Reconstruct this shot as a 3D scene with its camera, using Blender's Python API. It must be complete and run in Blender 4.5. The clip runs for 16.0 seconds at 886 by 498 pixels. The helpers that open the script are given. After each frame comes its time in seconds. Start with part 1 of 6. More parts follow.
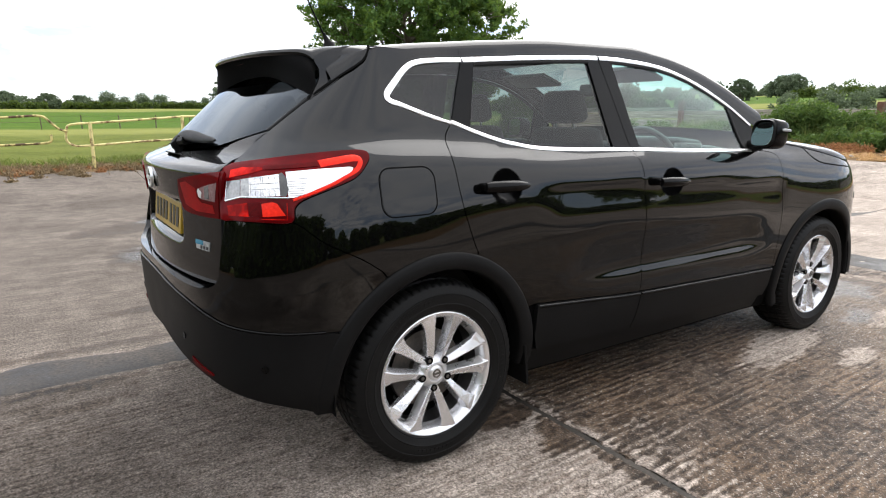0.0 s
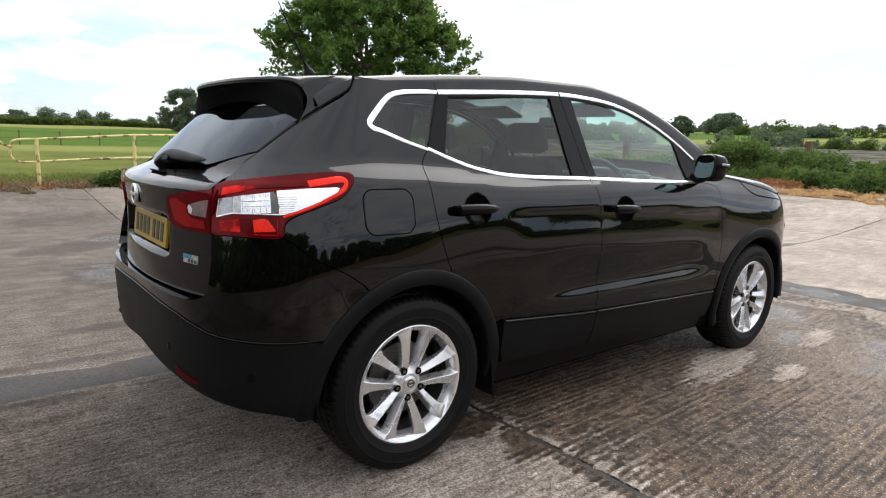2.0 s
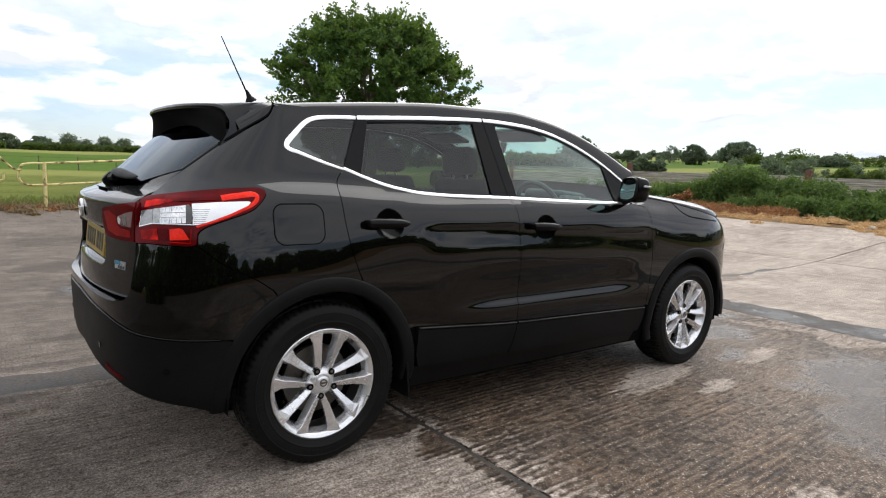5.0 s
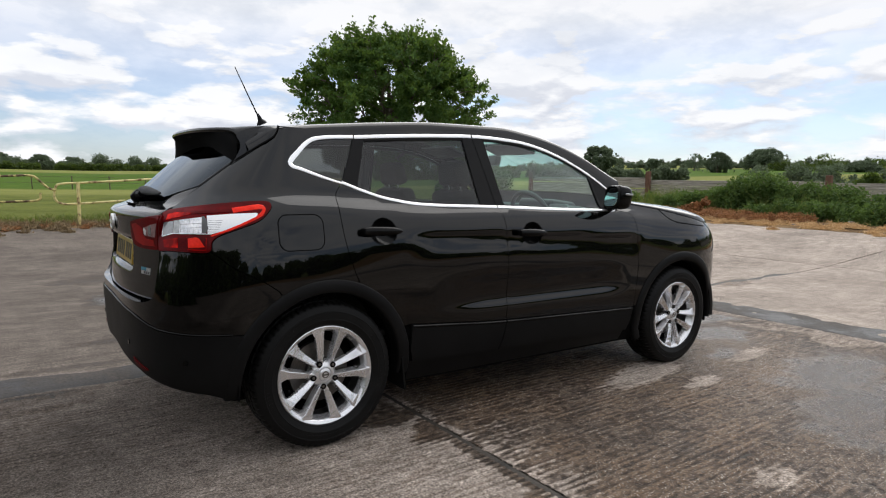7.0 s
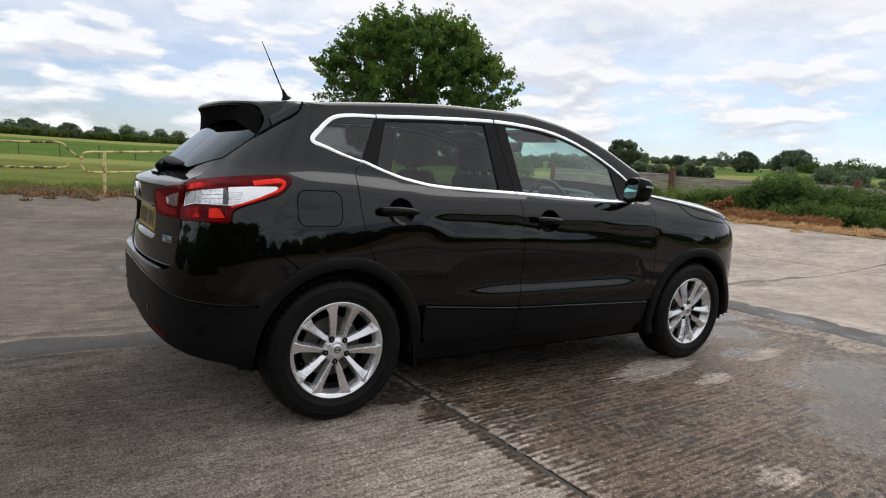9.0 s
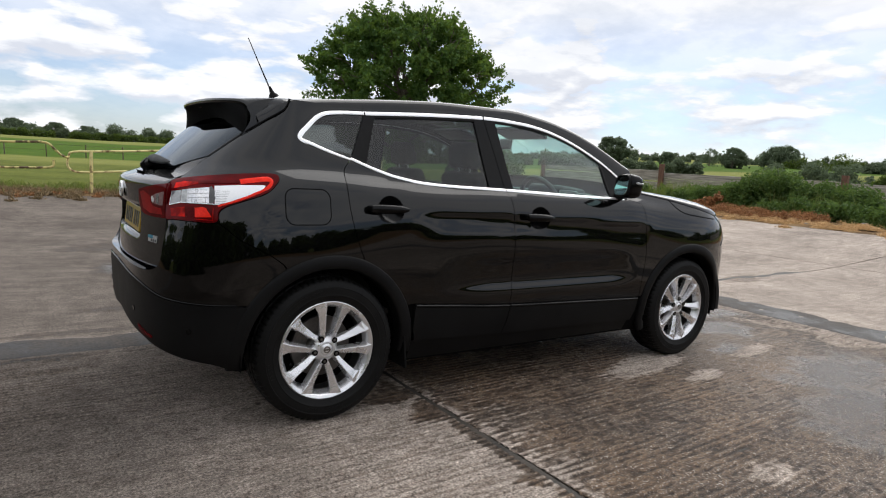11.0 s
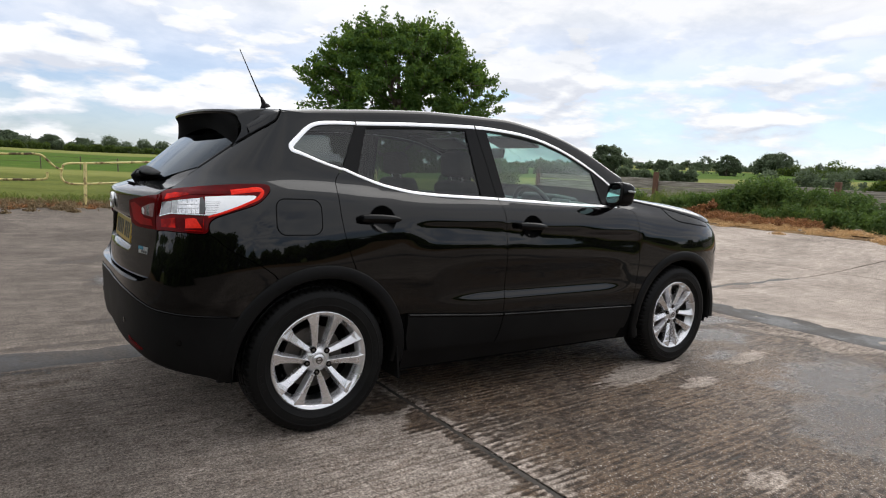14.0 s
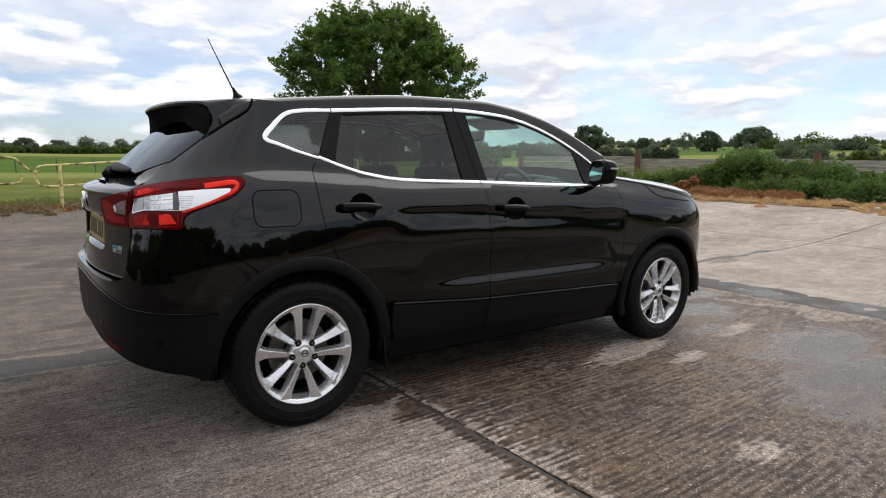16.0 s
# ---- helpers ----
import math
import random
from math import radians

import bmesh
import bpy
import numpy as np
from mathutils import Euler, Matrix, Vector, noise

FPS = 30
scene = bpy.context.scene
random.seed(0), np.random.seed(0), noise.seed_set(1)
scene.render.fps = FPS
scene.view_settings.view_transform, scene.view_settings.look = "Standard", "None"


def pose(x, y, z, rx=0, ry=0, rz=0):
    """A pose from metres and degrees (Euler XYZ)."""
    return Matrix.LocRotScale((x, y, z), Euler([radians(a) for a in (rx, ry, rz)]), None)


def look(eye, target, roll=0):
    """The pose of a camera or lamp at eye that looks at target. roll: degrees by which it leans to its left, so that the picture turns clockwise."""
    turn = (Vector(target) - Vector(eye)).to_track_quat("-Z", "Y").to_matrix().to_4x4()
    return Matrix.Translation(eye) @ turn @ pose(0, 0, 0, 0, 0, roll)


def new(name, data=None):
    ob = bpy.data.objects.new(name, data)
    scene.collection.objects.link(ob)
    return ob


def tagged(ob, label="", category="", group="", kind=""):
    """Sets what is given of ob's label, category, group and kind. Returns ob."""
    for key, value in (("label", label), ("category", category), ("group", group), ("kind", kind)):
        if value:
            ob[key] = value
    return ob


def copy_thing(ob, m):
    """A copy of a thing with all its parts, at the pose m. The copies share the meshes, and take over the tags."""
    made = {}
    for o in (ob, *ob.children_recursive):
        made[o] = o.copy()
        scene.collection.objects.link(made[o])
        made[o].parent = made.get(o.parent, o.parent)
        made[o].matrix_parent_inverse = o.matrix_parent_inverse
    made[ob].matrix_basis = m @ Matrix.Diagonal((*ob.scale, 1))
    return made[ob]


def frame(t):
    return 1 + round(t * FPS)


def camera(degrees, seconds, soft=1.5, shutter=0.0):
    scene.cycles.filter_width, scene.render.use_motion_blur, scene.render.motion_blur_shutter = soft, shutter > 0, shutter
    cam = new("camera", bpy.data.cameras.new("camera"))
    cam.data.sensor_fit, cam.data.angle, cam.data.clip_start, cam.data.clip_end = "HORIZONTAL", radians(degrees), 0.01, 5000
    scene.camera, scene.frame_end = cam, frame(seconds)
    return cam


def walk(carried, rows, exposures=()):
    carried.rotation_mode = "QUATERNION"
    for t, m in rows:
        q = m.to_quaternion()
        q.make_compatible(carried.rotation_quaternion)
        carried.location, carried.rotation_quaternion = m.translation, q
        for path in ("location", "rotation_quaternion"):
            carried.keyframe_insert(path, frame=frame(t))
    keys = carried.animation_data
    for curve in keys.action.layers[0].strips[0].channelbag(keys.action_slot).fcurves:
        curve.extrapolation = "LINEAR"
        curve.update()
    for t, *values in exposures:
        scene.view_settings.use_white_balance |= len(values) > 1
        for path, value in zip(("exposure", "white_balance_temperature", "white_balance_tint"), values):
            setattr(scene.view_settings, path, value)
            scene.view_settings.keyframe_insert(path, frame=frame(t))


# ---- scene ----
cam = camera(70.4, 16.0, soft=1.1)
PATH = [
    (0, (-1.165, -2.654, 1.256), (-0.078, -1.028, 0.839), 0.1),
    (0.5, (-1.284, -2.693, 1.259), (-0.098, -1.135, 0.855), 0.9),
    (1, (-1.34, -2.731, 1.258), (-0.111, -1.19, 0.917), 0.6),
    (1.5, (-1.337, -2.734, 1.26), (-0.083, -1.211, 0.934), 1.0),
    (2, (-1.338, -2.734, 1.256), (-0.113, -1.188, 0.923), 1.8),
    (2.5, (-1.311, -2.738, 1.262), (-0.023, -1.236, 0.973), 1.0),
    (3, (-1.227, -2.701, 1.242), (0.062, -1.197, 0.966), 0.5),
    (3.5, (-1.098, -2.692, 1.237), (0.15, -1.159, 0.934), 1.4),
    (4, (-1.076, -2.781, 1.223), (0.152, -1.243, 0.868), 1.0),
    (4.5, (-1.128, -2.988, 1.231), (0.072, -1.405, 0.996), 1.3),
    (4.7, (-1.136, -3.069, 1.241), (0.066, -1.49, 0.994), 2.0),
    (6.8, (-1.172, -3.511, 1.233), (-0.043, -1.879, 0.985), 0.9),
    (7, (-1.181, -3.513, 1.243), (-0.047, -1.88, 1.031), 1.0),
    (7.5, (-1.192, -3.515, 1.25), (-0.035, -1.891, 1.094), 1.4),
    (8, (-1.197, -3.519, 1.24), (-0.07, -1.88, 1.034), 0.9),
    (8.5, (-1.185, -3.536, 1.235), (-0.051, -1.905, 1.005), 2.5),
    (9, (-1.184, -3.535, 1.227), (-0.098, -1.875, 0.97), 3.7),
    (9.2, (-1.184, -3.535, 1.232), (-0.088, -1.88, 0.988), 4.0),
    (11.5, (-1.163, -3.514, 1.223), (-0.049, -1.875, 0.958), 3.2),
    (12, (-1.162, -3.522, 1.223), (-0.044, -1.885, 0.96), 3.1),
    (12.5, (-1.154, -3.532, 1.223), (-0.033, -1.896, 0.966), 3.0),
    (13, (-1.147, -3.531, 1.228), (0.0, -1.911, 0.985), 2.9),
    (13.5, (-1.151, -3.529, 1.231), (-0.022, -1.895, 1.001), 3.1),
    (14, (-1.148, -3.525, 1.225), (-0.028, -1.885, 0.993), 3.0),
    (14.5, (-1.145, -3.516, 1.221), (-0.03, -1.872, 0.987), 2.6),
    (15, (-1.147, -3.516, 1.22), (-0.037, -1.868, 0.994), 1.3),
    (15.5, (-1.147, -3.51, 1.222), (-0.014, -1.878, 0.994), 2.2),
    (16, (-1.109, -3.497, 1.211), (0.045, -1.886, 0.94), 0.6),
]
walk(cam, [(t, look(eye, target, roll)) for t, eye, target, roll in PATH],
     exposures=[(0, 0.92), (1, 0.70), (2, 0.57), (4, 0.47), (4.7, 0.43), (7, 0.05), (9, 0.03), (11.5, 0.12), (16, 0.09)])

# ---- sky, sun ----
SUN_WAY = Vector((0.60, 0.34, 0.72)).normalized()
world = bpy.data.worlds.new("world")
scene.world = world
world.use_nodes = True
wn, wl = world.node_tree.nodes, world.node_tree.links
wn.clear()


def wnode(kind, **values):
    n = wn.new(kind)
    for key, value in values.items():
        n.inputs[key].default_value = value
    return n


sky = wn.new("ShaderNodeTexSky")
sky.sky_type, sky.sun_disc = "NISHITA", False
sky.sun_elevation, sky.sun_rotation = radians(46), radians(60)
coord = wn.new("ShaderNodeTexCoord")
split = wn.new("ShaderNodeSeparateXYZ")
wl.new(coord.outputs["Generated"], split.inputs[0])
lift = wn.new("ShaderNodeMath")
lift.operation, lift.inputs[1].default_value = "ADD", 0.34
wl.new(split.outputs["Z"], lift.inputs[0])
keep = wn.new("ShaderNodeMath")
keep.operation, keep.inputs[1].default_value = "MAXIMUM", 0.05
wl.new(lift.outputs[0], keep.inputs[0])
flat = wn.new("ShaderNodeVectorMath")
flat.operation = "DIVIDE"
wl.new(coord.outputs["Generated"], flat.inputs[0])
wl.new(keep.outputs[0], flat.inputs[1])


def cloud_noise(scale, detail, rough, offset):
    move = wn.new("ShaderNodeVectorMath")
    move.operation, move.inputs[1].default_value = "ADD", offset
    wl.new(flat.outputs[0], move.inputs[0])
    n = wnode("ShaderNodeTexNoise", Scale=scale, Detail=detail, Roughness=rough)
    wl.new(move.outputs[0], n.inputs["Vector"])
    return n


def wramp(source, stops):
    r = wn.new("ShaderNodeValToRGB")
    while len(r.color_ramp.elements) < len(stops):
        r.color_ramp.elements.new(0.5)
    for e, (p, c) in zip(r.color_ramp.elements, stops):
        e.position, e.color = p, (*c, 1)
    wl.new(source, r.inputs[0])
    return r


# heaped clouds low over the land, flat beneath and bright on top
def heaped(up):
    move = wn.new("ShaderNodeVectorMath")
    move.operation, move.inputs[1].default_value, move.inputs[2].default_value = "MULTIPLY_ADD", (1, 1, 3.2), (1.7, 5.3, 2.2 - 3.2 * up)
    wl.new(coord.outputs["Generated"], move.inputs[0])
    n = wnode("ShaderNodeTexNoise", Scale=6.2, Detail=9, Roughness=0.53, Distortion=0.1)
    wl.new(move.outputs[0], n.inputs["Vector"])
    return n.outputs["Fac"]


def wmath(how, a, b=0.0, c=0.0):
    n = wn.new("ShaderNodeMath")
    n.operation = how
    for value, socket in zip((a, b, c), n.inputs):
        if isinstance(value, bpy.types.NodeSocket):
            wl.new(value, socket)
        else:
            socket.default_value = value
    return n.outputs[0]


def wmix(fac, a, b):
    n = wn.new("ShaderNodeMix")
    n.data_type = "RGBA"
    for value, socket in ((fac, n.inputs[0]), (a, n.inputs[6]), (b, n.inputs[7])):
        if isinstance(value, bpy.types.NodeSocket):
            wl.new(value, socket)
        else:
            socket.default_value = (*value, 1)
    return n.outputs[2]


heap = heaped(0.0)
sheet_cover = wramp(cloud_noise(1.5, 6, 0.55, (3.1, 7.7, 0.0)).outputs["Fac"], [(0.26, (0, 0, 0)), (0.46, (1, 1, 1))])
heap_cover = wramp(heap, [(0.415, (0, 0, 0)), (0.53, (1, 1, 1))])
high = wramp(split.outputs["Z"], [(0.10, (0, 0, 0)), (0.24, (1, 1, 1))])
cover = wmath("MAXIMUM", heap_cover.outputs[0], wmath("MULTIPLY", sheet_cover.outputs[0], wmath("MULTIPLY_ADD", high.outputs[0], 0.85, 0.15)))
sheet_shade = wramp(cloud_noise(3.2, 7, 0.58, (11.3, 2.9, 4.0)).outputs["Fac"],
                    [(0.33, (0.80, 0.85, 0.95)), (0.46, (0.94, 0.98, 1.06)), (0.54, (1.10, 1.11, 1.15))])
relief = wmath("MULTIPLY_ADD", wmath("SUBTRACT", heap, heaped(-0.016)), 3.6, 0.52)
heap_shade = wramp(relief, [(0.26, (0.78, 0.82, 0.92)), (0.48, (0.95, 0.98, 1.05)), (0.68, (1.14, 1.15, 1.18))])
shade_color = wmix(wmath("MULTIPLY", heap_cover.outputs[0], wmath("MULTIPLY_ADD", high.outputs[0], -0.75, 1.0)), sheet_shade.outputs[0], heap_shade.outputs[0])
# the cloud is dimmer towards the sun, brighter where the car mirrors it
toward = wn.new("ShaderNodeVectorMath")
toward.operation, toward.inputs[1].default_value = "DOT_PRODUCT", SUN_WAY
wl.new(coord.outputs["Generated"], toward.inputs[0])
glow = wn.new("ShaderNodeMapRange")
glow.inputs["From Min"].default_value, glow.inputs["From Max"].default_value = -0.4, 1.0
glow.inputs["To Min"].default_value, glow.inputs["To Max"].default_value = 1.10, 0.93
wl.new(toward.outputs["Value"], glow.inputs["Value"])
blue = wnode("ShaderNodeBackground", Strength=0.10)
hazy = wn.new("ShaderNodeMix")
hazy.data_type, hazy.blend_type, hazy.inputs[0].default_value, hazy.inputs[7].default_value = "RGBA", "MULTIPLY", 1.0, (0.76, 0.93, 1.22, 1)
wl.new(sky.outputs[0], hazy.inputs[6])
wl.new(hazy.outputs[2], blue.inputs[0])
white = wnode("ShaderNodeBackground")
# an overcast sky is brightest overhead
overhead = wramp(split.outputs["Z"], [(0.28, (0, 0, 0)), (0.75, (1, 1, 1))])
wl.new(wmath("MULTIPLY", glow.outputs[0], wmath("MULTIPLY_ADD", overhead.outputs[0], 0.12, 0.87)), white.inputs["Strength"])
wl.new(shade_color, white.inputs[0])
veil = wn.new("ShaderNodeMath")
veil.operation, veil.inputs[1].default_value, veil.inputs[2].default_value = "MULTIPLY_ADD", 0.86, 0.14
wl.new(cover, veil.inputs[0])
both = wn.new("ShaderNodeMixShader")
wl.new(veil.outputs[0], both.inputs[0])
wl.new(blue.outputs[0], both.inputs[1])
wl.new(white.outputs[0], both.inputs[2])
out = wn.new("ShaderNodeOutputWorld")
wl.new(both.outputs[0], out.inputs[0])

sun = new("sun", bpy.data.lights.new("sun", "SUN"))
sun.data.energy, sun.data.angle, sun.data.color = 2.15, radians(64), (1.0, 0.97, 0.93)
sun.matrix_world = look(tuple(SUN_WAY * 30), (0, 0, 0))

# ---- materials ----
def material(name, color=(.5, .5, .5), rough=.5, metal=0.0, coat=0.0, coat_rough=.03, spec=.5):
    m = bpy.data.materials.new(name)
    m.use_nodes = True
    b = m.node_tree.nodes["Principled BSDF"]
    b.inputs["Base Color"].default_value = (*color, 1)
    b.inputs["Roughness"].default_value, b.inputs["Metallic"].default_value = rough, metal
    b.inputs["Coat Weight"].default_value, b.inputs["Coat Roughness"].default_value = coat, coat_rough
    b.inputs["Specular IOR Level"].default_value = spec
    return m


class Nodes:
    """Short ways to add nodes to one material."""

    def __init__(self, m):
        self.tree, self.bsdf = m.node_tree, m.node_tree.nodes["Principled BSDF"]
        self.place = self.tree.nodes.new("ShaderNodeTexCoord").outputs["Object"]
        self.world = self.tree.nodes.new("ShaderNodeNewGeometry").outputs["Position"]

    def add(self, kind, **values):
        n = self.tree.nodes.new(kind)
        for key, value in values.items():
            self.put(value, n.inputs[key])
        return n

    def put(self, value, socket):
        if isinstance(value, bpy.types.NodeSocket):
            self.tree.links.new(value, socket)
        else:
            socket.default_value = value

    def noise(self, scale, detail=4, rough=.55, vector=None, stretch=None, distort=0.0):
        vector = vector or self.place
        if stretch:
            s = self.add("ShaderNodeMapping", Vector=vector, Scale=stretch)
            vector = s.outputs[0]
        return self.add("ShaderNodeTexNoise", Vector=vector, Scale=scale, Detail=detail, Roughness=rough, Distortion=distort).outputs["Fac"]

    def ramp(self, fac, *stops):
        r = self.add("ShaderNodeValToRGB", Fac=fac)
        while len(r.color_ramp.elements) < len(stops):
            r.color_ramp.elements.new(.5)
        for e, (p, c) in zip(r.color_ramp.elements, stops):
            e.position, e.color = p, (*c, 1) if isinstance(c, tuple) else (c, c, c, 1)
        return r.outputs[0]

    def mix(self, fac, a, b, how="MIX"):
        n = self.tree.nodes.new("ShaderNodeMix")
        n.data_type, n.blend_type = "RGBA", how
        for value, socket in ((fac, n.inputs[0]), (a, n.inputs[6]), (b, n.inputs[7])):
            self.put((*value, 1) if isinstance(value, tuple) and len(value) == 3 else value, socket)
        return n.outputs[2]

    def math(self, how, a, b=0.0, c=0.0):
        n = self.tree.nodes.new("ShaderNodeMath")
        n.operation = how
        for value, socket in zip((a, b, c), n.inputs):
            self.put(value, socket)
        return n.outputs[0]

    def attribute(self, name):
        n = self.tree.nodes.new("ShaderNodeAttribute")
        n.attribute_name = name
        return n.outputs["Fac"]

    def color(self, value):
        self.put((*value, 1) if isinstance(value, tuple) else value, self.bsdf.inputs["Base Color"])

    def rough(self, value):
        self.put(value, self.bsdf.inputs["Roughness"])

    def bump(self, height, strength=.3, distance=.01, to="Normal", after=None):
        n = self.add("ShaderNodeBump", Height=height, Strength=strength, Distance=distance)
        if after is not None:
            self.put(after, n.inputs["Normal"])
        self.put(n.outputs[0], self.bsdf.inputs[to])
        return n.outputs[0]


def varied(name, low, high, rough=(.5, .6), scale=8.0, bump=0.0, grain=120.0, metal=0.0, coat=0.0, depth=.002, spec=.5):
    """A surface with stains at one scale and grain at another."""
    m = material(name, low, rough[0], metal, coat, spec=spec)
    n = Nodes(m)
    big, fine = n.noise(scale, 5), n.noise(grain, 3)
    both = n.math("MULTIPLY_ADD", fine, .4, n.math("MULTIPLY", big, .6))
    n.color(n.mix(n.ramp(both, (.35, 0.0), (.65, 1.0)), low, high))
    n.rough(n.math("MULTIPLY_ADD", big, rough[1] - rough[0], rough[0]))
    if bump:
        n.bump(fine, bump, depth)
    return m


def pane(name, tint, gloss=.02, shine_by=1.0, cast=(1, 1, 1)):
    """Thin glass: looks through with a tint, and mirrors more at a flat angle."""
    m = material(name)
    n = Nodes(m)
    clear = n.add("ShaderNodeBsdfTransparent", Color=(*tint, 1))
    shine = n.add("ShaderNodeBsdfGlossy", Color=(*cast, 1), Roughness=gloss)
    rim = n.add("ShaderNodeLayerWeight", Blend=.5)
    mirror = n.math("MULTIPLY_ADD", n.math("POWER", rim.outputs["Facing"], 5.0), .93, .065)
    both = n.add("ShaderNodeMixShader", Fac=n.math("MULTIPLY", mirror, shine_by))
    n.tree.links.new(clear.outputs[0], both.inputs[1])
    n.tree.links.new(shine.outputs[0], both.inputs[2])
    n.tree.links.new(both.outputs[0], n.tree.nodes["Material Output"].inputs[0])
    return m


paint = material("black_paint", (.002, .002, .0022), .4, coat=1.0, coat_rough=.03, spec=.02)
paint.node_tree.nodes["Principled BSDF"].inputs["Coat IOR"].default_value = 1.45
_n = Nodes(paint)
_dust = _n.ramp(_n.noise(2.6, 6, .62, stretch=(1, 1, 1.6)), (.46, 0.0), (.78, 1.0))
_n.color(_n.mix(_dust, (.0004, .0004, .0005), (.0012, .0011, .0011)))
_n.bump(_n.noise(210, 2), .006, .001, "Coat Normal")
plastic = varied("black_plastic", (.0045, .0045, .0047), (.0085, .0083, .0083), (.42, .56), 6, .25, 900, depth=.0006, spec=.11)
dark = varied("gap_black", (.0022, .0022, .0022), (.004, .004, .004), (.8, .9), spec=.06)
gloss_black = varied("gloss_black_trim", (.002, .002, .0022), (.004, .004, .004), (.14, .22), 5, coat=.16, spec=.08)
chrome = varied("chrome_trim", (.93, .93, .94), (.97, .97, .97), (.26, .34), 3, metal=.75)
rubber = varied("tyre_rubber", (.0035, .0035, .0037), (.009, .0088, .0085), (.42, .60), 9, .35, 300, depth=.001, spec=.15)
alloy = varied("silver_alloy", (.74, .74, .76), (.84, .84, .85), (.22, .32), 5, .03, 500, metal=.80, coat=.25)
barrel_metal = varied("dusty_barrel", (.09, .088, .086), (.20, .195, .19), (.4, .5), 9, .05, 300, metal=.7)
alloy_dark = varied("brake_metal", (.10, .095, .09), (.2, .18, .16), (.4, .6), 9, metal=.8)
tinted = pane("privacy_glass", (.29, .31, .305), .012, .68)
clear = pane("door_glass", (.66, .86, .81), .012, 1.2)
rear_tint = pane("rear_window_glass", (.05, .052, .058), .03, .78, (.84, .92, 1))
mirror_glass = material("mirror_glass", (.64, .95, .94), .02, 1.0)
cloth = varied("seat_cloth", (.014, .014, .015), (.03, .03, .031), (.8, .95), 4, .4, 400)
vinyl = varied("dashboard_vinyl", (.018, .018, .019), (.034, .034, .035), (.5, .6), 5, .3, 500)
red_lens = material("red_lamp_lens", (.1, .002, .004), .3, coat=.16, coat_rough=.02, spec=.02)
_n = Nodes(red_lens)
_n.color(_n.mix(_n.ramp(_n.noise(9, 3), (.35, 0.0), (.7, 1.0)), (.075, .0012, .0022), (.15, .002, .004)))
bright_red = material("bright_red_lens", (.75, .03, .015), .25, coat=.10, spec=.04)
_n = Nodes(bright_red)
_n.color(_n.mix(_n.ramp(_n.noise(17, 3), (.36, 0.0), (.62, 1.0)), (.20, .002, .002), (.80, .012, .006)))
lamp_white = varied("lamp_reflector", (.86, .87, .88), (.97, .97, .97), (.12, .25), 5, coat=.9, metal=.25)
lamp_amber_red = varied("glowing_red_lens", (.70, .016, .009), (.96, .04, .02), (.2, .3), 16, coat=.16, spec=.06)
lamp_chrome = varied("lamp_chrome", (.46, .47, .48), (.78, .78, .79), (.10, .2), 8, metal=.8, coat=.5)
lamp_smoke = varied("smoked_lens", (.16, .165, .17), (.36, .365, .37), (.15, .25), 9, metal=.5, coat=.7)
lamp_rose = varied("red_smoked_lens", (.16, .07, .075), (.34, .22, .22), (.15, .25), 9, coat=.4)
lamp_deep = varied("deep_red_lens", (.045, .001, .0015), (.11, .002, .003), (.3, .4), 9, coat=.04, spec=.05)
lamp_glow = varied("red_inner_lens", (.16, .003, .004), (.34, .008, .008), (.25, .35), 11, coat=.12, spec=.05)
lamp_dark = varied("lamp_divider", (.05, .05, .052), (.10, .10, .10), (.3, .4))
lamp_grey = varied("lamp_clear_lens", (.24, .25, .255), (.50, .51, .51), (.25, .35), 30, metal=.3, coat=.6)
plate_yellow = varied("plate_yellow", (.33, .21, .010), (.45, .29, .020), (.3, .4), 9, coat=.3)
print_black = varied("plate_print", (.012, .012, .012), (.02, .02, .02), (.4, .5))
badge_blue = varied("badge_blue", (.05, .22, .34), (.08, .30, .42), (.2, .3), metal=.3)

concrete = material("yard_concrete", (.3, .27, .24), .8, spec=.14)
_n = Nodes(concrete)
_w = _n.world
_low = _n.attribute("low")
_pool = _n.ramp(_n.math("MULTIPLY_ADD", _n.noise(3.4, 8, .68, _w), 1.5, _n.math("ADD", _n.attribute("pool"), -.75)), (.36, 0.0), (.66, 1.0))
_ragged = _n.math("MULTIPLY_ADD", _n.noise(4.2, 9, .72, _w), 1.1, _n.math("ADD", _n.attribute("wet"), -.60))
_ragged = _n.math("MULTIPLY_ADD", _n.math("ADD", _low, -.5), .35, _ragged)
_wetness = _n.ramp(_ragged, (.42, 0.0), (.62, 1.0))
_stain = _n.noise(.8, 7, .62, _w)
_coarse = _n.noise(72, 4, .72, _w)
_fine = _n.noise(120, 3, .7, _w)
_turn = _n.add("ShaderNodeMapping", Vector=_w, Rotation=(0, 0, radians(-2)))
_brush = _n.noise(1.0, 5, .68, _turn.outputs[0], stretch=(1.8, 32, 1), distort=.5)
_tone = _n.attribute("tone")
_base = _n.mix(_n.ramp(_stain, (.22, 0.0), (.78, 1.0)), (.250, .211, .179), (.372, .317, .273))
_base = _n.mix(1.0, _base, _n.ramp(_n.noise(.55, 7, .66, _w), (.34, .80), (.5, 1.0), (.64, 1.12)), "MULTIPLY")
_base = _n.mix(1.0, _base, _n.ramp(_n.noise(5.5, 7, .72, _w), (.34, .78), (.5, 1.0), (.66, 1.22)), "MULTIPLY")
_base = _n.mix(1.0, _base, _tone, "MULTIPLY")
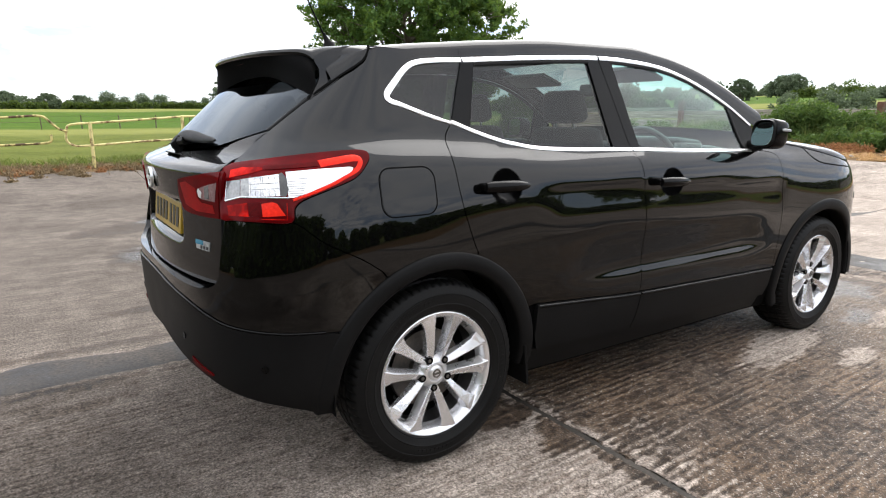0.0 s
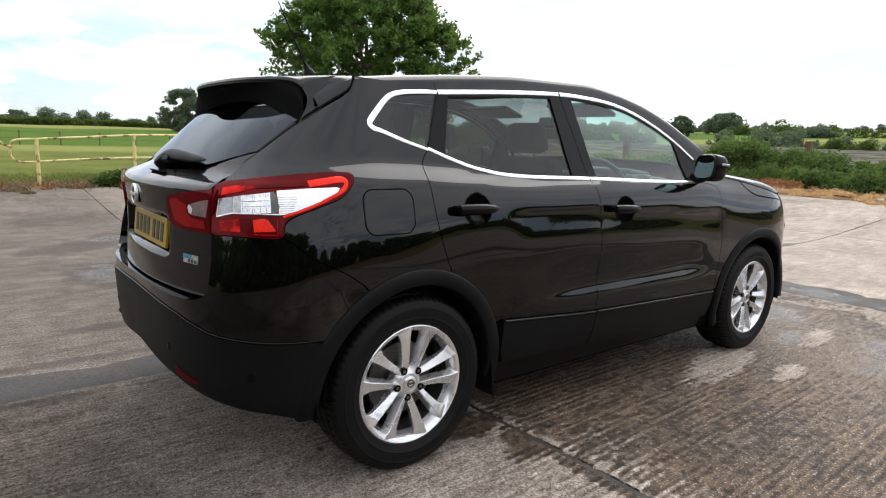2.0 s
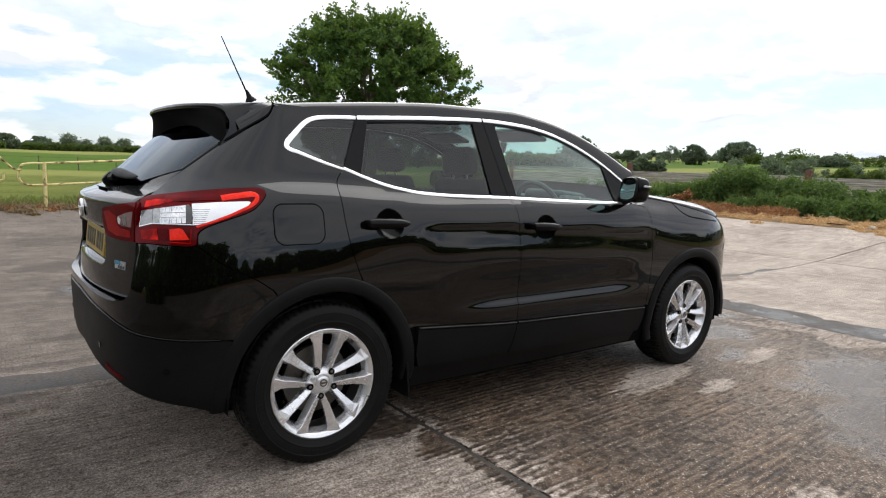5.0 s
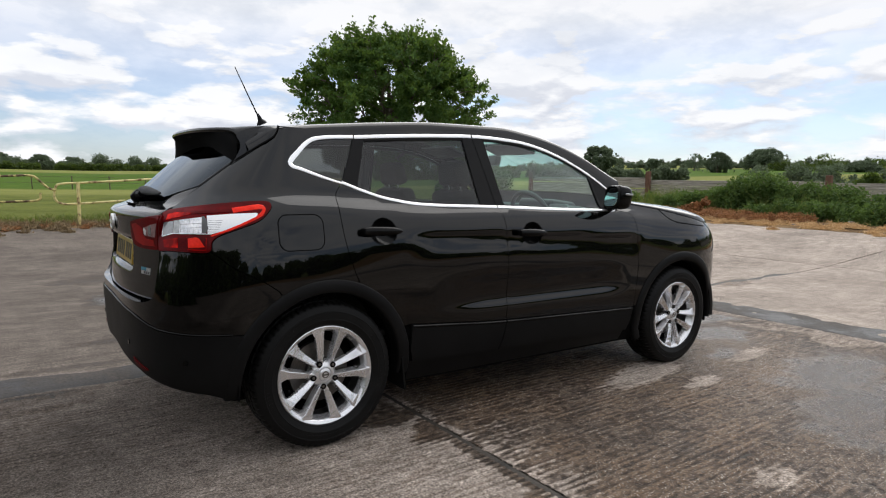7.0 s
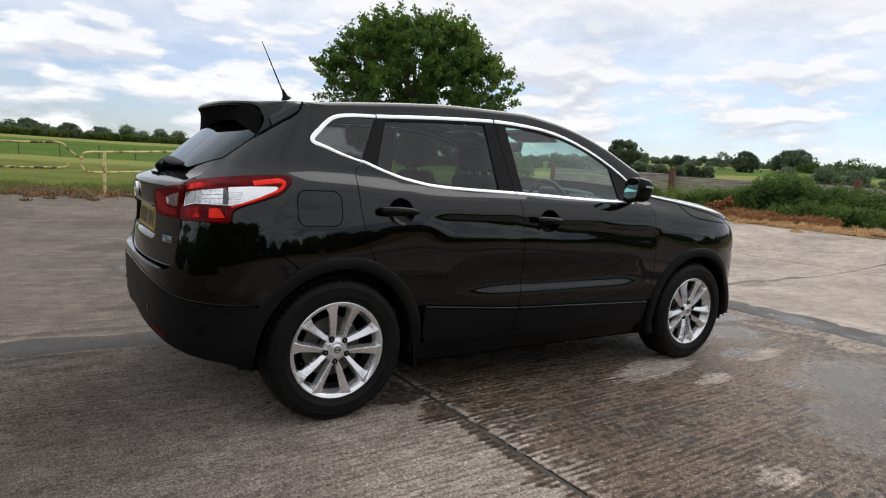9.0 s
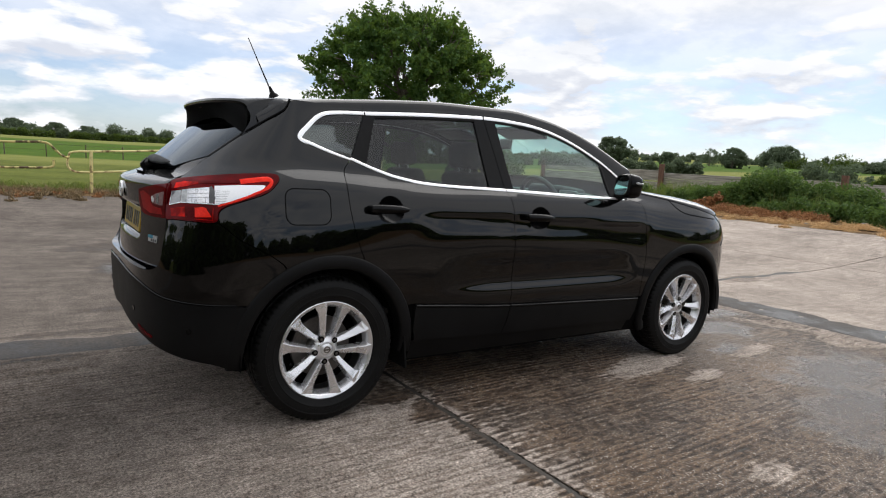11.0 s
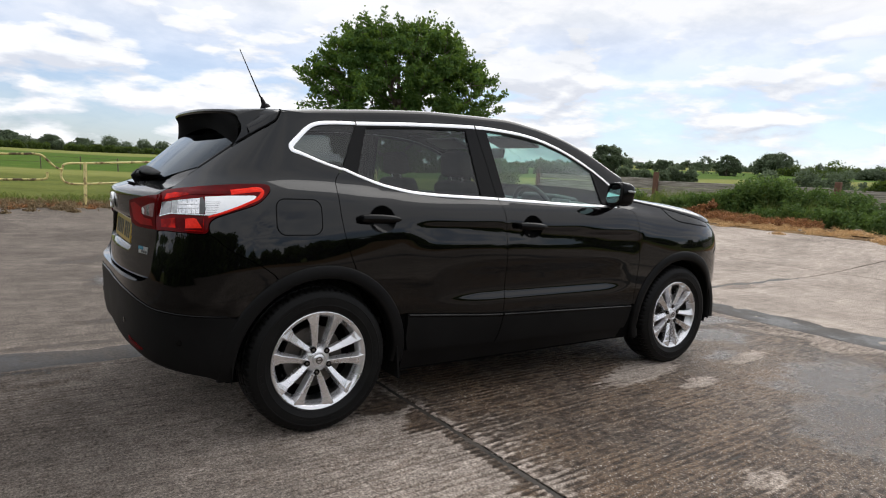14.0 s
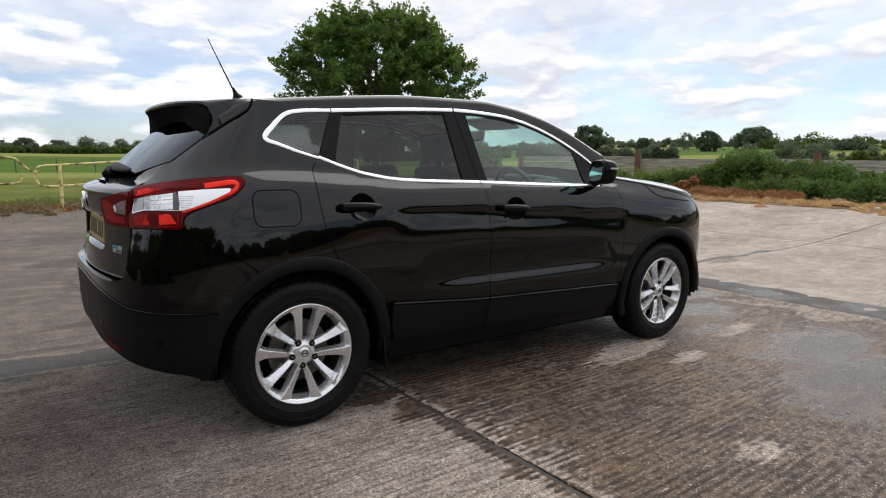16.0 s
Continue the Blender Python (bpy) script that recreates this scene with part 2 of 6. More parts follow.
_base = _n.mix(1.0, _base, _n.ramp(_coarse, (.34, .46), (.5, 1.0), (.64, 1.5)), "MULTIPLY")
_base = _n.mix(1.0, _base, _n.ramp(_fine, (.34, .55), (.5, 1.0), (.66, 1.5)), "MULTIPLY")
_base = _n.mix(1.0, _base, _n.ramp(_brush, (.36, .80), (.52, 1.0), (.66, 1.12)), "MULTIPLY")
# shade in the grooves between ridges, mixed into the colour by relief height
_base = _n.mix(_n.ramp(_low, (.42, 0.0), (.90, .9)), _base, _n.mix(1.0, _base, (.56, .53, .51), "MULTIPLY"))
_brown = _n.mix(_n.ramp(_n.noise(1.3, 5, .6, _w), (.4, 0.0), (.62, 1.0)), (.310, .274, .241), (.39, .304, .222))
_soaked = _n.mix(1.0, _base, _brown, "MULTIPLY")
# the soaked grooves take a deeper painted shade
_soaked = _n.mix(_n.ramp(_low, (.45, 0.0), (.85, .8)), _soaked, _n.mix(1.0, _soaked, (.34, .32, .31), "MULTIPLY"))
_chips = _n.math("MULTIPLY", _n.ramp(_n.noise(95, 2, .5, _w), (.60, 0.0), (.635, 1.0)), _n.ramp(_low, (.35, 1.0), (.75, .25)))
_side = _n.add("ShaderNodeSeparateXYZ", Vector=_w)
_chips = _n.math("MULTIPLY", _chips, _n.ramp(_n.math("MULTIPLY", _side.outputs[0], .1), (.050, .15), (.062, 1.0)))
_soaked = _n.mix(_chips, _soaked, (.43, .385, .34))
_base = _n.mix(_wetness, _base, _soaked)
_spots = _n.ramp(_n.noise(3.1, 6, .7, _w), (.70, 0.0), (.80, .45))
_base = _n.mix(_spots, _base, _n.mix(1.0, _base, (.42, .36, .32), "MULTIPLY"))
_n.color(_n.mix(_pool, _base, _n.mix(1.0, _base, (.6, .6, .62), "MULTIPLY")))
_rough = _n.math("ADD", _n.ramp(_wetness, (0, .95), (1, .52)), _n.math("MULTIPLY", _n.ramp(_coarse, (.35, 0.0), (.65, 1.0)), .16))
_n.rough(_n.math("MULTIPLY", _rough, _n.ramp(_pool, (0, 1.0), (1, .42))))
_n.put(_n.math("MULTIPLY_ADD", _pool, .13, _n.math("MULTIPLY_ADD", _wetness, .13, .11)), _n.bsdf.inputs["Specular IOR Level"])
_b = _n.bump(_brush, .3, .006)
_b = _n.bump(_coarse, 1.0, .011, after=_b)

tar = material("tar_strip", (.08, .08, .085), .7, spec=.12)
_n = Nodes(tar)
_w = _n.world
_wet = _n.ramp(_n.noise(1.4, 8, .68, _w), (.42, 0.0), (.56, 1.0))
_n.color(_n.mix(_wet, _n.mix(_n.ramp(_n.noise(60, 4, .6, _w), (.3, 0.0), (.7, 1.0)), (.054, .049, .046), (.120, .106, .093)), (.034, .033, .034)))
_n.rough(_n.ramp(_wet, (0, .9), (1, .42)))
_n.bump(_n.noise(70, 4, .7, _w), .4, .005)

joint = varied("joint_dirt", (.018, .016, .013), (.075, .062, .050), (.55, .9), 5, .5, 90, depth=.006)

earth = material("ground_cover", (.1, .2, .05), .95, spec=.04)
_n = Nodes(earth)
_w = _n.world
_sx = _n.add("ShaderNodeSeparateXYZ", Vector=_w)
_far = _n.math("MULTIPLY_ADD", _n.noise(.05, 3, .5, _w), 9.0, _sx.outputs[1])
_green = _n.mix(_n.ramp(_n.noise(.35, 6, .65, _w), (.35, 0.0), (.65, 1.0)), (.084, .104, .022), (.145, .160, .038))
_green = _n.mix(.7, _green, _n.ramp(_n.noise(9, 5, .7, _w), (.3, .6), (.7, 1.25)), "MULTIPLY")
_lush = _n.mix(_n.ramp(_n.noise(.6, 5, .6, _w), (.3, 0.0), (.7, 1.0)), (.047, .094, .012), (.080, .128, .018))
_pale = _n.mix(_n.ramp(_n.noise(.5, 5, .6, _w), (.3, 0.0), (.7, 1.0)), (.15, .165, .042), (.205, .212, .062))
_band = _n.ramp(_n.math("DIVIDE", _far, 400.0), (.0, 0.0), (.088, 0.0), (.100, 1.0), (.122, 1.0), (.130, 0.0), (.27, 0.0), (.29, 1.0))
_band.node.color_ramp.interpolation = "EASE"
_band2 = _n.ramp(_n.math("DIVIDE", _far, 400.0), (.122, 0.0), (.130, 1.0), (.27, 1.0), (.29, 0.0))
_grass = _n.mix(_band2, _n.mix(_band, _green, _pale), _lush)
_dirt = _n.mix(_n.ramp(_n.noise(1.7, 6, .7, _w), (.32, 0.0), (.68, 1.0)), (.085, .050, .028), (.26, .17, .085))
_dirt = _n.mix(.8, _dirt, _n.ramp(_n.noise(22, 5, .75, _w), (.28, .4), (.7, 1.3)), "MULTIPLY")
_edge = _n.math("MULTIPLY_ADD", _n.noise(.9, 5, .6, _w), .7, _n.math("ADD", _n.attribute("dirt"), -.35))
_n.color(_n.mix(_n.ramp(_edge, (.40, 0.0), (.58, 1.0)), _grass, _dirt))
_n.bump(_n.noise(14, 5, .7, _w), .6, .05)


def foliage(name, low, high, back=.35, glow=(.25, .35, .03)):
    m = material(name, low, .6, spec=.12)
    n = Nodes(m)
    g = n.tree.nodes.new("ShaderNodeNewGeometry")
    n.color(n.mix(g.outputs["Random Per Island"], low, high))
    n.rough(n.math("MULTIPLY_ADD", n.noise(40, 2), .3, .4))
    n.bsdf.inputs["Subsurface Weight"].default_value = 0.0
    trans = n.add("ShaderNodeBsdfTranslucent")
    n.put(n.mix(.5, n.mix(g.outputs["Random Per Island"], low, high), glow), trans.inputs[0])
    both = n.add("ShaderNodeMixShader", Fac=back)
    n.tree.links.new(n.bsdf.outputs[0], both.inputs[1])
    n.tree.links.new(trans.outputs[0], both.inputs[2])
    n.tree.links.new(both.outputs[0], n.tree.nodes["Material Output"].inputs[0])
    return m


leaf_tree = foliage("oak_leaf", (.028, .072, .021), (.092, .168, .046), .38)
leaf_hedge = foliage("hedge_leaf", (.032, .055, .016), (.075, .11, .03), .3)
# distance haze is put into this leaf's colour, paler and greyer
leaf_hazed = foliage("hazed_tree_leaf", (.074, .102, .062), (.135, .17, .10), .3, (.22, .28, .16))
leaf_bush = foliage("bramble_leaf", (.030, .065, .021), (.102, .162, .048), .35, (.22, .33, .05))
leaf_dry = foliage("dry_stalk", (.12, .06, .028), (.46, .225, .10), .15, (.5, .22, .085))
leaf_litter = foliage("brown_litter", (.11, .078, .045), (.32, .235, .13), .15, (.3, .22, .12))
leaf_straw = foliage("straw", (.44, .275, .125), (.70, .48, .25), .15, (.62, .43, .22))
leaf_grass = foliage("grass_blade", (.062, .11, .024), (.21, .215, .085))
bark = varied("bark", (.06, .048, .036), (.13, .105, .08), (.85, .95), 6, .7, 60, depth=.02)
fence_yellow = material("worn_yellow_paint", (.6, .45, .08), .5)
_n = Nodes(fence_yellow)
_n.color(_n.mix(_n.ramp(_n.noise(5, 6, .7), (.52, 0.0), (.60, 1.0)), (.74, .64, .28), (.17, .09, .038)))
_n.rough(_n.math("MULTIPLY_ADD", _n.noise(5, 6, .7), .5, .35))
fence_rust = material("rusty_yellow_paint", (.3, .2, .06), .6)
_n = Nodes(fence_rust)
_n.color(_n.mix(_n.ramp(_n.noise(7, 6, .7), (.45, 0.0), (.54, 1.0)), (.62, .52, .20), (.085, .048, .022)))
_n.rough(_n.math("MULTIPLY_ADD", _n.noise(7, 6, .7), .4, .45))
post_wood = varied("old_post_wood", (.07, .05, .036), (.13, .10, .075), (.85, .95), 12, .6, 70, depth=.01)
red_wood = varied("reddish_post_wood", (.10, .045, .028), (.17, .085, .055), (.8, .95), 9, .6, 70, depth=.01)
wall_wood = material("weathered_grey_boards", (.3, .27, .24), .9, spec=.2)
_n = Nodes(wall_wood)
_grain = _n.noise(1.0, 6, .7, _n.world, stretch=(8, 1.2, 26))
_n.color(_n.mix(_n.ramp(_grain, (.34, 0.0), (.66, 1.0)), (.14, .12, .10), (.50, .455, .40)))
_n.bump(_grain, .8, .02)
stone = varied("pale_stone", (.3, .28, .25), (.45, .42, .38), (.8, .9), 9, .6, 60)


# ---- tools ----
from mathutils import geometry


def mesh_of(name, verts, faces, mat, normals=None, smooth_shade=True, attribute=None):
    me = bpy.data.meshes.new(name)
    me.from_pydata([tuple(map(float, v)) for v in verts], [], [tuple(map(int, f)) for f in faces])
    me.materials.append(mat)
    me.polygons.foreach_set("use_smooth", [smooth_shade] * len(me.polygons))
    if attribute:
        key, values = attribute
        me.attributes.new(key, "FLOAT", "POINT").data.foreach_set("value", np.asarray(values, np.float32))
    me.update()
    if normals is not None:
        me.normals_split_custom_set_from_vertices([tuple(map(float, n)) for n in normals])
    return me


def piece(name, me, parent=None, label="", m=None):
    ob = new(name, me)
    if parent:
        ob.parent = parent
    if m is not None:
        ob.matrix_local = m
    return tagged(ob, label)


def part(name, bm, mat, parent, label="", smooth_shade=False, m=None):
    """Links a bmesh as one mesh object under a thing or under a part."""
    me = bpy.data.meshes.new(name)
    bm.to_mesh(me)
    bm.free()
    me.materials.append(mat)
    me.polygons.foreach_set("use_smooth", [smooth_shade] * len(me.polygons))
    if smooth_shade:
        me.set_sharp_from_angle(angle=radians(38))
    return piece(name, me, parent, label, m)


def box(size, at=(0, 0, 0), bevel=.004, turn=(0, 0, 0), segments=2, taper=1.0):
    """A box with rounded edges; taper narrows its top."""
    bm = bmesh.new()
    bmesh.ops.create_cube(bm, size=1)
    for v in bm.verts:
        k = taper if v.co.z > 0 else 1
        v.co = Vector((v.co.x * size[0] * k, v.co.y * size[1] * k, v.co.z * size[2]))
    if bevel:
        bmesh.ops.bevel(bm, geom=bm.edges[:], offset=bevel, segments=segments, affect="EDGES", profile=.6)
    bmesh.ops.transform(bm, matrix=pose(*at, *turn), verts=bm.verts)
    return bm


def joined(*parts):
    bm = bmesh.new()
    for p in parts:
        me = bpy.data.meshes.new("x")
        p.to_mesh(me)
        p.free()
        bm.from_mesh(me)
        bpy.data.meshes.remove(me)
    return bm


def turned(profile, segments=48, at=(0, 0, 0), turn=(0, 0, 0)):
    """A solid of revolution about z from (radius, height) pairs."""
    bm = bmesh.new()
    rings = []
    for r, h in profile:
        rings.append([bm.verts.new((r * math.cos(2 * math.pi * k / segments), r * math.sin(2 * math.pi * k / segments), h)) for k in range(segments)]
                     if r > 1e-6 else [bm.verts.new((0, 0, h))])
    for a, b in zip(rings, rings[1:]):
        for k in range(segments):
            n = (k + 1) % segments
            if len(a) == 1 and len(b) > 1:
                bm.faces.new((a[0], b[n], b[k]))
            elif len(b) == 1 and len(a) > 1:
                bm.faces.new((a[k], a[n], b[0]))
            elif len(a) > 1:
                bm.faces.new((a[k], a[n], b[n], b[k]))
    bmesh.ops.recalc_face_normals(bm, faces=bm.faces)
    bmesh.ops.transform(bm, matrix=pose(*at, *turn), verts=bm.verts)
    return bm


def tube(points, radius, sides=10, radii=None):
    """A round bar along points."""
    bm = bmesh.new()
    pts = [Vector(p) for p in points]
    rings, side = [], None
    for i, p in enumerate(pts):
        way = (pts[min(i + 1, len(pts) - 1)] - pts[max(i - 1, 0)]).normalized()
        if side is None:
            side = way.cross(Vector((0, 0, 1)) if abs(way.z) < .9 else Vector((1, 0, 0)))
        side = (side - way * side.dot(way)).normalized()
        up = way.cross(side)
        r = radii[i] if radii else radius
        rings.append([bm.verts.new(p + r * (math.cos(2 * math.pi * k / sides) * side + math.sin(2 * math.pi * k / sides) * up)) for k in range(sides)])
    for a, b in zip(rings, rings[1:]):
        for k in range(sides):
            bm.faces.new((a[k], a[(k + 1) % sides], b[(k + 1) % sides], b[k]))
    bm.faces.new(rings[0][::-1])
    bm.faces.new(rings[-1])
    bmesh.ops.recalc_face_normals(bm, faces=bm.faces)
    return bm


def spline(points, steps=6):
    """A smooth line through points."""
    p = np.array(points, float)
    p = np.vstack([2 * p[0] - p[1], p, 2 * p[-1] - p[-2]])
    res = []
    for i in range(1, len(p) - 2):
        for t in np.arange(steps) / steps:
            a, b, c, d = p[i - 1], p[i], p[i + 1], p[i + 2]
            res.append(.5 * (2 * b + (c - a) * t + (2 * a - 5 * b + 4 * c - d) * t * t + (3 * b - a - 3 * c + d) * t ** 3))
    res.append(p[-2])
    return np.array(res)


def line(*points):
    """A straight-sided line through points, with points in between."""
    res = []
    for a, b in zip(points, points[1:]):
        n = max(1, int(np.hypot(b[0] - a[0], b[1] - a[1]) / .03))
        res += [(a[0] + (b[0] - a[0]) * k / n, a[1] + (b[1] - a[1]) * k / n) for k in range(n)]
    return np.array(res + [points[-1]], float)


def outline(*lines):
    """One closed outline of lines set end to end."""
    res = []
    for ln in lines:
        for p in ln:
            if not res or np.hypot(p[0] - res[-1][0], p[1] - res[-1][1]) > 1e-4:
                res.append(tuple(p))
    if np.hypot(res[0][0] - res[-1][0], res[0][1] - res[-1][1]) < 1e-4:
        res.pop()
    p = np.array(res)
    area = np.sum(p[:, 0] * np.roll(p[:, 1], -1) - np.roll(p[:, 0], -1) * p[:, 1])
    return p if area > 0 else p[::-1]


def inset(p, d):
    """The outline drawn in by d."""
    e = np.roll(p, -1, 0) - p
    n = np.stack([-e[:, 1], e[:, 0]], 1) / np.maximum(np.linalg.norm(e, axis=1), 1e-9)[:, None]
    m = n + np.roll(n, 1, 0)
    m /= np.maximum((m * m).sum(1) / 2, .6)[:, None]
    return p + d * m


def inside(p, q):
    x, y = q[:, 0][:, None], q[:, 1][:, None]
    a, b = p, np.roll(p, -1, 0)
    hit = (a[:, 1] > y) != (b[:, 1] > y)
    with np.errstate(divide="ignore", invalid="ignore"):
        cut = (b[:, 0] - a[:, 0]) * (y - a[:, 1]) / (b[:, 1] - a[:, 1]) + a[:, 0]
    return (hit & (x < cut)).sum(1) % 2 == 1


def edge_gap(p, q):
    a, d = p, np.roll(p, -1, 0) - p
    t = np.clip(((q[:, None] - a) * d).sum(-1) / np.maximum((d * d).sum(-1), 1e-12), 0, 1)
    return np.linalg.norm(q[:, None] - a - t[..., None] * d, axis=-1).min(1)


def facing(f, u, v, e=.004):
    a = f(u + e, v) - f(u - e, v)
    b = f(u, v + e) - f(u, v - e)
    n = np.cross(a, b)
    return n / np.maximum(np.linalg.norm(n, axis=-1), 1e-12)[..., None]


def flip_left(verts, faces, normals):
    s = np.array([1, -1, 1.0])
    return verts * s, [f[::-1] for f in faces], normals * s


def sheet(name, p, mat, f, off=0.0, gap=.0018, step=.028, hem=.012, out=1, holes=()):
    """Mesh data of a panel: the outline p on the skin f, raised by off, its rim turned in by hem. out: the way the skin faces."""
    p = inset(p, gap)
    lo, hi = p.min(0), p.max(0)
    gx, gy = np.meshgrid(np.arange(lo[0] + step / 2, hi[0], step), np.arange(lo[1] + step / 2, hi[1], step))
    gx = gx + (np.arange(gx.shape[0]) % 2)[:, None] * step / 2
    q = np.stack([gx.ravel(), gy.ravel()], 1)
    if len(q):
        q = q[inside(p, q)]
    if len(q):
        q = q[edge_gap(p, q) > step * .4]
    for h in holes:
        q = q[~inside(h, q) & (edge_gap(h, q) > step * .4)]
    allp, edges = np.vstack([p, *holes, q]) if len(q) else p, []
    k = len(p)
    for h in holes:
        edges += [(k + i, k + (i + 1) % len(h)) for i in range(len(h))]
        k += len(h)
    res = geometry.delaunay_2d_cdt([Vector(v) for v in allp], edges, [list(range(len(p)))], 1, 1e-6)
    uv = np.array([tuple(v) for v in res[0]])
    tri = [tuple(t) for t in res[2]]
    for h in holes:
        drop = inside(h, np.array([uv[list(t)].mean(0) for t in tri]))
        tri = [t for t, d in zip(tri, drop) if not d]
    n = facing(f, uv[:, 0], uv[:, 1]) * out
    verts = f(uv[:, 0], uv[:, 1]) + n * off
    # the side on which the faces must lie
    a, b, c = (verts[[t[k] for t in tri]] for k in range(3))
    if (np.cross(b - a, c - a) * n[[t[0] for t in tri]]).sum() < 0:
        tri = [t[::-1] for t in tri]
    if hem:
        ring = p
        rn = facing(f, ring[:, 0], ring[:, 1]) * out
        top = f(ring[:, 0], ring[:, 1]) + rn * off
        low = top - rn * hem
        side = np.cross(np.roll(top, -1, 0) - np.roll(top, 1, 0), rn)
        mid = verts.mean(0)
        side = side / np.maximum(np.linalg.norm(side, axis=1), 1e-9)[:, None]
        if ((top - mid) * side).sum() < 0:
            side = -side
        k0, k = len(verts), len(ring)
        verts = np.vstack([verts, top, low])
        n = np.vstack([n, side, side])
        quads = [(k0 + i, k0 + k + i, k0 + k + (i + 1) % k, k0 + (i + 1) % k) for i in range(k)]
        x = np.cross(verts[quads[0][1]] - verts[quads[0][0]], verts[quads[0][3]] - verts[quads[0][0]])
        if np.dot(x, side[0]) < 0:
            quads = [t[::-1] for t in quads]
        tri = tri + quads
    return verts, tri, n


def panel(name, p, mat, parent, label="", f=None, both=True, **k):
    """A panel on the car's right side and, mirrored, on its left. Returns the right one and the left one."""
    verts, faces, n = sheet(name, p, mat, f or wrap, **k)
    res = [piece(name, mesh_of(name, verts, faces, mat, n), parent if not isinstance(parent, tuple) else parent[0], label)]
    if both:
        res.append(piece(name, mesh_of(name, *flip_left(verts, faces, n)[:2], mat, flip_left(verts, faces, n)[2]),
                         parent if not isinstance(parent, tuple) else parent[1], label))
    return tuple(res)


def ribbon(name, pts, width, mat, parent, label="", f=None, off=.001, high=.003, both=True, lanes=6, out=1):
    """A rounded strip along a line on the skin. width: one number, or one for each point."""
    f = f or wrap
    p = np.array(pts, float)
    d = np.gradient(p, axis=0)
    d /= np.maximum(np.linalg.norm(d, axis=1), 1e-9)[:, None]
    side = np.stack([-d[:, 1], d[:, 0]], 1)
    w = np.broadcast_to(np.asarray(width, float), len(p))
    ks = np.linspace(-1, 1, lanes + 1)
    rows = []
    for k in ks:
        q = p + side * (w * k / 2)[:, None]
        n = facing(f, q[:, 0], q[:, 1]) * out
        rows.append(f(q[:, 0], q[:, 1]) + n * (off + high * (1 - abs(k) ** 3)))
    verts = np.concatenate(rows)
    c = len(p)
    faces = [(a * c + i, a * c + i + 1, (a + 1) * c + i + 1, (a + 1) * c + i) for a in range(lanes) for i in range(c - 1)]
    mid = facing(f, p[:1, 0], p[:1, 1])[0] * out
    x = np.cross(verts[faces[0][1]] - verts[faces[0][0]], verts[faces[0][3]] - verts[faces[0][0]])
    if np.dot(x, mid) < 0:
        faces = [t[::-1] for t in faces]
    s = np.array([1, -1, 1.0])
    right = piece(name, mesh_of(name, verts, faces, mat), parent[0] if isinstance(parent, tuple) else parent, label)
    if not both:
        return right
    return right, piece(name, mesh_of(name, verts * s, [t[::-1] for t in faces], mat), parent[1] if isinstance(parent, tuple) else parent, label)


def leaf_mesh(name, verts, quads, mat):
    """Mesh data of many four-sided faces."""
    me = bpy.data.meshes.new(name)
    me.vertices.add(len(verts))
    me.vertices.foreach_set("co", np.asarray(verts, np.float32).ravel())
    me.loops.add(quads.size)
    me.loops.foreach_set("vertex_index", quads.ravel().astype(np.int32))
    me.polygons.add(len(quads))
    me.polygons.foreach_set("loop_start", np.arange(0, quads.size, 4, dtype=np.int32))
    me.materials.append(mat)
    me.update(calc_edges=True)
    return me
def pchip(xs, ys):
    """A smooth curve through the given values that never overshoots."""
    xs, ys = np.asarray(xs, float), np.asarray(ys, float)
    h, d = np.diff(xs), np.diff(ys) / np.diff(xs)
    m = np.zeros_like(ys)
    m[0], m[-1] = d[0], d[-1]
    for i in range(1, len(xs) - 1):
        if d[i - 1] * d[i] > 0:
            w1, w2 = 2 * h[i] + h[i - 1], h[i] + 2 * h[i - 1]
            m[i] = (w1 + w2) / (w1 / d[i - 1] + w2 / d[i])

    def f(x):
        x = np.clip(np.asarray(x, float), xs[0], xs[-1])
        i = np.clip(np.searchsorted(xs, x) - 1, 0, len(xs) - 2)
        t = (x - xs[i]) / h[i]
        return ((2 * t**3 - 3 * t**2 + 1) * ys[i] + (t**3 - 2 * t**2 + t) * h[i] * m[i]
                + (3 * t**2 - 2 * t**3) * ys[i + 1] + (t**3 - t**2) * h[i] * m[i + 1])
    return f


def smooth(a, b, x):
    t = np.clip((np.asarray(x, float) - a) / (b - a), 0, 1)
    return t * t * (3 - 2 * t)


# Half-widths and end profiles of the car's skin, in metres above the ground.
SKIN = pchip([.15, .24, .30, .36, .44, .52, .60, .70, .80, .88, .93, .97, 1.03, 1.07, 1.10, 1.13, 1.17, 1.25, 1.7],
             [.80, .840, .860, .872, .880, .884, .886, .888, .889, .888, .885, .879, .864, .842, .812, .772, .71, .58, .2])
RISE = pchip([-.8, -.2, .13, .45, .8, 2.0, 2.4, 3.5], [.050, .050, .040, .015, 0, 0, -.035, -.05])
FLARE = pchip([.2, .4, .6, .75, .9, 1.0, 1.1], [.026, .030, .030, .029, .018, .006, 0])
DENT = pchip([.46, .53, .565, .605, .64, .70, .77, .85], [-.002, -.001, .002, .0145, .0165, .0125, .003, 0])
CREASE = pchip([.2, .546, 1.077, 1.713, 2.184, 2.6], [1.006, 1.003, .982, .951, .922, .90])
FOLD = pchip([-.010, 0, .012, .032, .050, .075, .11, .15, .19], [0, .0006, .0036, .0080, .0090, .0078, .0042, .0010, 0])
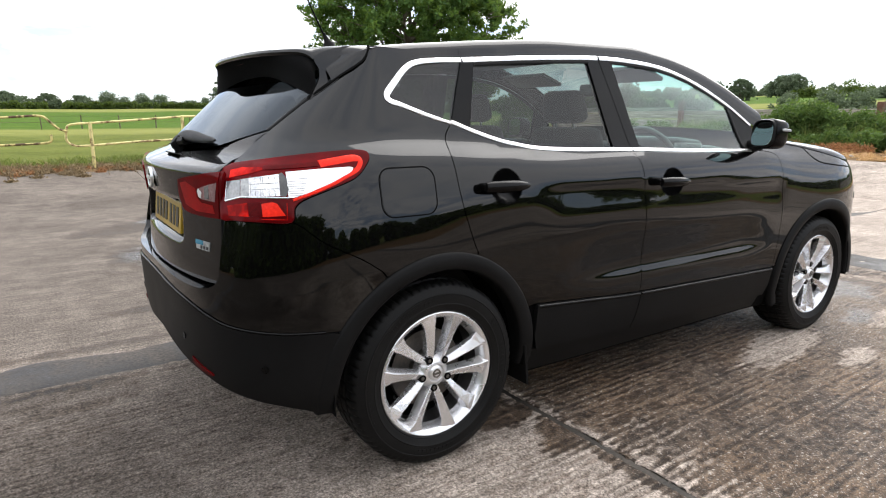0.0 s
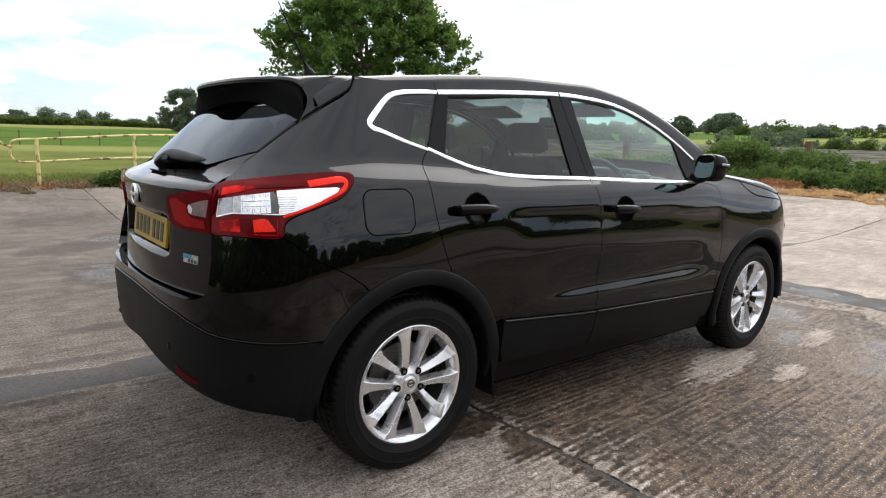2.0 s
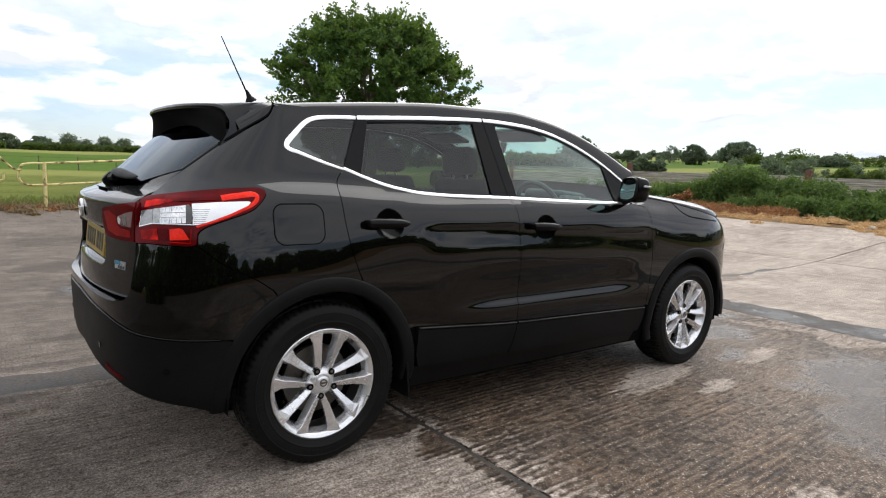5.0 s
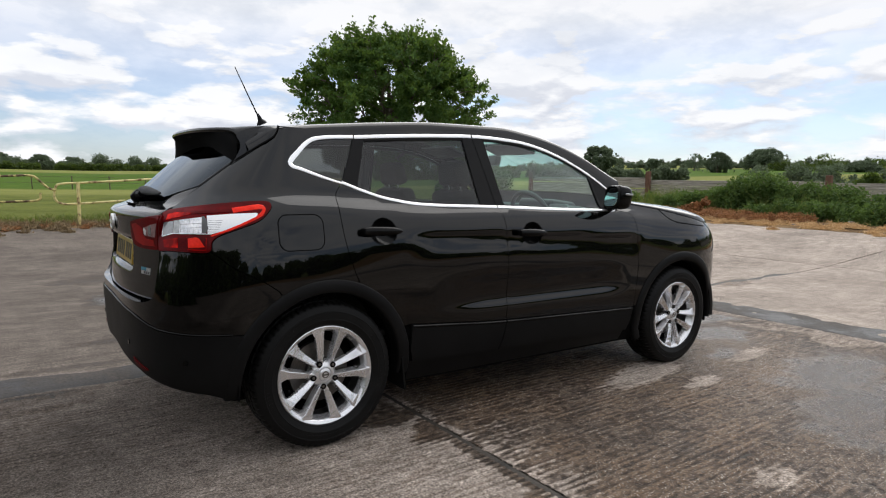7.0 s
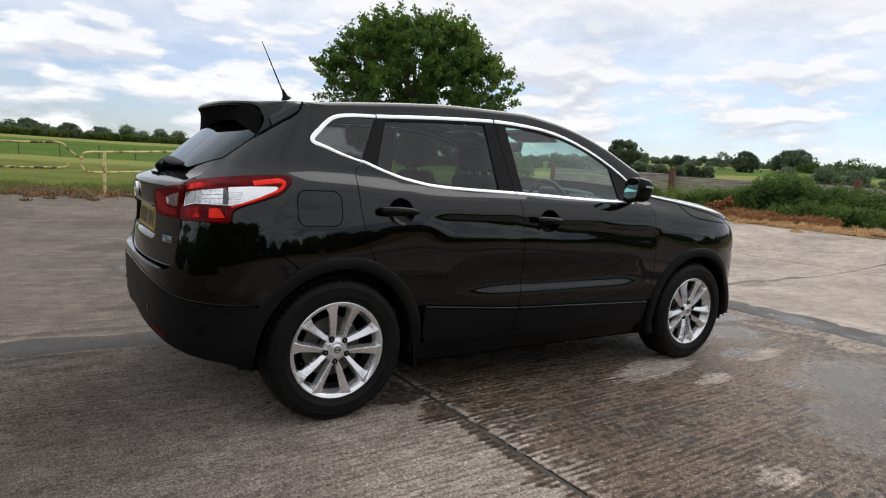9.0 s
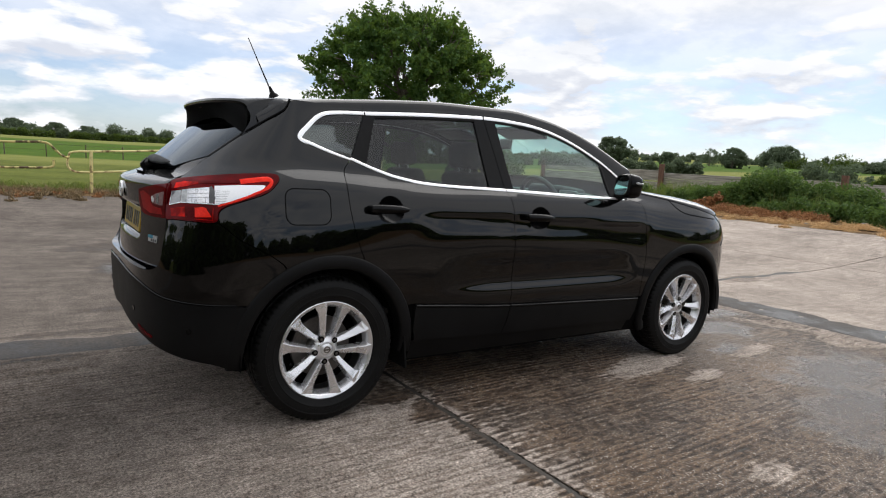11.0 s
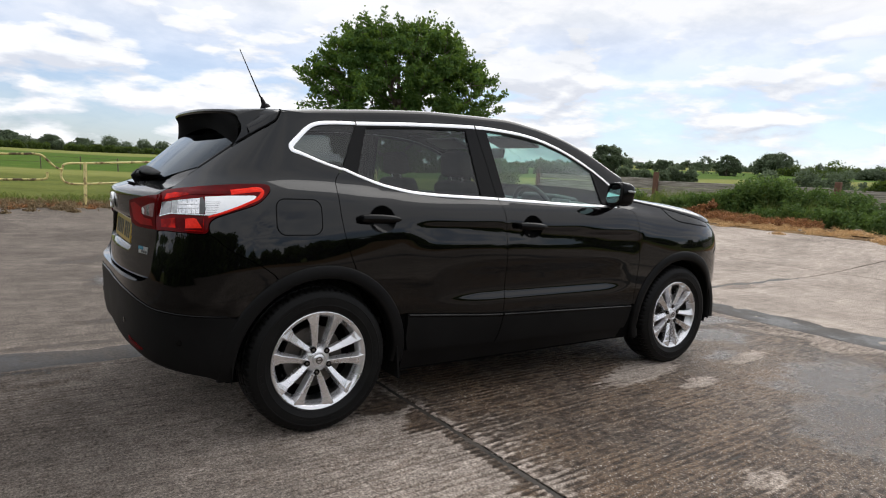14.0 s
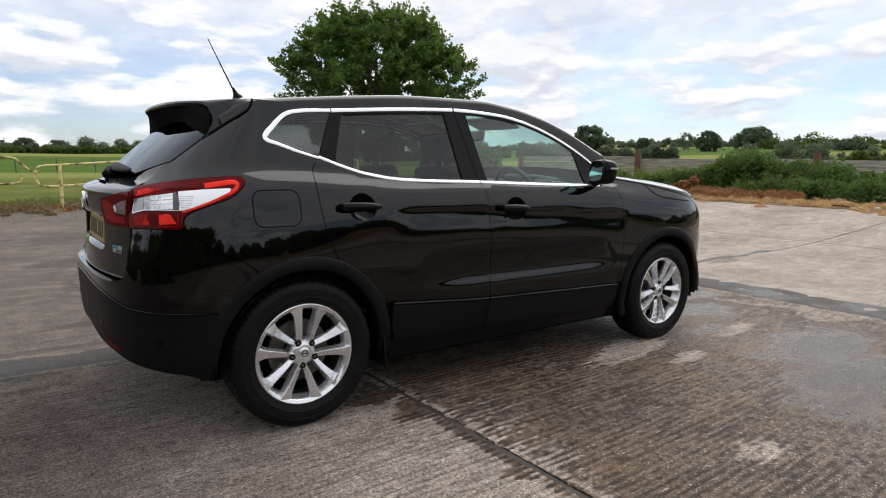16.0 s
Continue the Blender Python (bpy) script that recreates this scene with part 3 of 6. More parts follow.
REAR_X = pchip([.15, .26, .34, .45, .58, .64, .70, .76, .82, .90, 1.0, 1.05, 1.085, 1.11, 1.20, 1.30, 1.40, 1.50, 1.62],
               [-.58, -.665, -.730, -.757, -.764, -.767, -.767, -.762, -.751, -.733, -.716, -.712, -.692, -.650, -.562, -.455, -.335, -.20, -.11])
REAR_N = pchip([.2, .6, .75, .95, 1.1, 1.3, 1.5], [3.4, 3.5, 3.35, 3.3, 3.0, 2.7, 2.6])
NOSE_X = pchip([.15, .3, .45, .65, .85, .95, 1.02, 1.1, 1.2], [3.30, 3.44, 3.50, 3.52, 3.49, 3.42, 3.30, 3.12, 2.9])
XC, XF, NOSE_N = -.10, 2.72, 2.45


def half_width(x, z):
    x, z = np.asarray(x, float), np.asarray(z, float)
    pane = np.where(z > 1.05, .803 - .40 * (z - 1.113), .828 - .8 * (1.05 - z))
    skin = SKIN(z - RISE(x))
    flare = FLARE(z) * (np.exp(-(np.maximum(x + .15, 0) / .40) ** 2) + .8 * np.exp(-(np.minimum(x - 2.75, 0) / .40) ** 2))
    w = .5 * (pane + skin + np.sqrt((pane - skin) ** 2 + .022 ** 2)) + flare
    w = w - DENT(z) * (z < .88) * smooth(.55, 1.0, x) * smooth(2.15, 1.85, x)
    w = w - FOLD(np.clip(CREASE(x) - z, -.010, .19)) * smooth(.40, .62, x) * smooth(2.25, 2.14, x)
    f = np.clip((x - XF) / (NOSE_X(z) - XF), 0, 1)
    return w * np.maximum(1 - f ** NOSE_N, 0) ** (1 / NOSE_N)


def rear_table():
    zs = np.linspace(.1, 1.7, 161)
    th = np.linspace(0, np.pi / 2, 1600) ** 1.0
    arc = np.linspace(0, 1.9, 600)
    table = np.zeros((len(zs), len(arc)))
    for i, z in enumerate(zs):
        x, w = rear_round(th, np.full_like(th, z))
        a = np.concatenate([[0], np.cumsum(np.hypot(np.diff(x), np.diff(w)))])
        table[i] = np.where(arc <= a[-1], np.interp(arc, a, th), np.pi - np.interp(2 * a[-1] - arc, a, th))
    return zs, arc, table


def rear_round(th, z):
    n = REAR_N(z)
    s, e = np.abs(np.sin(th)) ** (2 / n), np.abs(np.cos(th)) ** (2 / n) * np.sign(np.cos(th))
    x = XC - (XC - REAR_X(z)) * s
    return x, half_width(np.maximum(x, -.75), z) * e


REAR_TABLE = rear_table()


def wrap(u, z):
    """The skin's point: u runs along the car like x, and from the rear axle on backwards along the skin round the corner."""
    u, z = np.broadcast_arrays(np.asarray(u, float), np.asarray(z, float))
    zs, arc, table = REAR_TABLE
    a = np.clip((XC - u) / (arc[1] - arc[0]), 0, len(arc) - 1.001)
    b = np.clip((z - zs[0]) / (zs[1] - zs[0]), 0, len(zs) - 1.001)
    i, j = a.astype(int), b.astype(int)
    fa, fb = a - i, b - j
    th = ((table[j, i] * (1 - fa) + table[j, i + 1] * fa) * (1 - fb) + (table[j + 1, i] * (1 - fa) + table[j + 1, i + 1] * fa) * fb)
    xr, wr = rear_round(th, z)
    back = u < XC
    return np.stack([np.where(back, xr, u), -np.where(back, wr, half_width(u, z)), z], -1)


def tail(y, z):
    """The skin's point on the tail, by its y and height."""
    y, z = np.broadcast_arrays(np.asarray(y, float), np.asarray(z, float))
    n, w = REAR_N(z), half_width(np.full(y.shape, -.45), z)
    f = np.maximum(1 - np.minimum(np.abs(y) / w, .9999) ** n, 0) ** (1 / n)
    return np.stack([XC - (XC - REAR_X(z)) * f, y, z], -1)


# ---- ground ----
def land(x, y):
    """The height of the land: the yard is flat, the verges and fields rise a little."""
    x, y = np.asarray(x, float), np.asarray(y, float)
    left = .30 * smooth(6.5, 11.5, y)
    right = .34 * smooth(8, 14.5, x) + .16 * smooth(14.5, 21, x)
    r, az = np.hypot(x + 1.2, y + 3.5), np.degrees(np.arctan2(y + 3.5, x + 1.2))
    slope = .030 * (1 - smooth(38, 72, np.abs(az)))
    far = np.maximum(r - 26, 0) * slope + .004 * np.maximum(r - 60, 0)
    far = far + .0175 * np.clip(r - 50, 0, 90) * smooth(62, 76, az)
    return np.maximum(left, right) + far


def ground_sheet():
    r = np.concatenate([np.linspace(0, 30, 61), 30 * (1500 / 30) ** (np.linspace(0, 1, 50)[1:])])
    a = np.radians(np.linspace(0, 360, 241)[:-1])
    R, A = np.meshgrid(r, a, indexing="ij")
    X, Y = R * np.cos(A) + 1, R * np.sin(A)
    yard = (X > -15) & (X < 13.6) & (Y > -14) & (Y < 10.4)
    Z = land(X, Y) - np.where(yard, .08, 0)
    rng = np.random.default_rng(3)
    Z = Z + np.where(~yard & (R < 80), rng.normal(0, .015, R.shape), 0)
    dirt = np.maximum(smooth(13.4, 11.5, Y) * (X < 13), smooth(18.5, 15.5, X) * (X > 12)) * (1 - smooth(22, 30, R))
    n, m = R.shape
    faces = [(i * m + j, (i + 1) * m + j, (i + 1) * m + (j + 1) % m, i * m + (j + 1) % m) for i in range(n - 1) for j in range(m)]
    verts = np.stack([X, Y, Z], -1).reshape(-1, 3)
    ob = piece("ground", mesh_of("ground", verts, faces, earth, attribute=("dirt", dirt.ravel())))
    return tagged(ob, "green grass fields with bare brown earth along the concrete yard", "ground", kind="structure")


ground_sheet()


def blot(x, y, cx, cy, rx, ry, turn=0.0):
    c, s = math.cos(radians(turn)), math.sin(radians(turn))
    dx, dy = x - cx, y - cy
    return np.clip(1.3 - np.hypot((dx * c + dy * s) / rx, (-dx * s + dy * c) / ry), 0, 1)


def wetness(x, y):
    """How wet the washed yard is: wet under and beside the car, with dry islands."""
    w = .95 * smooth(.50, .74, x) * smooth(4.9, 4.2, x) * smooth(-4.6, -3.4, y) * smooth(1.5, .2, y)
    w = np.maximum(w, .60 * smooth(-.5, -.1, x) * smooth(.62, .5, x) * smooth(-1.02, -.7, y) * smooth(.9, .2, y))
    w = w - .9 * blot(x, y, 2.25, -.93, .50, .15, 12) - .8 * blot(x, y, 2.42, -1.25, .22, .08, 5) - .8 * blot(x, y, 3.35, -1.05, .34, .09, 8)
    w = w - .34 * blot(x, y, .80, -1.40, .15, .70, -8) - .6 * blot(x, y, 4.35, -1.2, .35, .25) - .6 * blot(x, y, 4.3, -.55, .40, .12, -70) - .5 * blot(x, y, 1.5, -2.2, .22, .12, 10)
    for cx, cy, rx, ry, turn in ((.52, -.92, .11, .07, 10), (.50, -1.76, .10, .05, 0), (.55, -1.4, .05, .9, 0), (.60, -2.2, .05, .8, 2), (.50, -1.05, .16, .12, 0), (.45, -.75, .30, .10, 5), (7.5, 3.2, 1.4, .1, -50), (10, 3.5, 1.6, .1, -35), (6.6, 1.0, .7, .25, 10),
                                 (-.75, 6.6, .25, .09, 0), (-.92, 2.42, .11, .045, 0), (-.68, 6.6, .16, .10, 0), (-.35, 5.05, .80, .42, 22), (.35, 5.75, .75, .50, 30), (-.10, 3.45, .80, .85, 0), (.5, 3.4, .8, .8, 0), (-.55, 1.75, .35, .06, 0)):
        w = np.maximum(w, .95 * blot(x, y, cx, cy, rx, ry, turn))
    w = np.maximum(w, smooth(.75, .4, x) * (.72 * np.exp(-((y - 1.13) / .16) ** 2) + .62 * np.exp(-((y - .60) / .09) ** 2)))
    rng = np.random.default_rng(8)
    for k in range(16):
        w = np.maximum(w, blot(x, y, .565 + rng.normal() * .03, -.9 - .14 * k + rng.normal() * .05, rng.uniform(.02, .085), rng.uniform(.04, .10), 20))
    return np.clip(w, 0, 1)


def pooled(x, y):
    """Where water stands."""
    w = 0 * x
    for cx, cy, rx, ry, turn in ((3.75, -.55, .42, .30, 0), (3.15, -.95, .3, .13, 10), (-.05, 3.50, .62, .62, 0), (.45, 3.4, .6, .6, 0), (.15, 5.6, .45, .26, 30), (3.4, -1.6, .9, .36, 4), (2.9, -2.1, 1.0, .5, 6), (4.2, -.1, .5, .25, -20)):
        w = np.maximum(w, .8 * blot(x, y, cx, cy, rx, ry, turn))
    return np.clip(w, 0, 1)


yard = tagged(new("pavement"), "ridged concrete yard, patchily wet, with tarred joints", "pavement", kind="structure")


def lattice(x, y, seed):
    """Smooth random heights, one knot to a unit."""
    tab = np.random.default_rng(seed).normal(size=(256, 256))
    i, j = np.floor(x).astype(int), np.floor(y).astype(int)
    fx, fy = x - i, y - j
    fx, fy = fx * fx * (3 - 2 * fx), fy * fy * (3 - 2 * fy)
    g = lambda a, b: tab[a % 256, b % 256]
    return (g(i, j) * (1 - fx) + g(i + 1, j) * fx) * (1 - fy) + (g(i, j + 1) * (1 - fx) + g(i + 1, j + 1) * fx) * fy


def ridges(x, y):
    """Relief of the tamped concrete: broken ridges along the yard, with coarse grain."""
    a = radians(2)
    u, v = x * math.cos(a) + y * math.sin(a), -x * math.sin(a) + y * math.cos(a)
    v = v + .009 * lattice(u * .9, v * 1.6, 1) + .0025 * lattice(u * 6, v * 9, 10)
    row = np.cos(2 * np.pi * v / .040)
    broken = np.clip(.8 + .6 * lattice(u * 2.2, v * 25, 2), .1, 1.6) * np.clip(1 + .35 * lattice(u * 20, v * 25, 11), .3, 2)
    fine = lattice(u * 7, v * 30, 3)
    worn = np.clip(.75 + .55 * lattice(u * .9, v * 1.1, 4), .1, 1.3)
    return worn * (.0026 * row * broken + .0012 * fine) + .0015 * lattice(u * 42, v * 48, 5) + .0012 * lattice(u * .7, v * .9, 6)


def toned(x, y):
    """How pale the concrete is: greyer beside the fence, darker behind the car, paler towards the road."""
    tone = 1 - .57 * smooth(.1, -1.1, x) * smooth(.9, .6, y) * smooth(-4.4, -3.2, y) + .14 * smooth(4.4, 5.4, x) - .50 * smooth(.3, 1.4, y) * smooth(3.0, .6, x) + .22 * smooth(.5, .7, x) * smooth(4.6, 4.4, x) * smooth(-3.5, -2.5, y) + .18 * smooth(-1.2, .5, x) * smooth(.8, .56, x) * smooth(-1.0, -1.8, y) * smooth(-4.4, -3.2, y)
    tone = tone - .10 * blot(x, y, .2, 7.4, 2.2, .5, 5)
    # unseen ground darkened in its colour, so the black paint mirrors less light
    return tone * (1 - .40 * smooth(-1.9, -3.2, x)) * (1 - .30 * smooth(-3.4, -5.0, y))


def spaced(a, b, lo, hi, near, far):
    """Steps from a to b, fine between lo and hi."""
    p, res = a, [a]
    while p < b - 1e-6:
        p = min(b, p + (near if lo <= p <= hi else far))
        res.append(p)
    return np.array(res)


def slab(name, x0, x1, y0, y1, mat, near, top=0.0, ragged=.006, deep=.09, fine=False):
    """One cast slab with worn, slightly broken edges."""
    xs = spaced(x0, x1, -1.7, 3.6, .012, .05) if near else np.linspace(x0, x1, max(3, int((x1 - x0) / .2)))
    ys = spaced(y0, y1, -2.9, .3, .009, .04) if near else np.linspace(y0, y1, max(3, int((y1 - y0) / .2)))
    if fine:
        xs, ys = np.linspace(x0, x1, int((x1 - x0) / .03) + 2), np.linspace(y0, y1, int((y1 - y0) / .03) + 2)
    X, Y = np.meshgrid(xs, ys, indexing="ij")
    nx, ny = len(xs) - 1, len(ys) - 1
    rag = lambda p, k: np.abs(lattice(p * 6, p * 0 + k, 7) + .7 * lattice(p * 22, p * 0 + k, 8) + .4 * lattice(p * 60, p * 0 + k, 9)) * ragged * (1 + .8 * np.sin(p * 3.1 + k))
    X[0] += rag(Y[0], x0) + .003
    X[-1] -= rag(Y[-1], x1 + 9) + .003
    Y[:, 0] += rag(X[:, 0], y0) + .003
    Y[:, -1] -= rag(X[:, -1], y1 + 5) + .003
    bump = ridges(X, Y) * (1 - .7 * pooled(X, Y)) * (.4 if not near else 1 - .3 * smooth(.6, .5, X)) if mat is concrete else .002 * lattice(X * 9, Y * 9, 6)
    Z = land(X, Y) + top + bump
    if fine:
        rim_fall = np.minimum.reduce([(X - x0), (x1 - X)] if x1 - x0 < 1 else [(Y - y0), (y1 - Y)])
        Z = Z - .009 * smooth(.11, .0, rim_fall) + .004 * lattice(X * 5, Y * 5, 21) * smooth(.2, .05, rim_fall)
    Z[0] -= .007
    Z[-1] -= .007
    Z[:, 0] -= .007
    Z[:, -1] -= .007
    verts = np.stack([X, Y, Z], -1).reshape(-1, 3)
    m = ny + 1
    I, J = np.meshgrid(np.arange(nx), np.arange(ny), indexing="ij")
    quads = np.stack([I * m + J, (I + 1) * m + J, (I + 1) * m + J + 1, I * m + J + 1], -1).reshape(-1, 4)
    loop = [i * m for i in range(nx + 1)] + [nx * m + j for j in range(1, ny + 1)] + [i * m + ny for i in range(nx - 1, -1, -1)] + [j for j in range(ny - 1, 0, -1)]
    under = verts[loop] - np.array([0, 0, deep])
    k0, k = len(verts), len(loop)
    rim = np.array([(loop[i], k0 + i, k0 + (i + 1) % k, loop[(i + 1) % k]) for i in range(k)])
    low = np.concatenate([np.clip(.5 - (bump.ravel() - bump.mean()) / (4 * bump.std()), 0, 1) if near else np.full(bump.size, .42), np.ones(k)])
    verts = np.vstack([verts, under])
    me = leaf_mesh(name, verts, np.vstack([quads, rim]), mat)
    me.polygons.foreach_set("use_smooth", [True] * len(me.polygons))
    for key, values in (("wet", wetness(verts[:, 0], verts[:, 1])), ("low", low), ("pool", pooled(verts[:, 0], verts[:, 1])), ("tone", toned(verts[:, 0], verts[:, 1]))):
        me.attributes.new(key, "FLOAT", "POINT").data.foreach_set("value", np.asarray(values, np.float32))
    me.set_sharp_from_angle(angle=radians(60))
    return piece(name, me, yard)


XS = [(-15, -9.2), (-9.2, -4.3), (-4.3, .574), (.594, 4.70), (4.71, 9.4), (9.41, 13.7)]
YS = [(-14, -9.0), (-9.0, -4.35), (-4.34, .70), (.71, 10.3)]
YS_RIGHT = [(-14, -9.0), (-9.0, -4.35), (-4.34, 1.08), (1.09, 5.7), (5.71, 10.3)]
for x0, x1 in XS:
    for y0, y1 in YS if x0 < .5 else YS_RIGHT:
        x0, x1 = (.584 if x0 == .594 else x0, .581 if x1 == .574 else x1) if y0 > .5 else (x0, x1)
        near = -5 < x0 < 4 and -5 < y0 < .5
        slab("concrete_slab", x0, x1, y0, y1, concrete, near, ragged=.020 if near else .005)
for y0, y1 in YS_RIGHT:
    slab("tar_strip", 4.64, 5.24, y0, y1, tar, False, top=.003, ragged=.018, deep=.02, fine=True)
for x0, x1 in XS[:3]:
    slab("tar_strip", x0, x1, .640, 1.085, tar, False, top=.003, ragged=.05, deep=.02, fine=True)
bed = box((30.5, 25.5, .03), (-.6, -1.8, -.0205), 0)
part("joint_filling", bed, joint, yard, "dark dirt in the joints")


# ---- the car ----
car = tagged(new("car"), "glossy black five-door family SUV parked on wet concrete", "car")

# Lines on the skin, shared by the panels that meet there (along the car, above the ground).
DOOR_C = spline([(.135, 1.228), (.092, 1.172), (.08, 1.07), (.097, .945), (.135, .825), (.158, .775)])
DOOR_B = spline([(1.055, 1.108), (1.070, 1.045), (1.078, .955), (1.088, .795), (1.092, .62), (1.078, .47), (1.066, .42)])
DOOR_B_LOW = spline([(1.078, .475), (1.06, .385), (1.035, .318)])
DOOR_F = spline([(2.03, 1.080), (2.15, 1.055), (2.183, .98), (2.188, .90), (2.200, .725), (2.188, .56), (2.176, .455)])
BELT = spline([(.135, 1.228), (.23, 1.192), (.33, 1.160), (.41, 1.143), (.52, 1.126), (.71, 1.115), (1.055, 1.106), (1.55, 1.088), (1.93, 1.078), (2.03, 1.080)])
TOP = spline([(.24, 1.456), (.615, 1.483), (.99, 1.500), (1.235, 1.493), (1.40, 1.475), (1.55, 1.440), (1.71, 1.382), (1.885, 1.295), (2.03, 1.200)])
CHROME_C = spline([(.24, 1.456), (.13, 1.450), (.04, 1.438), (-.01, 1.415), (-.06, 1.370), (-.103, 1.325), (-.095, 1.303), (-.055, 1.290), (.04, 1.256), (.135, 1.228)])
SEAM = spline([(-.135, 1.490), (-.25, 1.383), (-.385, 1.305), (-.545, 1.205), (-.62, 1.165), (-.71, 1.112)])
LAMP_SEAM = line((-.71, 1.112), (-.755, .94))
BUMPER_SEAM = spline([(-.755, .935), (-.64, .934), (-.515, .938), (-.415, .868), (-.305, .81), (-.235, .762)])
TRIM = spline([(-.425, .585), (-.555, .587), (-.67, .592), (-.77, .600), (-.865, .618), (-1.0, .640), (-1.24, .655), (-1.5, .660), (-1.56, .660)])
SILL = spline([(.44, .532), (.75, .508), (1.03, .488), (1.5, .472), (2.12, .452)])
HUB, ARCH_OUT, ARCH_IN = .342, .452, .392


def between(ln, a, b, axis=0):
    """The stretch of a line from a to b along an axis."""
    lo, hi = min(a, b), max(a, b)
    res = [p for p in ln if lo - 1e-6 <= p[axis] <= hi + 1e-6]
    ends = []
    for v in (a, b):
        o = np.argsort(ln[:, axis])
        ends.append((v, np.interp(v, ln[o, axis], ln[o, 1 - axis])) if axis == 0 else (np.interp(v, ln[o, axis], ln[o, 1 - axis]), v))
    res = sorted(res, key=lambda p: p[axis], reverse=a > b)
    return np.array([ends[0], *[tuple(p) for p in res if abs(p[axis] - a) > .004 and abs(p[axis] - b) > .004], ends[1]])


def arch(cx, r, a0, a1, n=40):
    return np.array([(cx + r * math.cos(radians(a)), HUB + r * math.sin(radians(a))) for a in np.linspace(a0, a1, n)])


# body sides
quarter_line = outline(DOOR_C[:-1], arch(0, ARCH_OUT - .02, 69, 118, 14), BUMPER_SEAM[::-1], LAMP_SEAM[::-1], SEAM[::-1],
                       line((-.135, 1.490), (.0, 1.486), (.24, 1.501)), line((.24, 1.501), (.24, 1.456)), CHROME_C)
quarter = panel("rear_quarter_panel", quarter_line, paint, car)
rear_door_line = outline(between(BELT, .135, 1.055), DOOR_B[:-2], between(SILL, 1.078, .455), arch(0, ARCH_OUT - .02, 25, 69, 14), DOOR_C[::-1])


def cup_edge(cx, cz, rx=.054, rz=.052):
    """The rim of the hollow behind a door handle."""
    return np.array([(cx + rx * math.cos(a) * (1 - .10 * math.sin(a)), cz + rz * math.sin(a)) for a in np.linspace(0, 2 * math.pi, 33)[:-1]])


CUPS = cup_edge(.300, 1.003, .072, .063), cup_edge(1.268, .964, .076, .062)
rear_door = panel("rear_door", rear_door_line, paint, car, holes=CUPS[:1])
front_door_line = outline(between(BELT, 1.055, 2.03), DOOR_F[:-1], between(SILL, 2.176, 1.078), DOOR_B[-3::-1])
front_door = panel("front_door", front_door_line, paint, car, holes=CUPS[1:])
BONNET = spline([(2.03, 1.135), (2.20, 1.118), (2.465, 1.084), (2.69, 1.044), (2.87, 1.008), (2.985, .984)])
HEAD = spline([(2.985, .984), (3.05, .945), (3.13, .90), (3.155, .86), (3.14, .80), (3.06, .765)])
fender_line = outline(DOOR_F, line((2.176, .455), (2.205, .452)), arch(2.646, ARCH_OUT - .02, 163, 20, 44), line((3.06, .50), (3.08, .62), (3.06, .765)), HEAD[::-1], BONNET[::-1],
                      line((2.03, 1.135), (2.03, 1.080)))
panel("front_wing", fender_line, paint, car)
nose_line = outline(line((3.06, .765), (3.08, .62), (3.06, .50)), arch(2.646, ARCH_OUT - .02, 20, -18, 12), line((3.07, .245), (3.30, .25), (3.40, .28), (3.44, .4), (3.44, .6), (3.42, .75), (3.36, .80)),
                    line((3.36, .80), (3.14, .80), (3.06, .765)))
panel("front_bumper", nose_line, paint, car, step=.04)
panel("headlight", outline(HEAD, line((3.06, .765), (3.14, .80)), line((3.14, .80), (3.36, .80), (3.38, .86), (3.28, .93), (3.12, .968), (2.985, .984))), lamp_grey, car,
      "clear headlight lens", off=.003, hem=.03)

# arch trim, sills
def arch_trim(cx, a0, a1, label=""):
    def f(r, t):
        x, z = cx + r * np.cos(t), HUB + r * np.sin(t)
        return np.stack([x, -np.maximum(half_width(x, z), .872) if cx > 1 else wrap(x, z)[..., 1], z], -1)
    ts = np.radians(np.linspace(a0, a1, 61))
    rs, offs = [ARCH_OUT + .002, ARCH_OUT, ARCH_OUT - .006, ARCH_IN + .022, ARCH_IN + .008, ARCH_IN, ARCH_IN - .002, ARCH_IN - .002], [-.012, .006, .011, .011, .009, .003, -.012, -.07]
    verts = []
    for r, o in zip(rs, offs):
        q = f(np.full_like(ts, r), ts)
        q[:, 1] -= o
        verts.append(q)
    verts = np.concatenate(verts)
    m = len(ts)
    faces = [(a * m + i, (a + 1) * m + i, (a + 1) * m + i + 1, a * m + i + 1) for a in range(len(rs) - 1) for i in range(m - 1)]
    s = np.array([1, -1, 1.0])
    for v, fs in ((verts, faces), (verts * s, [t[::-1] for t in faces])):
        me = mesh_of("wheel_arch_trim", v, fs, plastic)
        me.set_sharp_from_angle(angle=radians(50))
        piece("wheel_arch_trim", me, car, "matt black plastic arch trim")


arch_trim(0, 187, -8)
arch_trim(2.646, 196, -6)
sill_rear = outline(between(SILL, .457, 1.078), DOOR_B_LOW, line((1.035, .318), (.8, .325), (.47, .335)), line((.47, .335), (.452, .40), (.457, .53)))
panel("door_cladding", sill_rear, plastic, rear_door, "matt black plastic cladding", off=.011, gap=.0025, hem=.02)
sill_front = outline(between(SILL, 1.078, 2.165), line((2.165, .452), (2.15, .36), (2.125, .300)), line((2.125, .300), (1.6, .308), (1.035, .318)), DOOR_B_LOW[::-1])
panel("door_cladding", sill_front, plastic, front_door, "matt black plastic cladding", off=.011, gap=.0025, hem=.02)
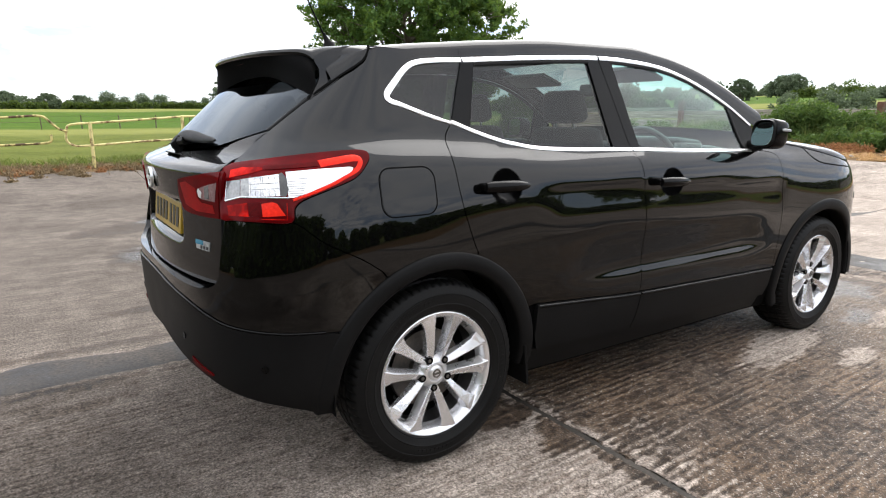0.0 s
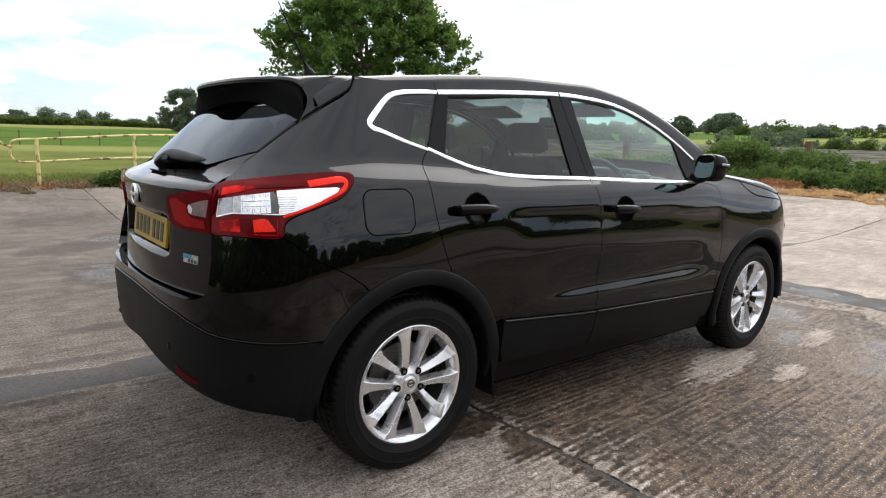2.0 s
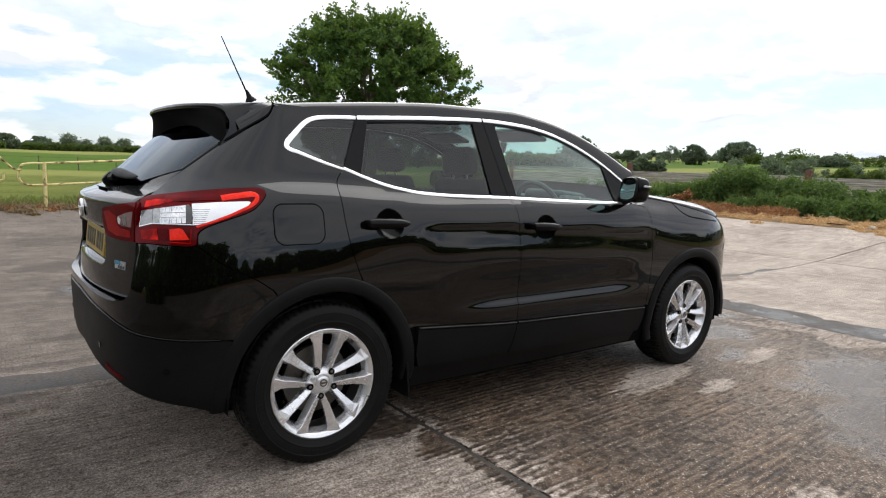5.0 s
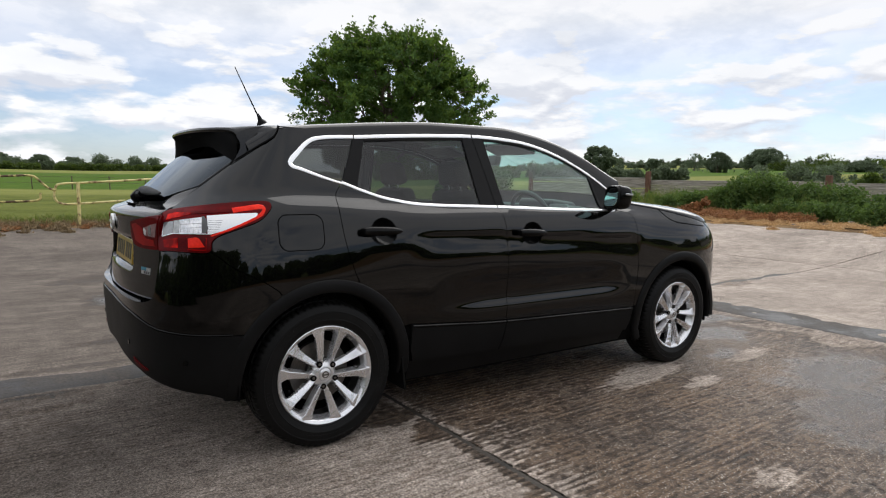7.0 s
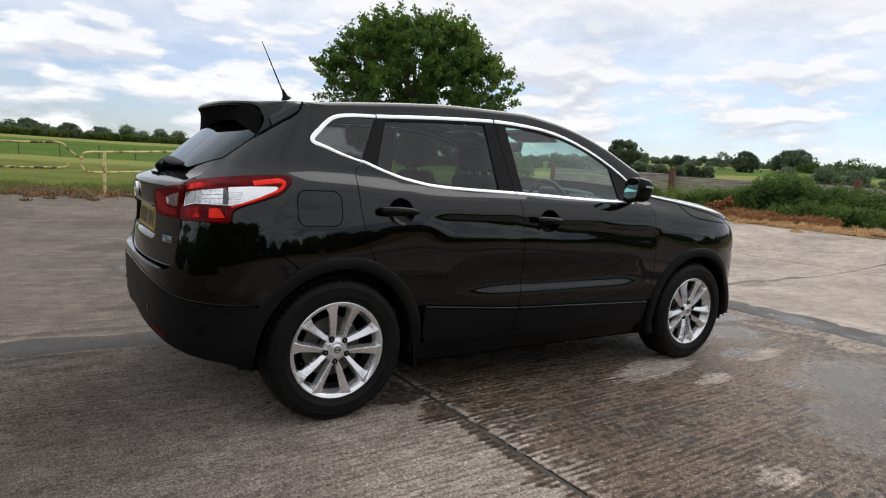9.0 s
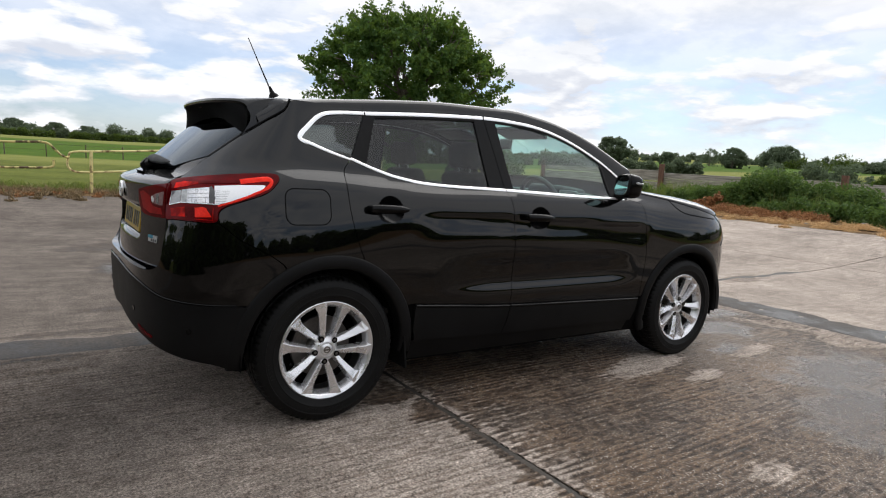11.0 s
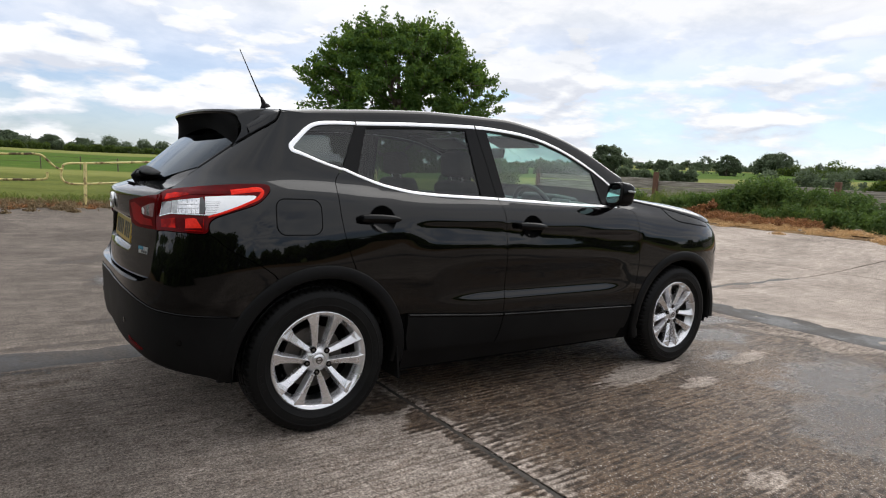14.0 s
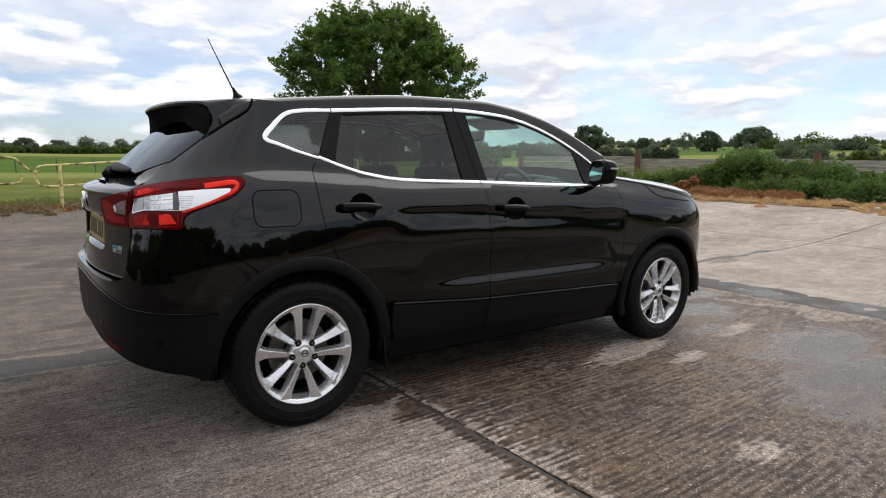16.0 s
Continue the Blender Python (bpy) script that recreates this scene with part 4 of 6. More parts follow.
ribbon("cladding_edge", between(SILL, .465, 1.072) - (0, .010), .013, gloss_black, rear_door, "raised upper edge of the cladding", off=.011, high=.005)
ribbon("cladding_edge", between(SILL, 1.085, 2.155) - (0, .010), .013, gloss_black, front_door, "raised upper edge of the cladding", off=.011, high=.005)
sill_under = outline(line((.455, .335), (1.0, .318), (1.6, .308), (2.12, .300)), line((2.12, .300), (2.10, .225), (.46, .225), (.455, .335)))
panel("sill", sill_under, plastic, car, "black sill under the doors", off=-.006)


# fuel flap
def rounded(x0, x1, z0, z1, r, n=6):
    res = []
    for cx, cz, a in ((x1 - r, z0 + r, -90), (x1 - r, z1 - r, 0), (x0 + r, z1 - r, 90), (x0 + r, z0 + r, 180)):
        res += [(cx + r * math.cos(radians(a + 90 * k / n)), cz + r * math.sin(radians(a + 90 * k / n))) for k in range(n + 1)]
    return np.array(res + res[:1])


flap = rounded(-.222, -.012, .932, 1.088, .042)
ribbon("flap_gap", flap, .0042, dark, quarter, "dark gap round the flap", off=.0006, high=.0002, lanes=2)
panel("fuel_flap", outline(flap), paint, quarter, off=.0015, gap=.004, hem=.002)

# window trim
ribbon("belt_trim", between(BELT, .137, 1.053) + (0, .005), .014, chrome, rear_door, "satin chrome strip", off=.002, high=.0022)
ribbon("belt_trim", between(BELT, 1.058, 2.0) + (0, .005), .014, chrome, front_door, "satin chrome strip", off=.002, high=.0022)
c_width = np.interp(np.arange(len(CHROME_C)), [0, len(CHROME_C) * .3, len(CHROME_C) * .52, len(CHROME_C) * .66, len(CHROME_C) - 1], [.016, .019, .023, .018, .011])
ribbon("quarter_window_trim", CHROME_C, c_width, chrome, quarter, "satin chrome strip", off=.002, high=.0022)
ribbon("roof_trim", between(TOP, .246, .983), .018, chrome, rear_door, "satin chrome strip", off=.002, high=.0022)
ribbon("roof_trim", between(TOP, .992, 2.02), np.linspace(.018, .014, len(between(TOP, .992, 2.02))), chrome, front_door, "satin chrome strip", off=.002, high=.0022)
rear_pane = outline(line((.300, 1.452), (.215, 1.205)), between(BELT, .215, .945), line((.945, 1.109), (.92, 1.490)), between(TOP, .92, .300))
panel("window_glass", rear_pane, tinted, rear_door, "dark tinted window glass", off=-.006, gap=0, hem=.004)
panel("window_glass", outline(CHROME_C, line((.135, 1.228), (.24, 1.456))), tinted, quarter, "dark tinted window glass", off=-.004, gap=0, hem=.004)
front_pane = outline(line((1.062, 1.490), (1.112, 1.106)), between(BELT, 1.112, 1.90), line((1.90, 1.079), (1.865, 1.303)), between(TOP, 1.865, 1.062))
panel("window_glass", front_pane, clear, front_door, "clear window glass", off=-.006, gap=0, hem=.004)
panel("pillar_cover", outline(line((.24, 1.456), (.135, 1.228)), between(BELT, .135, .215), line((.215, 1.20), (.305, 1.46), (.24, 1.456))), gloss_black, rear_door, "gloss black pillar cover", gap=.002, hem=.02)
panel("pillar_cover", outline(line((.915, 1.497), (.945, 1.109)), line((.945, 1.109), (1.055, 1.106)), line((1.055, 1.106), (1.025, 1.30), (.988, 1.500)), line((.988, 1.500), (.915, 1.497))), gloss_black, rear_door,
      "gloss black pillar cover", gap=.002, hem=.02)
panel("pillar_cover", outline(line((.988, 1.500), (1.025, 1.30), (1.055, 1.106)), line((1.055, 1.106), (1.118, 1.104)), line((1.118, 1.104), (1.068, 1.497)), line((1.068, 1.497), (.988, 1.500))), gloss_black, front_door,
      "gloss black pillar cover", gap=.002, hem=.02)
panel("mirror_sail", outline(line((1.865, 1.305), (1.90, 1.079)), line((1.90, 1.079), (2.03, 1.080)), line((2.03, 1.080), (2.03, 1.200)), between(TOP, 2.03, 1.865)), plastic, front_door, "black corner cover", gap=.001, hem=.02)
ribbon("door_seal", np.vstack([between(TOP, 1.06, 1.866) - (0, .014), line((1.866, 1.29), (1.900, 1.085))]), .018, plastic, front_door, "black rubber seal", off=-.002, high=.003)
ribbon("door_seal", between(TOP, .30, .925) - (0, .014), .018, plastic, rear_door, "black rubber seal", off=-.002, high=.003)

# roof, windscreen and bonnet: from an edge line to the middle of the car
EDGE_Z = pchip([-.14, 0, .24, .615, .99, 1.235, 1.40, 1.55, 1.71, 1.885, 2.03, 2.12], [1.480, 1.480, 1.497, 1.515, 1.524, 1.513, 1.493, 1.458, 1.400, 1.313, 1.218, 1.16])
ROOF_Z = pchip([-.16, 0, .2, .38, .8, 1.2, 1.45, 1.65, 1.85, 2.1, 2.35, 2.6], [1.510, 1.530, 1.550, 1.567, 1.593, 1.596, 1.568, 1.521, 1.446, 1.314, 1.20, 1.08])


RAIL = .35


def roof_skin(x, k):
    """k: 0 at the edge over the door, 1 in the middle of the roof."""
    x, k = np.broadcast_arrays(np.asarray(x, float), np.asarray(k, float))
    e = EDGE_Z(x)
    w = half_width(x, e)
    share = .07
    top = np.maximum(ROOF_Z(x), e + .012)
    q, r = np.clip(k / RAIL, 0, 1), np.clip((k - RAIL) / (1 - RAIL), 0, 1)
    rise = np.sin(q * np.pi / 2)
    lean_in = .35 * rise + .65 * (1 - np.maximum(1 - rise ** 2.6, 0) ** (1 / 2.6))
    lead = .30 * smooth(1.25, 2.1, x) * np.sin(r * np.pi / 2)
    return np.stack([x + lead, -w * (1 - share * lean_in) * (1 - r), e + (top - .026 - e) * rise + .006 * np.sin(r * np.pi / 2)], -1)


def loft(name, f, us, vs, mat, parent, label="", mirror=True):
    U, V = np.meshgrid(us, vs, indexing="ij")
    p = f(U, V)
    n, m = U.shape
    verts = p.reshape(-1, 3)
    faces = [(i * m + j, (i + 1) * m + j, (i + 1) * m + j + 1, i * m + j + 1) for i in range(n - 1) for j in range(m - 1)]
    if mirror:
        faces = faces + [tuple(len(verts) + q for q in t[::-1]) for t in faces]
        verts = np.vstack([verts, verts * np.array([1, -1, 1.0])])
    bm = bmesh.new()
    me = mesh_of(name, verts, faces, mat)
    bm.from_mesh(me)
    bmesh.ops.remove_doubles(bm, verts=bm.verts, dist=.0004)
    bmesh.ops.recalc_face_normals(bm, faces=bm.faces)
    bm.to_mesh(me)
    bm.free()
    me.polygons.foreach_set("use_smooth", [True] * len(me.polygons))
    return piece(name, me, parent, label)


ks = np.linspace(0, 1, 25)
roof = loft("roof", roof_skin, np.linspace(-.13, 1.30, 60), np.linspace(RAIL, 1, 16), paint, car)
for s in (1, -1):
    side_of = lambda x, k: roof_skin(x, k) * np.array([1, s, 1.0])
    loft("roof_side", side_of, np.linspace(-.13, 1.30, 60), np.linspace(0, RAIL, 12), paint, roof, mirror=False)
    loft("windscreen_pillar", side_of, np.linspace(1.30, 2.12, 40), np.linspace(0, RAIL, 12), paint, car, mirror=False)
    part("roof_moulding", tube([tuple(roof_skin(x, RAIL) * np.array([1, s, 1.0]) + np.array([0, 0, -.010])) for x in np.linspace(-.12, 2.1, 50)], .007, 8), plastic, roof, "black roof moulding", True)
loft("windscreen", roof_skin, np.linspace(1.30, 2.12, 40), np.linspace(RAIL, 1, 20), clear, car, "clear laminated windscreen")
# strip of body side between the window trim and the roof
panel("cantrail", outline(between(TOP, .24, 2.03), line((2.03, 1.20), (2.03, 1.222)), np.array([(x, EDGE_Z(x) + .003) for x in np.linspace(2.03, .24, 50)]), line((.24, 1.500), (.24, 1.456))), paint, roof, gap=0, hem=.004, step=.02)


def bonnet_skin(x, k):
    x, k = np.broadcast_arrays(np.asarray(x, float), np.asarray(k, float))
    z = BONNET_Z(x)
    w = half_width(x, z)
    t = k * np.pi / 2
    return np.stack([x, -w * np.cos(t), z + BONNET_CROWN(x) * np.sin(t) ** .8], -1)


BONNET_Z = pchip([2.03, 2.20, 2.465, 2.69, 2.87, 2.985, 3.12, 3.28, 3.36, 3.42], [1.135, 1.118, 1.084, 1.044, 1.008, .984, .968, .934, .905, .88])
BONNET_CROWN = pchip([2.03, 2.3, 2.47, 2.75, 2.99, 3.2, 3.34, 3.42], [.060, .054, .064, .098, .122, .080, .026, 0])
bonnet = loft("bonnet", bonnet_skin, np.linspace(2.06, 3.42, 60), ks, paint, car)
ribbon("bonnet_gap", spline([(2.47, 1.082), (2.53, 1.032), (2.61, .998), (2.78, .976), (2.95, .960)]), .006, dark, bonnet, "dark gap round the bonnet", off=.0012, high=.0006, lanes=2)
ribbon("bonnet_gap", BONNET[4:], .006, dark, bonnet, "dark gap round the bonnet", off=.0006, high=.0006, lanes=2)


# dark inner shell, so that the gaps between the panels are dark
def core(u0, u1, z0, z1, deep=.014):
    us, zs = np.arange(u0, u1 + .001, .03), np.linspace(z0, z1, 40)
    U, Z = np.meshgrid(us, zs, indexing="ij")
    p = wrap(U, Z) - facing(wrap, U, Z) * deep * np.sign(facing(wrap, np.array([1.0]), np.array([.8]))[0, 1]) * -1
    keep = (np.hypot(p[..., 0], p[..., 2] - HUB) > ARCH_OUT - .025) & (np.hypot(p[..., 0] - 2.646, p[..., 2] - HUB) > ARCH_OUT - .025)
    keep &= ((U > -.79) | (Z < .70)) & ((U < 2.1) | (Z < np.interp(U, BONNET[:, 0], BONNET[:, 1]) - .06))
    keep &= (U > -.42) | (Z > .31 + .12 * np.clip((-.45 - U) / .9, 0, 1))
    for c in CUPS:
        keep &= np.hypot(U - c.mean(0)[0], Z - c.mean(0)[1]) > .095
    n, m = U.shape
    faces = [(i * m + j, (i + 1) * m + j, (i + 1) * m + j + 1, i * m + j + 1) for i in range(n - 1) for j in range(m - 1)
             if keep[i, j] and keep[i + 1, j] and keep[i, j + 1] and keep[i + 1, j + 1]]
    verts = p.reshape(-1, 3)
    return np.vstack([verts, verts * np.array([1, -1, 1.0])]), faces + [tuple(len(verts) + q for q in t[::-1]) for t in faces]


piece("body_shell", mesh_of("body_shell", *core(-1.60, 3.34, .21, 1.075), dark), car, "black inner body shell")
part("underbody", joined(box((3.6, 1.4, .05), (1.42, 0, .255), .01), box((1.7, 1.62, .10), (1.32, 0, .30), .02), box((.56, 1.3, .14), (-.30, 0, .42), .03)), dark, car, "black underbody")


def arch_liner(cx):
    a = np.radians(np.linspace(-8, 188, 40))
    rows = [[(cx + r * math.cos(t), y, HUB + r * math.sin(t)) for t in a] for r, y in ((ARCH_IN + .012, -.885), (ARCH_IN + .012, -.62), (.05, -.60))]
    verts, m = np.array(sum(rows, [])), len(a)
    faces = [(k * m + i, k * m + i + 1, (k + 1) * m + i + 1, (k + 1) * m + i) for k in range(2) for i in range(m - 1)]
    for s in (1, -1):
        piece("arch_liner", mesh_of("arch_liner", verts * np.array([1, s, 1]), faces, dark), car, "black wheel arch liner")


arch_liner(0)
arch_liner(2.646)

# tail: bumper, tailgate, rear window
def to_tail(ln):
    return np.array([(wrap(u, z)[1], z) for u, z in ln])


TG_LOW = spline([(-.755, .94), (-.775, .85), (-.785, .78), (-.797, .745), (-.83, .722), (-.895, .708), (-1.05, .704), (-1.3, .706), (-1.50, .708)])
yz_low = to_tail(TG_LOW)
yz_low = yz_low[yz_low[:, 0] < -.004]
mirror2 = lambda p: (p * np.array([-1, 1]))[::-1]
glass_low = to_tail(spline([(-.545, 1.205), (-.70, 1.172), (-.865, 1.143), (-1.05, 1.128), (-1.25, 1.122)]))
side_yz = to_tail(between(SEAM, -.545, -.71))
half_gate = np.vstack([side_yz, to_tail(LAMP_SEAM)[1:], yz_low])
gate_line = outline(glass_low[::-1], half_gate, [(0, .709)], mirror2(half_gate), mirror2(glass_low[::-1]))


GATE_X = pchip([.68, .74, .80, .86, .92, .98, 1.04, 1.066, 1.080, 1.092, 1.108, 1.13, 1.20], [-.750, -.748, -.744, -.739, -.738, -.742, -.748, -.750, -.746, -.722, -.676, -.627, -.562])


def gate_skin(y, z):
    """The tailgate's face: a shelf under the window, a bowed panel below it, and a shallow niche for the number plate."""
    p = tail(y, z)
    bowed = GATE_X(z) + .23 * y * y
    k = smooth(.84, .62, np.abs(y)) * smooth(1.19, 1.14, z)
    p[..., 0] = p[..., 0] * (1 - k) + bowed * k
    p[..., 0] += .052 * smooth(.33, .285, np.abs(y)) * smooth(.812, .832, z) * smooth(.968, .944, z)
    return p


tailgate, = panel("tailgate", gate_line, paint, car, f=gate_skin, out=-1, both=False, step=.014)
win_half = np.vstack([to_tail(between(SEAM, -.235, -.545)) + (.010, 0), glass_low + (.002, .006)])
win_line = outline(win_half, mirror2(win_half))
panel("rear_window", win_line, rear_tint, tailgate, "dark tinted rear window", f=tail, out=-1, both=False, off=-.002, hem=.004)
frame_half = to_tail(between(SEAM, -.20, -.545))
ribbon("window_frame", frame_half + (.008, 0), .016, gloss_black, (tailgate, tailgate), "gloss black edge of the rear window", f=tail, out=-1, off=.001, high=.002)

bumper_line = outline(np.vstack([between(TRIM, -.425, -1.56)]), line((-1.56, .660), (-1.56, .700)), TG_LOW[::-1][1:] - (0, .004), BUMPER_SEAM, arch(0, ARCH_OUT - .008, 119, 147, 10))
bumper = panel("rear_bumper", bumper_line, paint, car, step=.025, hem=.15)
lower_line = outline(np.vstack([between(TRIM, -.425, -1.52)]), line((-1.52, .655), (-1.48, .42)), spline([(-1.48, .43), (-1.2, .405), (-.95, .388), (-.80, .370), (-.6, .340), (-.50, .318), (-.45, .300)]),
                     arch(0, ARCH_OUT - .006, 187, 148, 16))
panel("lower_bumper", lower_line, plastic, bumper, "matt black plastic lower bumper", off=.006, gap=.001, hem=.03)
valance = outline(spline([(-1.50, .435), (-1.2, .41), (-.95, .393), (-.80, .375), (-.6, .345), (-.45, .314)]), line((-.45, .314), (-.5, .302), (-1.4, .39), (-1.50, .435)))
panel("bumper_valance", valance, plastic, bumper, "matt black lower lip", off=-.012)
ribbon("bumper_trim", between(TRIM, -.43, -1.5) + (0, .003), .007, gloss_black, bumper, "raised edge of the bumper", off=.003, high=.003)
panel("reflector", outline(spline([(-.985, .440), (-.92, .424), (-.852, .412), (-.848, .402), (-.91, .404), (-.975, .418), (-.985, .440)])), lamp_deep, bumper, "red reflector in the bumper", off=.011, gap=0, hem=.006)
for u, z in ((-.62, .47), (-1.05, .50)):
    panel("parking_sensor", outline(rounded(u - .012, u + .012, z - .012, z + .012, .011)), gloss_black, bumper, "small round sensor", off=.009, gap=0, hem=.004)
part("exhaust_pipe", tube([(-.45, -.47, .34), (-.58, -.47, .345), (-.655, -.47, .338)], .024, 16), alloy_dark, car, "dull steel exhaust tip")

# tail lights
LAMP = spline([(-.742, 1.084), (-.715, 1.093), (-.69, 1.099), (-.50, 1.123), (-.37, 1.136), (-.285, 1.141), (-.25, 1.139), (-.238, 1.128), (-.25, 1.106), (-.30, 1.064), (-.38, 1.034), (-.465, 1.003), (-.497, .978),
               (-.512, .936), (-.60, .934), (-.70, .935), (-.758, .937), (-.752, 1.01), (-.742, 1.084)], 5)
lamps = panel("tail_light", outline(LAMP), red_lens, car, "red and clear wrap-around tail light", off=.010, gap=0, hem=.02, step=.02)


def lens(name, pts, mat, label, off=.0118):
    panel(name, outline(line(*pts, pts[0])), mat, lamps, label, off=off, gap=0, hem=.001, step=.02)


lens("clear_lens", ((-.508, 1.079), (-.412, 1.087), (-.312, 1.092), (-.302, 1.089), (-.312, 1.078), (-.38, 1.048), (-.452, 1.020), (-.495, 1.007), (-.510, 1.007)), lamp_white, "bright clear lens")
lens("reflector_box", ((-.630, 1.060), (-.530, 1.073), (-.534, 1.012), (-.635, 1.008)), lamp_chrome, "chrome reflector box")
lens("reflector_box", ((-.660, 1.056), (-.630, 1.060), (-.635, 1.008), (-.667, 1.006)), lamp_grey, "grey reflector box")
lens("reflector_box", ((-.716, 1.049), (-.662, 1.055), (-.669, 1.006), (-.728, .991)), lamp_smoke, "smoked reflector box")
lens("lens_divider", ((-.529, 1.073), (-.520, 1.077), (-.508, 1.062), (-.506, 1.030), (-.516, 1.012), (-.533, 1.012)), lamp_dark, "dark divider in the lamp", .0124)
lens("tail_lens", ((-.707, 1.058), (-.702, 1.079), (-.655, 1.087), (-.585, 1.089), (-.580, 1.083), (-.625, 1.072)), bright_red, "bright red lens over the reflector")
lens("tail_lens", ((-.578, 1.093), (-.407, 1.107), (-.407, 1.094), (-.576, 1.083)), lamp_deep, "deep red strip over the clear lens")
lens("brake_lens", ((-.724, .976), (-.645, .989), (-.643, .949), (-.720, .947)), bright_red, "bright red brake lens")
lens("bulb_eye", ((-.642, .989), (-.599, .993), (-.600, .950), (-.640, .949)), lamp_deep, "dark red field between the brake lenses")
lens("brake_lens", ((-.596, .988), (-.560, .994), (-.547, .990), (-.525, .955), (-.596, .950)), lamp_amber_red, "bright red brake lens")
bar = spline([(-.402, 1.101), (-.347, 1.110), (-.292, 1.117), (-.274, 1.110), (-.290, 1.086), (-.342, 1.060), (-.42, 1.027), (-.498, 1.000)], 6)
ribbon("light_bar", bar, np.interp(np.linspace(0, 1, len(bar)), [0, .3, .5, 1], [.020, .019, .014, .007]), lamp_amber_red, lamps, "bright red light bar", off=.0108, high=.0015)
for k in range(8):
    ribbon("lens_rib", line((-.506, 1.012 + .0068 * k), (-.468 + .003 * k, 1.014 + .0068 * k)), .0013, lamp_smoke, lamps, "fine rib of the clear lens", off=.0122, high=.0005, lanes=2)
for u in (-.624, -.608, -.590, -.583, -.563, -.545):
    ribbon("lens_rib", line((u - .004, 1.012), (u, 1.064)), .0022, lamp_smoke, lamps, "rib of the reflector", off=.0122, high=.0008, lanes=2)
for z in (1.030, 1.046):
    ribbon("lens_rib", line((-.630, z - .002), (-.535, z + .004)), .0016, lamp_grey, lamps, "rib of the reflector", off=.0122, high=.0008, lanes=2)
ribbon("lens_frame", line((-.732, .990), (-.668, 1.005), (-.590, 1.007), (-.507, 1.007)), .005, lamp_chrome, lamps, "bright lower edge of the reflector", off=.0121, high=.001, lanes=2)
ribbon("lens_frame", line((-.732, .990), (-.718, 1.050)), .004, lamp_chrome, lamps, "bright edge of the reflector", off=.0121, high=.001, lanes=2)
ribbon("lens_edge", line((-.600, .943), (-.522, .943), (-.517, .992)), .0025, bright_red, lamps, "thin red edge of the lens", off=.0115, high=.0008, lanes=2)
ribbon("lamp_gap", LAMP, .006, dark, car, "dark gap round the lamp", off=.001, high=.0005, lanes=2)

# the lamp's inner half, on the tailgate
on_gate = dict(f=gate_skin, out=-1, gap=0)
INNER = outline(spline([(-.642, 1.079), (-.58, 1.074), (-.50, 1.063), (-.42, 1.052), (-.358, 1.041)]), spline([(-.358, 1.041), (-.346, .992), (-.360, .944)]),
                spline([(-.360, .944), (-.395, .933), (-.455, .928), (-.53, .928), (-.610, .931)]), line((-.610, .931), (-.642, 1.079)))
inner_lamps = panel("tail_light", INNER, red_lens, tailgate, "deep red inner tail light on the tailgate", off=.007, hem=.02, step=.02, **on_gate)


def inner_lens(name, pts, mat, label, off=.0084):
    panel(name, outline(line(*pts, pts[0])), mat, inner_lamps, label, off=off, hem=.001, step=.02, **on_gate)


inner_lens("inner_lens", ((-.512, 1.022), (-.575, 1.038), (-.628, 1.048), (-.602, .985), (-.52, .987), (-.500, .998)), lamp_rose, "clear inner lens")
inner_lens("inner_reflector", ((-.502, 1.012), (-.512, 1.022), (-.530, 1.010), (-.518, .990), (-.504, .994)), lamp_white, "small bright reflector", .0094)
inner_lens("inner_reflector", ((-.552, 1.028), (-.580, 1.036), (-.570, .992), (-.545, .991)), lamp_smoke, "smoked inner reflector", .0094)
inner_lens("tail_lens", ((-.372, 1.030), (-.42, 1.038), (-.490, 1.020), (-.488, .990), (-.515, .975), (-.585, .972), (-.590, .945), (-.47, .942), (-.395, .958)), lamp_glow, "red glowing field of the inner lamp", .0078)
panel("lamp_joint", outline(line((-.6555, 1.082), (-.6415, 1.082), (-.6095, .930), (-.6235, .930), (-.6555, 1.082))), lamp_deep, tailgate, "dark joint across the lamp", off=.005, hem=.012, step=.02, **on_gate)

# number plate, badges, wiper
gate_at = lambda y, z: gate_skin(np.array(y), np.array(z))
plate_box = box((.012, .50, .115), (0, 0, 0), .003)
px = float(gate_at(0.0, .885)[0]) - .012
plate = part("number_plate", plate_box, plate_yellow, car, "yellow rear number plate", m=pose(px, 0, .885, 0, 6, 0))
for k, y in enumerate((.19, .13, .07, .01, -.075, -.135, -.195)):
    part("plate_mark", box((.002, .038, .075), (-.0068, y, 0), .0008), print_black, plate, "dark printed bar")
part("tailgate_trim", box((.022, .44, .020), (px - .002, 0, .958), .007, segments=3), gloss_black, tailgate, "gloss black bar over the plate", True)
badge = part("badge", turned([(0, .009), (.026, .009), (.029, .008), (.036, .008), (.038, .004), (.038, 0)], 36, turn=(0, -90, 0)), gloss_black, tailgate, "round emblem, plain", True,
             m=pose(gate_at(0.0, 1.025)[0] - .002, 0, 1.02))
part("badge_ring", turned([(.029, .009), (.032, .011), (.037, .011), (.040, .008), (.040, .0)], 36, turn=(0, -90, 0)), chrome, badge, "chrome ring", True)
part("badge_bar", box((.004, .085, .012), (-.011, 0, 0), .0015), chrome, badge, "chrome bar")
panel("trim_badge", outline(rounded(-.535, -.445, .812, .842, .004)), lamp_grey, tailgate, "small silver badge", f=gate_skin, out=-1, off=.003, both=False, gap=0, hem=.003)
